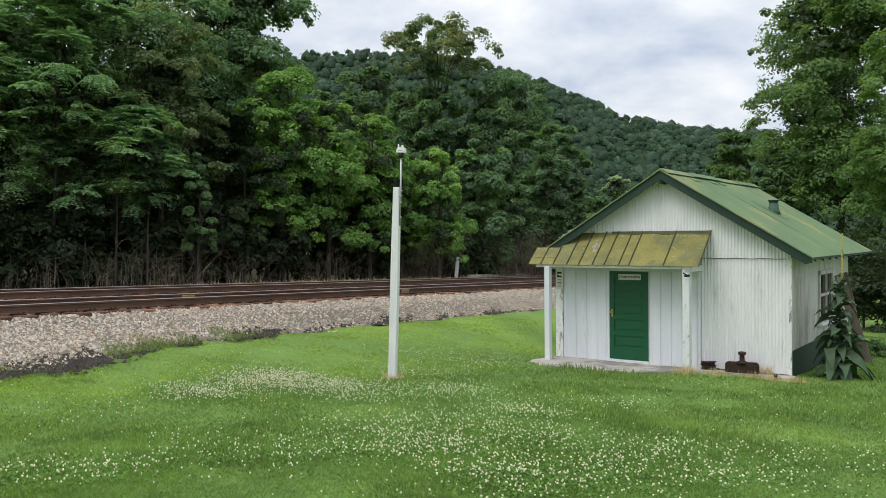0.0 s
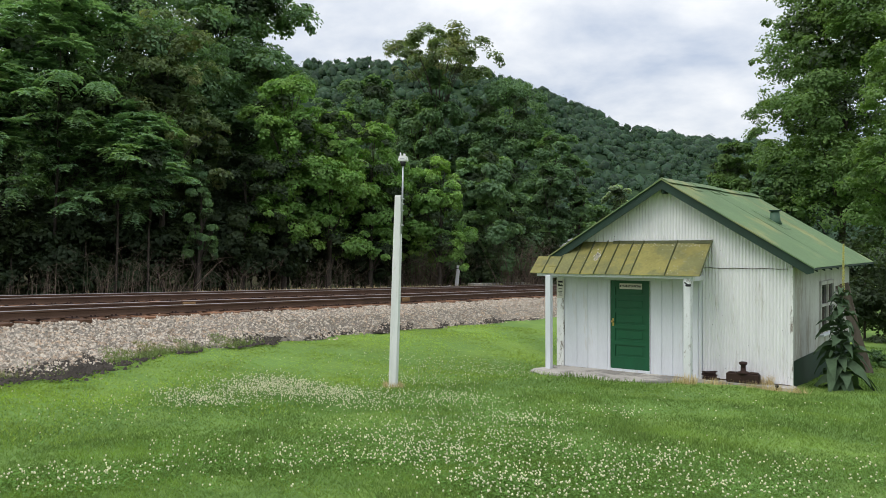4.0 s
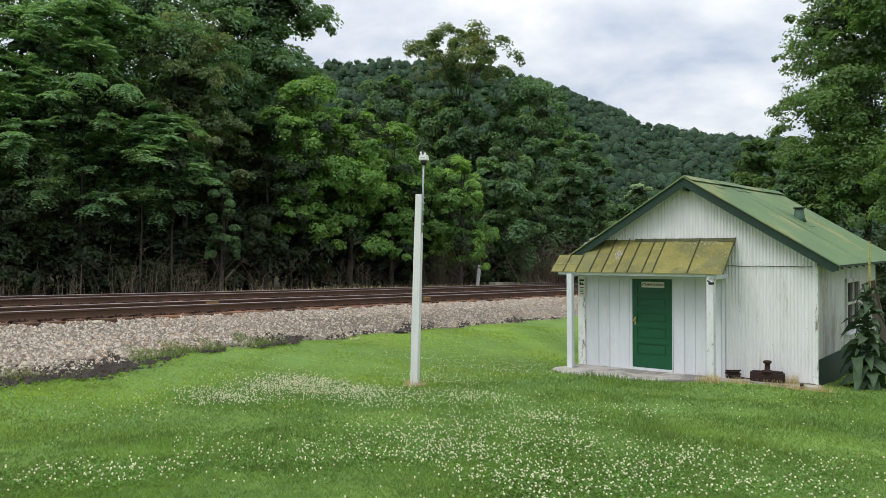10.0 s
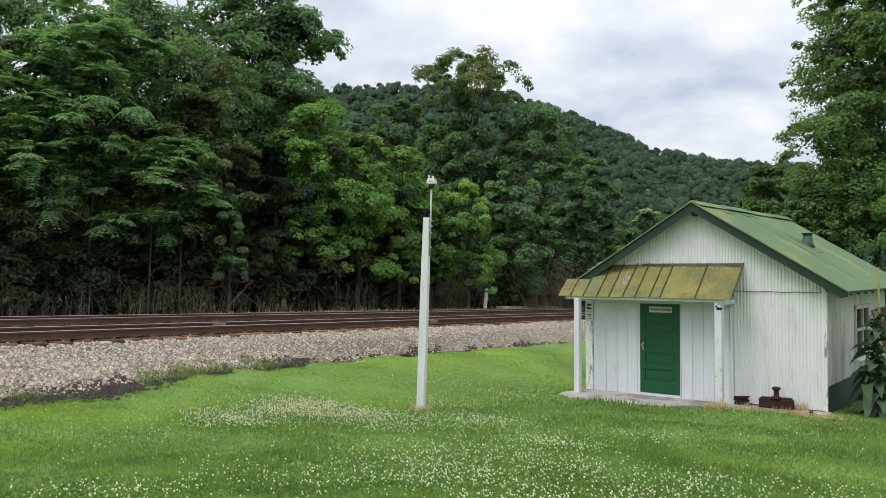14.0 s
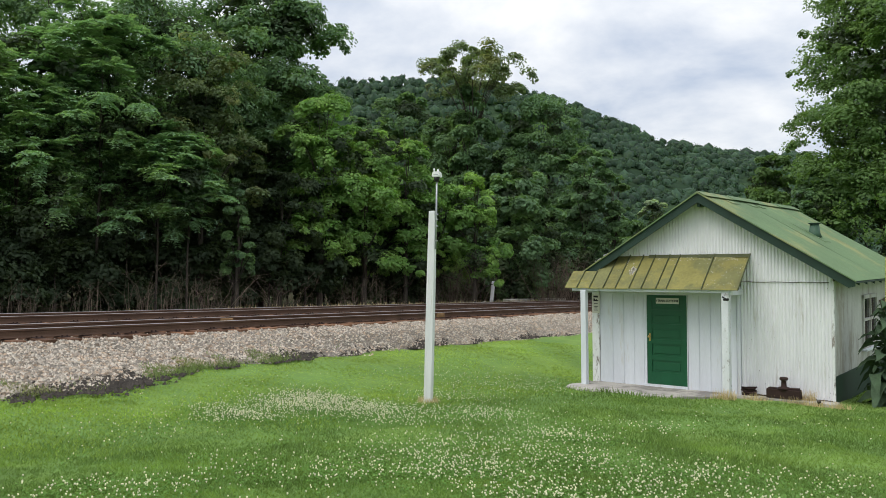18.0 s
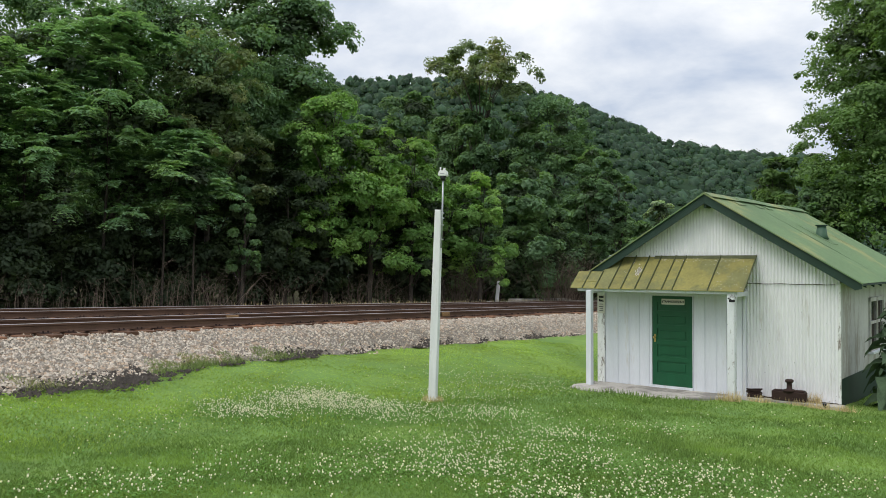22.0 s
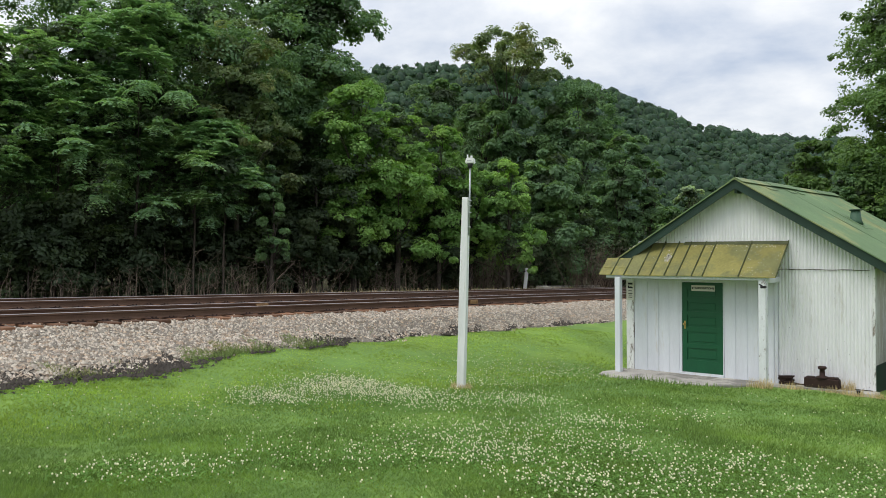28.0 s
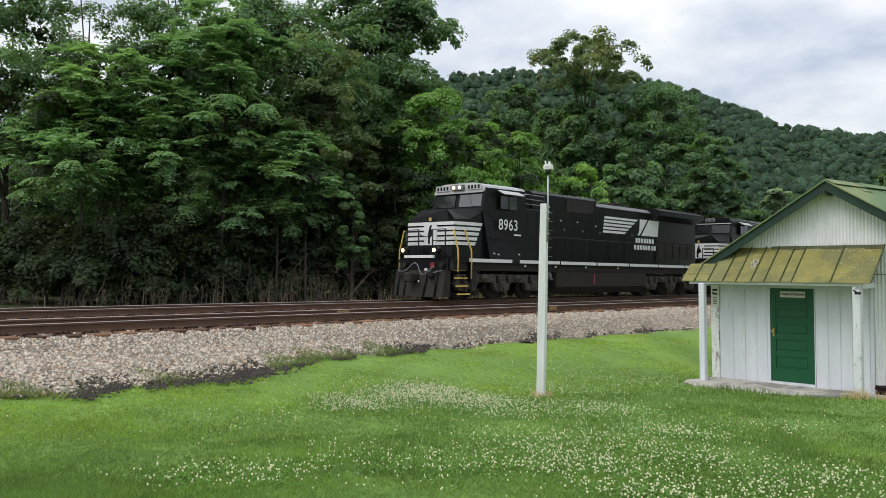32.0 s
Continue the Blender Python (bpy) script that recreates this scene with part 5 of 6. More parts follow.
# ---- pole with a device on top ----
def build_pole():
    th = thing("pole", pose(-2.16, -6.16, 0.13, 0, 0.5, 12), "white weathered timber pole with conduit and small device on top", "pole")
    bm = bmesh.new()
    rings = []
    for z, w in ((-0.3, 0.068), (1.2, 0.067), (2.4, 0.063), (3.40, 0.059), (3.43, 0.054)):
        rings.append([bm.verts.new((sx * w, sy * w, z)) for sx, sy in ((-1, -1), (1, -1), (1, 1), (-1, 1))])
    for a, b in zip(rings, rings[1:]):
        for k in range(4):
            bm.faces.new((a[k], a[(k + 1) % 4], b[(k + 1) % 4], b[k]))
    bm.faces.new(rings[-1])
    bmesh.ops.bevel(bm, geom=[e for e in bm.edges if abs(e.verts[0].co.z - e.verts[1].co.z) > 0.2], offset=0.014, segments=2, affect="EDGES")
    part("post", bm, M_POLE, th)
    cx = 0.074
    part("conduit", tube(bmesh.new(), [(cx, -0.02, 2.75), (cx, -0.02, 3.4), (cx - 0.005, -0.02, 4.0)], 0.016, 10), M_GALV, th, "grey conduit pipe")
    for z in (2.9, 3.16, 3.28, 3.37):
        part("strap", new_box(cx - 0.03, cx + 0.03, -0.045, 0.01, z - 0.012, z + 0.012, bevel=0.003), M_GALV, th)
    device = thing("device", pose(cx - 0.005, -0.02, 3.98), "", "")
    device.parent = th
    part("socket", tube(bmesh.new(), [(0, 0, -0.03), (0, 0, 0.05)], [0.035, 0.055], 10), M_BLACK, device)
    bm = bmesh.new()
    prism(bm, [(-0.085, 0.05), (0.085, 0.05), (0.07, 0.15), (-0.065, 0.15)], "y", -0.06, 0.06)
    bmesh.ops.bevel(bm, geom=list(bm.edges), offset=0.012, segments=2, affect="EDGES")
    part("housing", bm, M_PLASTIC, device, "white plastic housing")
    part("stub_antenna", tube(bmesh.new(), [(-0.05, 0, 0.14), (-0.055, 0, 0.21)], 0.014, 8), M_PLASTIC, device)
    part("stub_antenna", tube(bmesh.new(), [(0.02, 0, 0.14), (0.02, 0, 0.19)], 0.02, 8), M_PLASTIC, device)
    part("text_bar", new_box(-0.045, 0.04, -0.0625, -0.058, 0.085, 0.1), M_GALV, device)


build_pole()


# ---- small things beyond the tracks ----
def on_far_side(xr, y):
    return xr + SLOPE * y, y, bed_z(xr, y)


mx, my, mz = on_far_side(-16.7, 21.8)
marker = thing("marker_post", pose(mx, my, mz - 0.1, 0, 5, 25), "white square marker post leaning beside the far track", "marker post")
part("stake", new_box(-0.03, 0.03, -0.02, 0.02, 0, 0.4), M_RUSTDARK, marker)
bm = new_box(-0.1, 0.1, -0.05, 0.05, 0.3, 1.52, bevel=0.03)
part("post", bm, M_PLASTIC, marker)
vx, vy, vz = on_far_side(-16.9, 21.0)
vent = thing("bent_pipe", pose(vx, vy, vz, 0, 0, 30), "short bent grey pipe beside the marker post", "pipe")
part("pipe", tube(bmesh.new(), [(-0.25, 0, -0.1), (-0.25, 0, 0.12), (-0.1, 0, 0.2), (0.35, 0, 0.3)], 0.06, 8), M_CONCRETE, vent)
for i in range(3):
    cx, cy, cz = on_far_side(-17.2, 25.6 + i * 2.55)
    curb = thing("concrete_curb", pose(cx, cy, cz - 0.1, 0, 0, TURN_TRACK), "low pale concrete curb beside the far track", "curb", "curbs beside the far track")
    part("curb", new_box(-0.25, 0.25, -1.25, 1.25, 0, 0.56, bevel=0.04), M_CONCRETE, curb)
cx, cy, cz = on_far_side(-17.0, 33.6)
bx = thing("relay_box", pose(cx, cy, cz - 0.1, 0, 0, TURN_TRACK), "low dark steel box beside the far track", "relay box")
part("case", new_box(-0.5, 0.5, -2.0, 2.0, 0, 0.85, bevel=0.03), M_RUSTDARK, bx)
part("lid", new_box(-0.56, 0.56, -2.06, 2.06, 0.85, 0.93, bevel=0.02), M_RUSTDARK, bx)

# a pale house glimpsed through the trees
hx, hy = plan(1032, 57)
house = thing("house", pose(hx, hy, 0.5, 0, 0, 30), "white house half hidden behind the far trees", "house")
part("wall", new_box(-2.1, 2.1, -2, 2, 0, 3.4), M_WHITE, house)
bm = bmesh.new()
prism(bm, [(-2.3, 3.3), (2.3, 3.3), (0.6, 4.4)], "y", -2.2, 2.2)
part("roof", bm, M_PLASTIC, house)


# ---- mullein plant beside the shed ----
def mullein():
    th = thing("mullein_plant", SHED @ pose(4.72, 0.85, -0.1, -1.84), "tall mullein with big drooping leaves and a yellow flower spike", "plant")
    rng = random.Random(9)
    part("stem", tube(bmesh.new(), [(0, 0, 0), (0.02, 0, 0.8), (0.0, 0.02, 1.6), (0.04, 0, 2.2)], [0.035, 0.03, 0.022, 0.015], 8), M_MULLEIN, th)
    bm = bmesh.new()
    for i in range(150):
        z = 2.02 + 0.98 * i / 150
        a = i * 2.4
        r = 0.019 * (1 - 0.5 * i / 150)
        bmesh.ops.create_icosphere(bm, subdivisions=1, radius=0.012 * rng.uniform(0.7, 1.3), matrix=Matrix.Translation((0.04 + math.cos(a) * r, math.sin(a) * r, z)))
    part("flower_spike", bm, M_MULLFLOWER, th, "yellow-green flower spike")

    def leaf(length, width, rise, droop):
        bm = bmesh.new()
        n, rows = 9, []
        for i in range(n + 1):
            f = i / n
            x = length * f * (1 - 0.12 * droop * f)
            z = rise * length * f - droop * length * f * f
            w = width * math.sin(math.pi * min(1, 0.08 + 0.92 * f) ** 0.85) * (1 if f < 1 else 0) + 0.006
            rip = 0.02 * math.sin(f * 17)
            rows.append([bm.verts.new((x, -w, z + 0.18 * w + rip)), bm.verts.new((x, -w * 0.5, z - 0.02 * w)), bm.verts.new((x, 0, z - 0.12 * w)), bm.verts.new((x, w * 0.5, z - 0.02 * w)), bm.verts.new((x, w, z + 0.18 * w - rip))])
        for a, b in zip(rows, rows[1:]):
            for k in range(4):
                bm.faces.new((a[k], b[k], b[k + 1], a[k + 1])).smooth = True
        return bm
    for i in range(84):
        f = i / 83
        z = 0.06 + 2.0 * f ** 0.95
        L = (0.84 - 0.58 * f) * rng.uniform(0.6, 1.15)
        ob = part("leaf", leaf(L, L * 0.15 + 0.02, rng.uniform(0.3, 0.95), rng.uniform(0.7, 1.35)), M_MULLEIN, th)
        ob.matrix_basis = pose(0, 0, z, rng.uniform(-25, 25), 0, i * 137.5 + rng.uniform(-40, 40))


mullein()


# ---- lawn: blades, clover and dry tufts ----
def lawn():
    rng = np.random.default_rng(21)
    n = 520000
    # spread over the fan before the camera, denser near it
    dep = 4.6 + 22 * rng.random(n) ** 1.7
    px = -420 + 2260 * rng.random(n)
    q = (px - 784) / 1444
    x = 5.24 + dep * (-0.459 + q * 0.888)
    y = -18.61 + dep * (0.888 + q * 0.459)
    edge = np.interp(y, np.arange(-30, 40, 0.25), [toe(v) for v in np.arange(-30, 40, 0.25)])
    sx, sy = x + 0.15 * y, y      # keeps clear of the shed and its slab
    inside = (x > -1.55) & (x < 4.1) & (y > -1.2 + 0.15 * (x < 2)) & (y < 7.5)
    keep = (x - SLOPE * y > edge - 0.1 + 0.13 * rng.normal(0, 1, n)) & ~inside & ~((x > -1.5) & (x < 2.2) & (y > -1.62 - 0.15 * x + 0.55 * np.maximum(x - 0.5, 0) + 0.5 * np.maximum(-x - 1, 0) + 0.06 * rng.normal(0, 1, n)) & (y < 0))
    x, y, dep = x[keep], y[keep], dep[keep]
    n = len(x)
    patch = 0.5 + 0.5 * np.sin(x * 1.3 + 2 * np.sin(y * 0.7)) * np.sin(y * 1.1 + 1.7 * np.sin(x * 0.5))
    h = (0.026 + 0.034 * rng.random(n)) * (0.6 + 0.7 * patch)
    # longer, unmown grass against the slab's edge
    rim = y - (-1.62 - 0.15 * x + 0.55 * np.maximum(x - 0.5, 0) + 0.5 * np.maximum(-x - 1, 0))
    h = h * np.where((rim < 0.1) & (rim > -0.22) & (x > -1.7) & (x < 2.4), 1.9, 1.0)
    w = (0.0035 + 0.003 * rng.random(n)) * (0.6 + dep * 0.075)
    bank = smooth01((-0.6 - (x - SLOPE * y)) / 3.0)
    h, w = h * (1 - 0.4 * bank), w * (1 + 0.5 * bank)
    a = rng.random(n) * 6.283
    lean = rng.normal(0, 0.03, (n, 2))
    z = ground_z(x, y) + 0.02 * (np.sin(x * 2.1 + 1.3 * np.sin(y * 0.9)) * np.sin(y * 1.7 + 0.8) + 0.5 * np.sin(x * 5.3 + y * 2.2)) - 0.006
    V = np.stack([np.stack([x - w * np.cos(a), y - w * np.sin(a), z], -1), np.stack([x + w * np.cos(a), y + w * np.sin(a), z], -1), np.stack([x + lean[:, 0], y + lean[:, 1], z + h], -1)], 1).reshape(-1, 3)
    me = raw_mesh("lawn_grass", V, np.arange(n * 3).reshape(-1, 3), M_BLADE)
    # a yellower sort of grass takes over on the railway bank; the contrast also paints tree shade on the lawn
    me.materials.append(M_BLADE_BANK)
    share = smooth01((-0.1 - (x - SLOPE * y) + 1.2 * (patch - 0.5)) / 3.6) * 1.05
    me.polygons.foreach_set("material_index", (rng.random(n) < share).astype(np.int32))
    tagged(new("lawn_grass", me), "short mown green lawn grass", "grass", kind="stuff")
    # clover: drifts of white heads over darker leaves
    drifts = [(-3.0, -10.0, 0.5, 200), (-3.2, -8.7, 0.6, 260), (-3.3, -7.8, 0.5, 200), (-2.4, -7.9, 0.7, 240), (-2.2, -5.2, 0.7, 70), (-0.6, -7.1, 0.7, 120), (1.4, -8.5, 0.35, 130), (1.2, -11.4, 0.55, 380), (0.7, -9.6, 0.7, 200), (0.9, -8.2, 0.6, 110), (2.8, -12.1, 0.6, 260), (2.3, -11.9, 0.6, 200), (1.5, -10.2, 0.7, 240), (2.4, -10.2, 0.7, 200), (1.9, -6.7, 0.4, 60), (3.5, -9.9, 0.5, 170), (3.4, -11.2, 0.6, 220), (-0.2, -13.8, 0.4, 110), (-0.6, -14.5, 0.4, 80), (-2.9, -11.6, 0.6, 70), (-0.2, -12.7, 0.6, 110), (0.6, -12.3, 0.6, 130), (-1.4, -8.6, 0.8, 120), (0.4, -10.7, 0.6, 170), (4.3, -10.9, 0.6, 150), (5.0, -9.5, 0.7, 110), (-3.0, -2.6, 1.4, 130), (-1.9, -1.6, 0.8, 60)]
    P = []
    for cx, cy, r, k in drifts:
        k = int(1.3 * k * (0.66 if cy < -9.4 and cx > 0 else 2.3 if cx < -0.5 and cy > -10.5 else 0.72))
        P.append(np.stack([cx + rng.normal(0, r * 0.75, k), cy + rng.normal(0, r * 0.75, k)], -1))
    P.append(np.stack([rng.uniform(-5, 6, 420), rng.uniform(-14.5, -2, 420)], -1))
    P = np.concatenate(P)
    P = P[P[:, 0] - SLOPE * P[:, 1] > -4.4]
    P = P[~((P[:, 0] > -1.6) & (P[:, 0] < 4.2) & (P[:, 1] > -1.75))]
    m = len(P)
    g = bmesh.new()
    bmesh.ops.create_uvsphere(g, u_segments=4, v_segments=3, radius=1.1)
    bmesh.ops.triangulate(g, faces=g.faces)
    bv = np.array([v.co[:] for v in g.verts]); bf = np.array([[v.index for v in f.verts] for f in g.faces])
    g.free()
    r = 0.006 + 0.0044 * rng.random(m)
    V = bv[None] * r[:, None, None] * (0.75 + 0.5 * rng.random((m, len(bv), 1)))
    zz = ground_z(P[:, 0], P[:, 1]) + 0.055 + 0.035 * rng.random(m)
    V = V + np.stack([P[:, 0], P[:, 1], zz], -1)[:, None]
    F = (bf[None] + (np.arange(m) * len(bv))[:, None, None]).reshape(-1, 3)
    tagged(new("clover_blooms", raw_mesh("clover_blooms", V.reshape(-1, 3), F, M_BLOOM)), "white clover flower heads in drifts over the lawn", "clover", kind="stuff")
    k = 9
    c = np.repeat(P, k, 0) + rng.normal(0, 0.09, (m * k, 2))
    C = np.stack([c[:, 0], c[:, 1], ground_z(c[:, 0], c[:, 1]) + 0.03 + 0.03 * rng.random(m * k)], -1)
    V, F = leaf_cards(rng, C, np.tile([0, 0, 1.0], (m * k, 1)), 0.024, aspect=0.9)
    tagged(new("clover_leaves", raw_mesh("clover_leaves", V, F, M_CLOVER)), "low dark green clover leaves in the lawn", "clover", kind="stuff")
    # straw-coloured tufts round the pole and along the shed's foot, weeds on the ballast edge
    B = []
    for i in range(260):
        t = rng.random() * 6.28
        B.append((-2.16 + math.cos(t) * (0.08 + 0.14 * rng.random()), -6.16 + math.sin(t) * (0.08 + 0.14 * rng.random()), 0.1))
    for i in range(620):
        u = rng.choice((-0.06, -0.02, 0.2, 0.55, 0.72, 0.93)) + 0.06 * rng.normal()
        p = SHED @ Vector((2.2 + 2.1 * u, -0.42 - 0.2 * rng.random() - 0.35 * (u < 0.06), 0))
        B.append((p.x, p.y, 0.17 if u < 0.06 else 0.12))
    for i in range(160):
        p = SHED @ Vector((3.35 + 0.3 * rng.random(), -0.22 + 0.15 * rng.random(), 0))
        B.append((p.x, p.y, 0.2))
    B = np.array(B)
    nb = len(B)
    a = rng.random(nb) * 6.28
    z = ground_z(B[:, 0], B[:, 1])
    hh = B[:, 2] * (0.6 + 0.9 * rng.random(nb))
    ln = rng.normal(0, 0.04, (nb, 2))
    w = 0.006
    V = np.stack([np.stack([B[:, 0] - w * np.cos(a), B[:, 1] - w * np.sin(a), z], -1), np.stack([B[:, 0] + w * np.cos(a), B[:, 1] + w * np.sin(a), z], -1), np.stack([B[:, 0] + ln[:, 0], B[:, 1] + ln[:, 1], z + hh], -1)], 1).reshape(-1, 3)
    tagged(new("straw_tufts", raw_mesh("straw_tufts", V, np.arange(nb * 3).reshape(-1, 3), M_DRYGRASS)), "straw-coloured dry grass at the foot of pole and shed", "grass", kind="stuff")
    # green weeds and grass creeping into the ballast
    k = 20000
    y = rng.uniform(-16, -2.5, k)
    spot = np.sin(y * 2.1) + np.sin(y * 0.9 + 2) + 0.5 * np.sin(y * 5.3) + rng.normal(0, 0.5, k) > 0.2 + 0.6 * (y > -4)
    y = y[spot]
    k = len(y)
    off = rng.random(k) ** 1.3
    xr = np.array([toe(v) for v in y]) + 0.12 - off * 1.0 * (0.45 + 0.55 * np.sin(y * 3.1) ** 2)
    x = xr + SLOPE * y
    z = np.array([bed_z(q, v) for q, v in zip(xr, y)])
    hh = (0.03 + 0.09 * rng.random(k) ** 2) * (1.2 - 0.4 * off)
    a = rng.random(k) * 6.28
    w = 0.005 + 0.005 * rng.random(k)
    ln = rng.normal(0, 0.05, (k, 2))
    V = np.stack([np.stack([x - w * np.cos(a), y - w * np.sin(a), z], -1), np.stack([x + w * np.cos(a), y + w * np.sin(a), z], -1), np.stack([x + ln[:, 0], y + ln[:, 1], z + hh], -1)], 1).reshape(-1, 3)
    tagged(new("track_weeds", raw_mesh("track_weeds", V, np.arange(k * 3).reshape(-1, 3), M_WEED)), "green grass and weeds creeping into the ballast", "weeds", kind="stuff")


lawn()


# ---- locomotives ----
def build_loco(number, lit=True):
    """A six-axle wide-cab freight diesel. Local y runs back from the front coupler, z from the rail."""
    L = thing("locomotive", pose(0, 0, 0), "black freight diesel locomotive with white nose stripes and lit headlights" if lit else "second black freight diesel locomotive with unlit headlights", "locomotive", "locomotives of the freight train")
    W = 1.5
    # underframe and walkway
    part("frame", new_box(-1.35, 1.35, 1.0, 21.4, 1.12, 1.42), M_LOCODUST, L)
    part("walkway", new_box(-W, W, 1.0, 21.4, 1.42, 1.50), M_LOCO, L)
    for s in (-1, 1):
        y = 1.75
        while y < 20.8:
            ln = 2.55 if y < 2 else 2.75
            e = min(y + ln, 21.0)
            part("sill_stripe", new_box(s * W - 0.012, s * W + 0.012, y, e, 1.43, 1.56), M_LOCOWHITE, L)
            y = e + (0.5 if y < 2 else 0.1)
    # nose: a wide front whose top corners are cut to sloping facets
    bm = bmesh.new()
    half = [(1.17, 1.30, 1.5), (1.17, 1.27, 3.0), (0.66, 1.42, 3.40), (1.28, 2.03, 1.5), (1.27, 2.03, 3.04), (1.28, 2.95, 3.46), (1.28, 2.95, 1.5)]
    R = [bm.verts.new(p) for p in half]
    Lf = [bm.verts.new((-p[0], p[1], p[2])) for p in half]
    bm.faces.new([Lf[0], Lf[1], Lf[2], R[2], R[1], R[0]])
    for q in (R, Lf):
        bm.faces.new([q[0], q[1], q[4], q[3]])
        bm.faces.new([q[1], q[2], q[4]])
        bm.faces.new([q[2], q[5], q[4]])
        bm.faces.new([q[3], q[4], q[5], q[6]])
    bm.faces.new([Lf[2], R[2], R[5], Lf[5]])
    bm.faces.new([Lf[5], R[5], R[6], Lf[6]])
    bm.faces.new([Lf[0], R[0], R[3], R[6], Lf[6], Lf[3]])
    bmesh.ops.recalc_face_normals(bm, faces=bm.faces)
    part("nose", bm, M_LOCO, L)
    part("nose_door", new_box(-0.98, -0.42, 1.255, 1.30, 1.56, 2.98, bevel=0.02), M_LOCO, L)
    # stripes on the nose, wrapping on the sides
    for i in range(5):
        z = 2.05 + i * 0.185
        t = 0.12
        for s in (-1, 1):
            a, b = (0.33, 1.16) if i < 4 else (0.0, 1.16)
            part("nose_stripe", new_box(min(s * a, s * b), max(s * a, s * b), 1.238, 1.30, z, z + t), M_LOCOWHITE, L)
            ang = math.atan2(0.11, 0.75)
            m = Matrix.Translation((s * 1.175, 1.262, 0)) @ Matrix.Rotation(-s * ang, 4, "Z")
            bm = new_box(-0.014, 0.014, -0.02, 0.8, z, z + t, m=m)
            part("nose_stripe", bm, M_LOCOWHITE, L)
            e = 2.3 + i * 0.095
            bm = bmesh.new()
            prism(bm, [(2.0, z), (e, z), (e + 0.05, z + t), (2.0, z + t)], "x", s * 1.283 - 0.008, s * 1.283 + 0.008)
            part("nose_stripe", bm, M_LOCOWHITE, L)
    part("emblem_panel", new_box(-0.32, 0.32, 1.232, 1.29, 2.05, 2.8), M_LOCOWHITE, L)
    bm = bmesh.new()
    prism(bm, [(-0.10, 2.1), (0.0, 2.1), (-0.02, 2.3), (0.10, 2.42), (0.14, 2.36), (0.17, 2.4), (0.13, 2.56), (0.04, 2.66), (0.08, 2.8), (-0.02, 2.78), (-0.07, 2.6), (-0.12, 2.46), (-0.1, 2.3)], "y", 1.218, 1.24)
    part("emblem", bm, M_LOCO, L, "plain black emblem shape")
    part("marker_light", new_box(-0.05, 0.05, 1.2, 1.26, 2.96, 3.08), M_YELLOW, L)
    # black railing across the front platform
    for xx in (-1.0, -0.36, 0.36, 1.0):
        part("railing_post", tube(bmesh.new(), [(xx, 0.98, 1.55), (xx, 0.98, 2.62)], 0.028, 6), M_BLACK, L)
    for z in (2.2, 2.62):
        for a, b in ((-1.0, -0.36), (0.36, 1.0)):
            part("railing_bar", tube(bmesh.new(), [(a, 0.98, z), (b, 0.98, z)], 0.02, 6), M_BLACK, L)
    part("safety_chain", tube(bmesh.new(), [(-0.36, 0.98, 2.5), (-0.15, 0.98, 2.36), (0.15, 0.98, 2.36), (0.36, 0.98, 2.5)], 0.014, 5), M_BLACK, L)
    # windscreen, cab
    bm = bmesh.new()
    prism(bm, [(2.95, 1.5), (2.70, 3.40), (2.86, 4.16), (2.90, 4.28), (5.15, 4.28), (5.15, 1.5)], "x", -1.5, 1.5)
    for v in bm.verts:
        if v.co.y < 2.96 and v.co.z > 3.3:
            v.co.x *= 0.88
    part("cab", bm, M_LOCO, L)
    bm = bmesh.new()
    prism(bm, [(-1.52, 4.16), (1.52, 4.16), (1.36, 4.38), (0.85, 4.5), (-0.85, 4.5), (-1.36, 4.38)], "y", 2.82, 5.2)
    for v in bm.verts:
        if v.co.y < 3:
            v.co.x *= 0.86
    part("cab_roof", bm, M_CABWHITE if lit else M_LOCO, L, "pale grey cab roof" if lit else "")
    tilt = math.atan((2.86 - 2.70) / (4.16 - 3.40))
    for a, b in ((-1.2, -0.12), (0.10, 1.22)):
        bm = new_box(a, b, -0.03, 0.02, 0.0, 0.5, m=Matrix.Translation((0, 2.715, 3.55)) @ Matrix.Rotation(-tilt, 4, "X"), bevel=0.01)
        # the right pane's lighter colour stands for the sky it mirrors
        part("windscreen", bm, M_CABGLASS if lit and a > 0 else M_DARKGLASS, L, "windscreen pane coloured as it reflects" if lit else "")
        bm = bmesh.new()
        c = (a + b) / 2
        tube(bm, [(c + 0.2, 2.68, 3.5), (c - 0.1, 2.79, 4.02)], 0.012, 5)
        tube(bm, [(c - 0.18, 2.76, 3.78), (c + 0.05, 2.80, 4.06)], 0.02, 5)
        part("wiper", bm, M_BLACK, L)
    part("front_visor", new_box(-1.24, 1.24, 2.76, 2.86, 4.1, 4.15), M_CABWHITE, L)
    # number boards and twin headlights over the windscreen
    part("headlight_box", new_box(-0.3, 0.3, 2.70, 2.84, 4.22, 4.44, bevel=0.02), M_LOCOGREY, L)
    for s in (-1, 1):
        bm = bmesh.new()
        tube(bm, [(s * 0.15, 2.66, 4.33), (s * 0.15, 2.71, 4.33)], 0.062, 16)
        part("headlight", bm, M_HEAD if lit else M_CABGLASS, L, "lit amber-white headlight" if lit else "")
        part("number_board", new_box(s * 0.8 - 0.38, s * 0.8 + 0.38, 2.775, 2.83, 4.22, 4.44, bevel=0.008), M_CABWHITE if lit else M_LOCO, L)
        for k in range(4):
            xx = s * 0.8 - 0.25 + k * 0.165
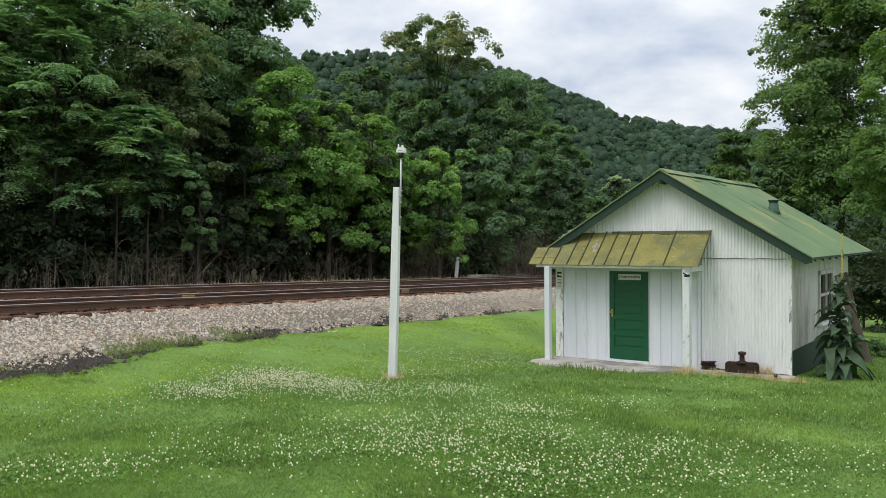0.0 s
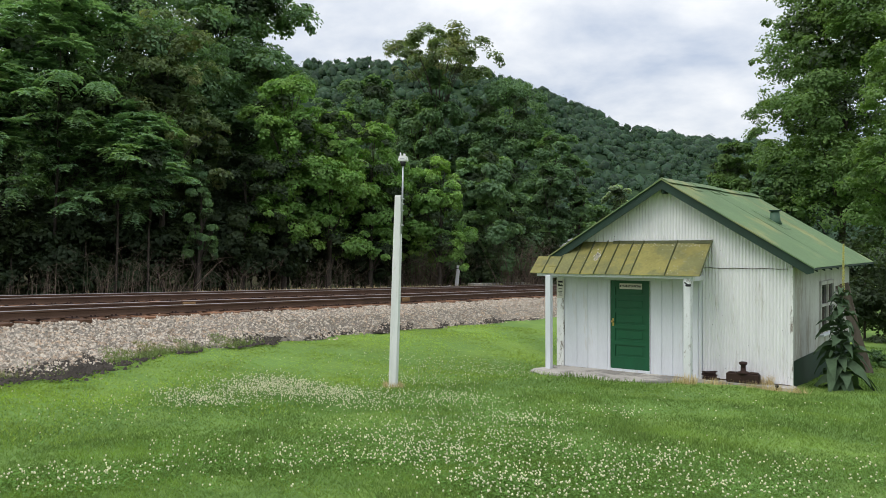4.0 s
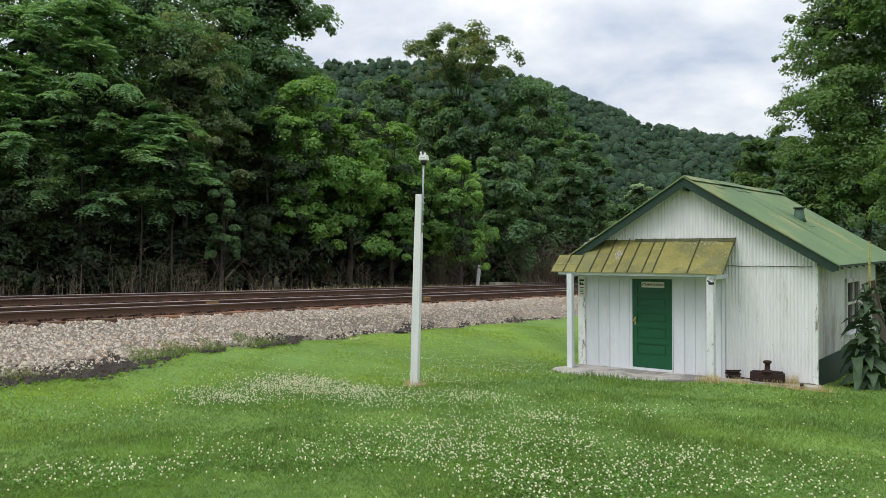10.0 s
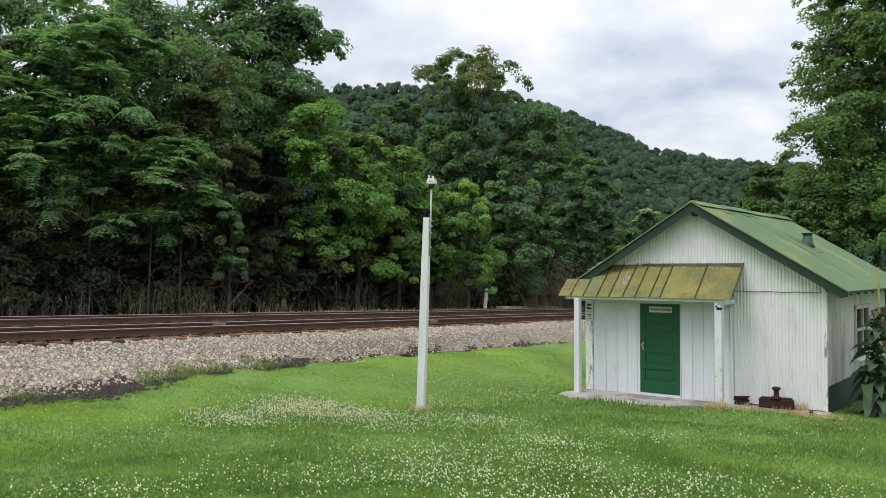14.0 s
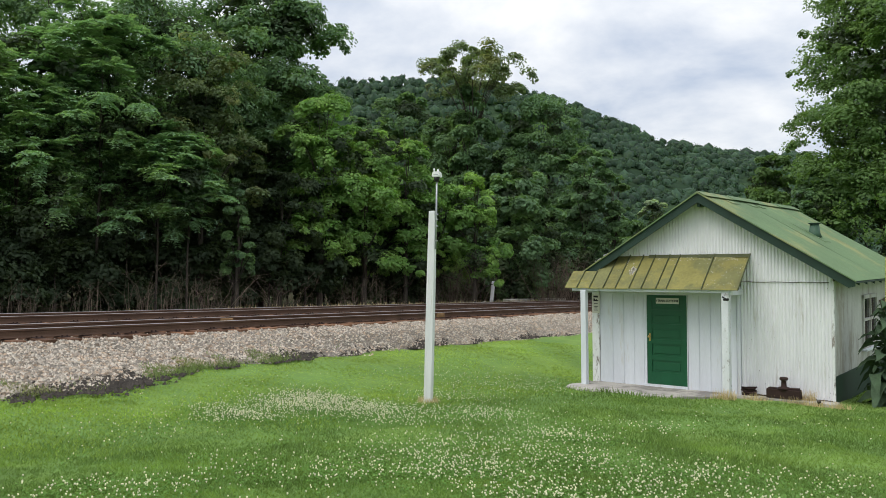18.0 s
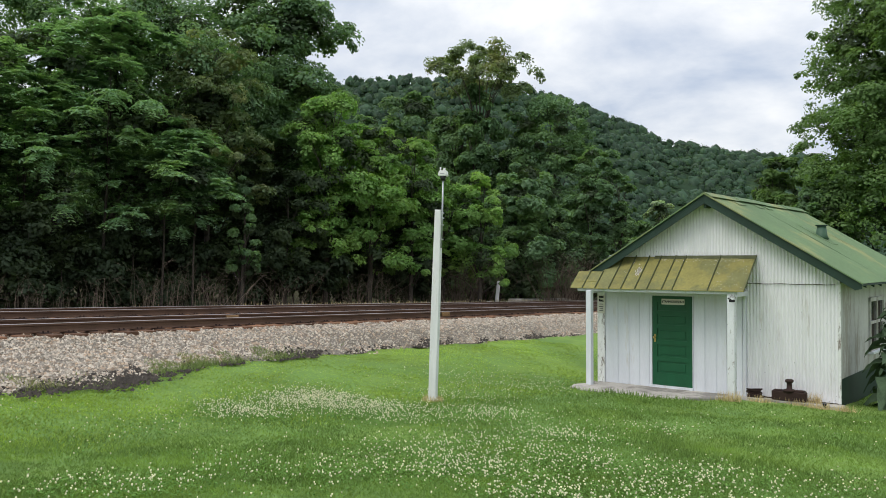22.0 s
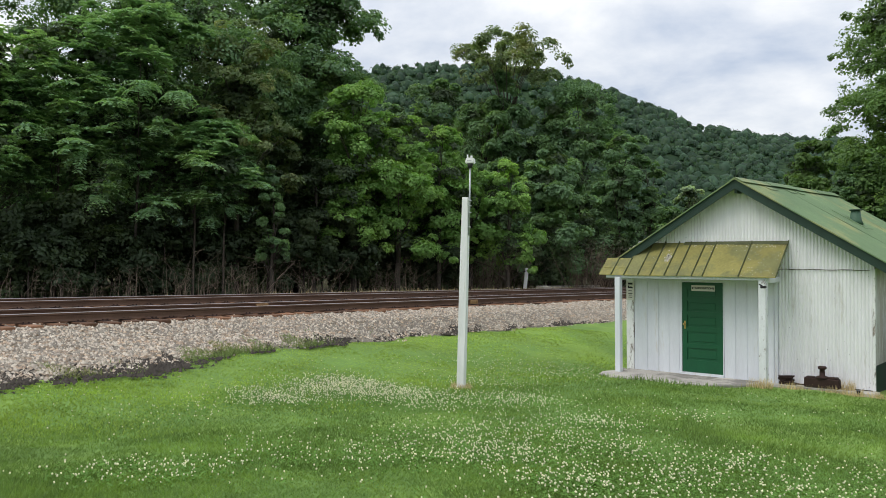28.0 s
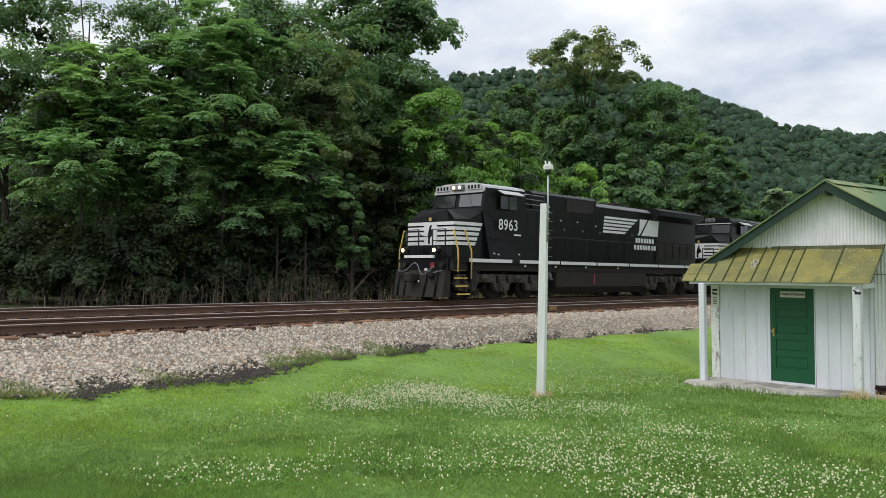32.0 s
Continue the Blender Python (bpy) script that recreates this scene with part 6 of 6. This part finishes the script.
            part("number_bar", new_box(xx - 0.045, xx + 0.045, 2.768, 2.78, 4.26, 4.40), M_LOCO, L)
    for s in (-1, 1):
        # side windows with a visor, cab numbers
        side = s * 1.5
        part("cab_window", new_box(side - 0.01, side + 0.012, 3.55, 4.55, 3.5, 4.1, bevel=0.006), M_DARKGLASS, L)
        part("window_trim", new_box(side - 0.01, side + 0.02, 4.02, 4.08, 3.5, 4.1), M_LOCO, L)
        bm = bmesh.new()
        m = Matrix.Translation((side, 0, 4.2)) @ Matrix.Rotation(s * radians(28), 4, "Y")
        box(bm, 0.0 if s > 0 else -0.34, 0.34 if s > 0 else 0.0, 3.4, 4.7, -0.01, 0.01, m=m)
        part("window_visor", bm, M_CABWHITE, L, "pale sun visor over the cab window")
        t = words(number, 0.58, pose(s * 1.506, 4.04, 2.88, 90, 0, 90 * s), M_LOCOWHITE, L, "road_number", spacing=1.08, bold=0.012)
        part("small_bar", new_box(side - 0.005, side + 0.008, 4.4, 4.85, 2.5, 2.56), M_LOCOWHITE, L)
        for k in range(2):
            part("vent_line", new_box(side - 0.005, side + 0.012, 3.0, 4.5, 2.32 + k * 0.08, 2.35 + k * 0.08), M_LOCODUST, L)
        # stepwell, sloping ladder of steps and yellow rails
        part("step_well", new_box(min(side - s * 0.75, side - s * 0.5), max(side - s * 0.75, side - s * 0.5), 1.0, 1.9, 0.3, 1.45), M_LOCO, L)
        part("step_side", new_box(min(side - s * 0.7, side), max(side - s * 0.7, side), 1.82, 1.9, 0.22, 1.45), M_LOCO, L)
        for k in range(5):
            z, o = 0.24 + k * 0.29, side - s * 0.07 * k
            st = part("step", new_box(min(o - s * 0.3, o), max(o - s * 0.3, o), 1.12, 1.8, z, z + 0.03), M_LOCODUST, L)
            part("step_edge", new_box(min(o - s * 0.02, o + s * 0.012), max(o - s * 0.02, o + s * 0.012), 1.1, 1.8, z - 0.012, z + 0.04), M_YELLOW, st, "yellow painted step edge")
        for yy, lo, dy in ((1.12, 1.05, 0.0), (1.86, 0.82, -0.12)):
            bm = tube(bmesh.new(), [(side, yy, lo), (side + s * 0.01, yy, 1.4), (side, yy, 1.85), (side - s * 0.14, yy + dy * 0.6, 2.3), (side - s * 0.2, yy + dy, 2.56), (side - s * 0.26, yy + dy, 2.6)], 0.03, 6)
            part("handrail", bm, M_YELLOW, L)
        # ditch lights
        part("ditch_housing", tube(bmesh.new(), [(s * 0.8, 0.60, 1.84), (s * 0.8, 0.72, 1.84), (s * 0.8, 0.9, 1.84)], [0.15, 0.15, 0.1], 14), M_LOCO, L)
        part("ditch_bracket", new_box(s * 0.8 - 0.05, s * 0.8 + 0.05, 0.7, 0.9, 1.55, 1.75), M_LOCO, L)
        part("ditch_light", tube(bmesh.new(), [(s * 0.8, 0.57, 1.84), (s * 0.8, 0.61, 1.84)], 0.075, 14), M_DITCH if lit else M_CABGLASS, L, "lit round ditch light" if lit else "")
        # long walkway handrail
        bm = bmesh.new()
        pts = [(side - s * 0.03, 5.3 + k * 1.45, 2.55) for k in range(11)]
        tube(bm, pts, 0.018, 5)
        part("handrail", bm, M_LOCODUST, L)
        for p in pts:
            part("stanchion", tube(bmesh.new(), [(p[0], p[1], 1.5), p], 0.018, 5), M_LOCODUST, L)
    part("front_plate", new_box(-1.2, 1.2, 0.92, 1.0, 1.05, 1.55), M_LOCO, L)
    part("platform", new_box(-1.2, 1.2, 0.9, 1.35, 1.5, 1.56), M_LOCO, L)
    part("anticlimber", new_box(-0.75, 0.75, 0.62, 0.92, 1.56, 1.66), M_LOCOWHITE, L, "white painted front ledge")
    # plough pilot with ribs and lifting pockets
    bm = bmesh.new()
    vs = [bm.verts.new(p) for p in ((-1.25, 0.72, 1.1), (0, 0.5, 1.1), (1.25, 0.72, 1.1), (-1.25, 0.56, 0.14), (0, 0.26, 0.14), (1.25, 0.56, 0.14), (-1.25, 1.0, 0.14), (1.25, 1.0, 0.14), (-1.25, 1.0, 1.1), (1.25, 1.0, 1.1))]
    for q in ((0, 1, 4, 3), (1, 2, 5, 4), (0, 3, 6, 8), (2, 9, 7, 5), (3, 4, 5, 7, 6), (0, 8, 9, 2, 1), (8, 6, 7, 9)):
        bm.faces.new([vs[i] for i in q])
    bmesh.ops.recalc_face_normals(bm, faces=bm.faces)
    part("plough", bm, M_LOCODUST, L, "dusty black plough pilot")
    for s in (-1, 1):
        for xx, y0, y1 in ((0.95, 0.63, 0.46), (0.5, 0.56, 0.36)):
            part("plough_rib", tube(bmesh.new(), [(s * xx, y0, 1.12), (s * xx, y1, 0.16)], 0.035, 6), M_LOCO, L)
        part("lifting_pocket", new_box(s * 0.72 - 0.14, s * 0.72 + 0.14, 0.44, 0.6, 0.86, 1.06, bevel=0.02), M_BLACK, L)
        part("hose_gland", tube(bmesh.new(), [(s * 0.95, 0.8, 1.3), (s * 0.95, 0.9, 1.3)], 0.09, 10), M_LOCODUST, L)
    part("uncoupling_box", new_box(0.36, 0.56, 0.84, 0.93, 1.18, 1.4, bevel=0.02), M_REDHOSE, L, "dull red box on the front plate")
    bm = new_box(-0.16, 0.16, 0.1, 1.0, 0.72, 0.98, bevel=0.03)
    box(bm, -0.2, 0.2, 0.0, 0.28, 0.66, 1.02, bevel=0.05)
    part("coupler", bm, M_LOCODUST, L)
    hose = [(-1.1, 0.7, 1.2), (-0.95, 0.55, 1.08), (-0.7, 0.5, 1.04), (-0.45, 0.46, 1.12), (-0.2, 0.45, 1.3), (-0.02, 0.45, 1.38), (0.12, 0.45, 1.3), (0.22, 0.45, 1.08), (0.34, 0.45, 0.94), (0.5, 0.48, 0.98), (0.66, 0.55, 1.14), (0.8, 0.62, 1.24)]
    part("air_hose", tube(bmesh.new(), hose, 0.022, 6), M_LOCOGREY, L, "dusty pale air hose slung across the front")
    part("air_hose", tube(bmesh.new(), [(0.7, 0.7, 1.25), (0.62, 0.5, 1.05), (0.78, 0.48, 0.98), (1.0, 0.55, 1.06), (1.15, 0.68, 1.1)], 0.02, 6), M_LOCOGREY, L)
    part("hose_coupling", new_box(0.5, 0.6, 0.4, 0.5, 1.08, 1.18, bevel=0.02), M_LOCOWHITE, L)
    part("hose_coupling", new_box(0.2, 0.27, 0.36, 0.42, 0.66, 0.74, bevel=0.02), M_LOCOWHITE, L)
    part("cut_lever", tube(bmesh.new(), [(-1.2, 0.66, 1.0), (-0.4, 0.42, 0.92), (0.0, 0.35, 0.98)], 0.016, 5), M_LOCODUST, L)
    # long hood in its stages
    part("equipment_cabinet", new_box(-1.46, 1.46, 5.16, 6.6, 1.5, 3.62, bevel=0.03), M_LOCO, L)
    part("duct", new_box(-0.9, 0.9, 5.16, 6.32, 3.6, 4.0), M_LOCO, L)
    for s in (-1, 1):
        for z in (3.82, 4.02, 4.2):
            part("roof_rail", tube(bmesh.new(), [(s * 1.4, 5.2, z), (s * 1.4, 6.6, z - 0.02)], 0.022, 5), M_LOCOGREY, L)
        for yy in (5.6, 6.58):
            part("rail_post", tube(bmesh.new(), [(s * 1.4, yy, 3.6), (s * 1.4, yy, 4.22)], 0.03, 5), M_LOCO, L)
        for yy, z0, z1 in ((5.25, 1.62, 2.5), (5.92, 1.62, 2.5), (5.25, 2.56, 3.5), (5.92, 2.56, 3.5)):
            part("cabinet_door", new_box(s * 1.46 - 0.012, s * 1.46 + 0.014, yy, yy + 0.6, z0, z1, bevel=0.006), M_LOCO, L)
        for yy, z in ((6.45, 3.2), (6.45, 2.9), (6.5, 2.2), (6.4, 1.8)):
            part("placard", new_box(s * 1.465, s * 1.482, yy, yy + 0.07, z, z + 0.06), M_LOCOWHITE, L)
        # grab irons up the cab and cabinet edge
        for k in range(6):
            z = 1.75 + k * 0.36
            part("grab_iron", tube(bmesh.new(), [(s * 1.47, 6.62, z), (s * 1.53, 6.62, z), (s * 1.53, 6.95, z), (s * 1.2, 6.95, z)], 0.014, 5), M_LOCOGREY, L)
    bm = bmesh.new()
    prism(bm, [(-0.98, 1.5), (0.98, 1.5), (0.98, 4.36), (0.85, 4.48), (-0.85, 4.48), (-0.98, 4.36)], "y", 6.3, 11.2)
    part("hood", bm, M_LOCO, L)
    bm = bmesh.new()
    prism(bm, [(-0.98, 1.5), (0.98, 1.5), (0.98, 4.12), (0.80, 4.30), (-0.80, 4.30), (-0.98, 4.12)], "y", 11.2, 16.9)
    part("engine_hood", bm, M_LOCO, L)
    for s in (-1, 1):
        bm = bmesh.new()
        prism(bm, [(s * 0.985, 4.12), (s * 0.80, 4.305), (s * 0.79, 4.31), (s * 0.99, 4.14)], "y", 11.25, 16.85)
        part("hood_edge", bm, M_LOCOGREY, L, "thin pale grey roof edge")
        for k in range(7):
            y0 = 6.5 + k * 1.45
            part("hood_door", new_box(s * 0.98 - 0.01, s * 0.98 + 0.012, y0, y0 + 1.35, 1.62, 3.6 if k < 3 else 3.95, bevel=0.006), M_LOCO, L)
            part("door_latch", new_box(s * 0.98, s * 0.98 + 0.03, y0 + 0.62, y0 + 0.7, 2.9, 3.0), M_LOCOGREY, L)
        part("intake_screen", new_box(s * 0.98 - 0.01, s * 0.98 + 0.02, 8.8, 10.9, 3.75, 4.3), M_LOCODUST, L)
        # stripes and lettering shapes on the hood
        for k in range(5):
            z = 2.98 + k * 0.165
            a, b = 11.75 + k * 0.03, 13.7 + k * 0.28
            bm = bmesh.new()
            prism(bm, [(a, z), (b, z), (b + 0.2, z + 0.105), (a + 0.05, z + 0.105)], "x", s * 0.985 - 0.01, s * 0.985 + 0.012 if s > 0 else s * 0.985 - 0.012)
            part("hood_stripe", bm, M_LOCOWHITE, L)
        for pts in ([(14.95, 2.98), (15.15, 2.98), (15.95, 3.78), (15.2, 3.78), (15.15, 3.2)], [(15.35, 2.98), (17.0, 2.98), (17.12, 3.78), (16.1, 3.78)]):
            bm = bmesh.new()
            prism(bm, pts, "x", s * 0.985, s * 1.0)
            part("logo_shape", bm, M_LOCOWHITE, L, "plain white logo shape")
        for row, (z, n0, n1) in enumerate(((2.62, 14.75, 16.65), (2.28, 14.6, 16.85))):
            k = 7 if row == 0 else 8
            for j in range(k):
                a = n0 + (n1 - n0) * j / k
                part("lettering_bar", new_box(min(s * 0.985, s * 0.998), max(s * 0.985, s * 0.998), a + 0.03, a + (n1 - n0) / k - 0.05, z, z + 0.22), M_LOCOWHITE, L)
    # radiator wings
    bm = bmesh.new()
    prism(bm, [(-0.98, 1.5), (0.98, 1.5), (0.98, 3.8), (1.5, 4.02), (1.5, 4.26), (1.1, 4.42), (-1.1, 4.42), (-1.5, 4.26), (-1.5, 4.02), (-0.98, 3.8)], "y", 16.3, 21.3)
    part("radiator_section", bm, M_LOCO, L)
    for s in (-1, 1):
        for k in range(5):
            part("hood_grille", new_box(s * 0.98 - 0.01, s * 0.98 + 0.02, 17.1 + k * 0.8, 17.75 + k * 0.8, 1.9, 2.75), M_LOCODUST, L)
    for k in range(2):
        part("roof_fan", tube(bmesh.new(), [(0, 12.6 + k * 2.1, 4.28), (0, 12.6 + k * 2.1, 4.42)], 0.6, 20), M_LOCODUST, L)
    part("exhaust_stack", new_box(-0.3, 0.3, 14.0, 14.5, 4.28, 4.55, bevel=0.03), M_RUSTDARK, L)
    bm = bmesh.new()
    for k in range(3):
        tube(bm, [(-0.2 + k * 0.2, 11.6, 4.32), (-0.2 + k * 0.2, 11.2, 4.42)], [0.02, 0.05], 8)
    part("horn", bm, M_LOCODUST, L)
    part("rear_coupler", new_box(-0.16, 0.16, 21.3, 22.2, 0.72, 0.98, bevel=0.03), M_LOCODUST, L)
    # fuel tank
    bm = bmesh.new()
    prism(bm, [(-1.05, 0.2), (1.05, 0.2), (1.42, 0.5), (1.45, 1.12), (-1.45, 1.12), (-1.42, 0.5)], "y", 7.4, 15.0)
    part("fuel_tank", bm, M_LOCODUST, L, "long dusty black fuel tank")
    part("bell", tube(bmesh.new(), [(1.3, 7.1, 1.1), (1.3, 7.1, 1.0), (1.3, 7.1, 0.85), (1.3, 7.1, 0.78)], [0.04, 0.09, 0.12, 0.17], 12), M_LOCOGREY, L)
    for s in (-1, 1):
        part("air_tank", tube(bmesh.new(), [(s * 1.2, 8.2, 1.22), (s * 1.2, 8.3, 1.22), (s * 1.2, 13.4, 1.22), (s * 1.2, 13.5, 1.22)], [0.1, 0.19, 0.19, 0.1], 12), M_LOCODUST, L)
        part("sand_box", new_box(s * 1.3 - 0.12, s * 1.3 + 0.12, 2.0, 2.3, 0.5, 1.1, bevel=0.02), M_LOCODUST, L)
        for yy in (5.1, 6.2, 7.2, 9.5, 12.2):
            part("placard", new_box(s * 1.505 - 0.006, s * 1.505 + 0.006, yy, yy + 0.1, 1.3, 1.36), M_LOCOWHITE, L)
        for yy, z in ((3.15, 1.75), (3.4, 1.72), (4.7, 1.75), (8.3, 3.3), (9.6, 3.3), (11.1, 3.2)):
            x = 1.505 if yy < 5 else 0.995
            part("placard", new_box(s * x - 0.008, s * x + 0.008, yy, yy + 0.09, z, z + 0.055), M_LOCOWHITE, L)
        part("fuel_gauge", new_box(s * 1.44 - 0.02, s * 1.44 + 0.02, 10.3, 10.36, 0.6, 1.05), M_REDHOSE, L)
    # trucks: side frames, springs, wheelsets
    wheels = []
    for ty in (3.95, 17.9):
        for s in (-1, 1):
            bm = bmesh.new()
            prism(bm, [(ty - 2.75, 0.62), (ty - 2.55, 0.36), (ty - 1.6, 0.36), (ty - 1.45, 0.68), (ty - 0.55, 0.68), (ty - 0.4, 0.36), (ty + 0.4, 0.36), (ty + 0.55, 0.68), (ty + 1.45, 0.68), (ty + 1.6, 0.36), (ty + 2.55, 0.36), (ty + 2.75, 0.62), (ty + 2.6, 0.98), (ty - 2.6, 0.98)], "x", s * 1.2 - 0.09, s * 1.2 + 0.09)
            part("truck_frame", bm, M_TRUCK, L)
            for ax in (-2.07, 0, 2.07):
                bm = new_box(s * 1.3 - 0.09, s * 1.3 + 0.09, ty + ax - 0.2, ty + ax + 0.2, 0.32, 0.72, bevel=0.03)
                tube(bm, [(s * 1.28, ty + ax, 0.52), (s * 1.46, ty + ax, 0.52)], 0.12, 12)
                part("journal_box", bm, M_TRUCK, L)
                for o in (-0.3, 0.3):
                    bm = bmesh.new()
                    for q in range(5):
                        tube(bm, [(s * 1.3, ty + ax + o, 0.66 + q * 0.06), (s * 1.3, ty + ax + o, 0.695 + q * 0.06)], 0.085, 8)
                    part("spring", bm, M_LOCO, L)
                part("equaliser_bolt", tube(bmesh.new(), [(s * 1.27, ty + ax + 0.95, 0.55), (s * 1.34, ty + ax + 0.95, 0.55)], 0.05, 8), M_LOCO, L)
                part("brake_cylinder", tube(bmesh.new(), [(s * 1.32, ty + ax + 0.7, 0.86), (s * 1.32, ty + ax + 1.05, 0.86)], 0.11, 10), M_TRUCK, L)
        for ax in (-2.07, 0, 2.07):
            bm = bmesh.new()
            for s in (-1, 1):
                tube(bm, [(s * 0.70, 0, 0), (s * 0.72, 0, 0), (s * 0.74, 0, 0), (s * 0.86, 0, 0)], [0.56, 0.56, 0.525, 0.52], 28)
                for k in range(5):
                    t = k * 1.2566
                    tube(bm, [(s * 0.865, 0.28 * math.cos(t), 0.28 * math.sin(t)), (s * 0.875, 0.28 * math.cos(t), 0.28 * math.sin(t))], 0.07, 8)
            tube(bm, [(-0.8, 0, 0), (0.8, 0, 0)], 0.1, 10)
            w = part("wheelset", bm, M_LOCODUST, L)
            w.location = (0, ty + ax, 0.525)
            wheels.append(w)
    return L, wheels


loco, wheels = build_loco("8963")
loco_b, wheels_b = build_loco("9302", False)
SPEED, FRONT_END = 11.7, 3.98


def motions():
    def at_y(y):
        return pose(FAR_X + SLOPE * y, y, RAIL_Z, 0, 0, TURN_TRACK)
    times = [0, 8, 16, 24, 28, 29, 30, 31, 31.5, 32]
    for ob, lag in ((loco, 0.0), (loco_b, 22.6)):
        c = math.cos(math.atan(SLOPE))
        walk(ob, [(t, at_y(FRONT_END + (SPEED * (32 - t) + lag) * c)) for t in times])
    # the wheels turn while the train is in view
    spin = SPEED / 0.525
    rows = [0, 28] + [28 + k / 15 for k in range(1, 61)]
    for w in wheels + wheels_b:
        y = w.location.y
        walk(w, [(t, pose(0, y, 0.525, -math.degrees(spin * (32 - max(t, 28))), 0, 0)) for t in rows])


motions()
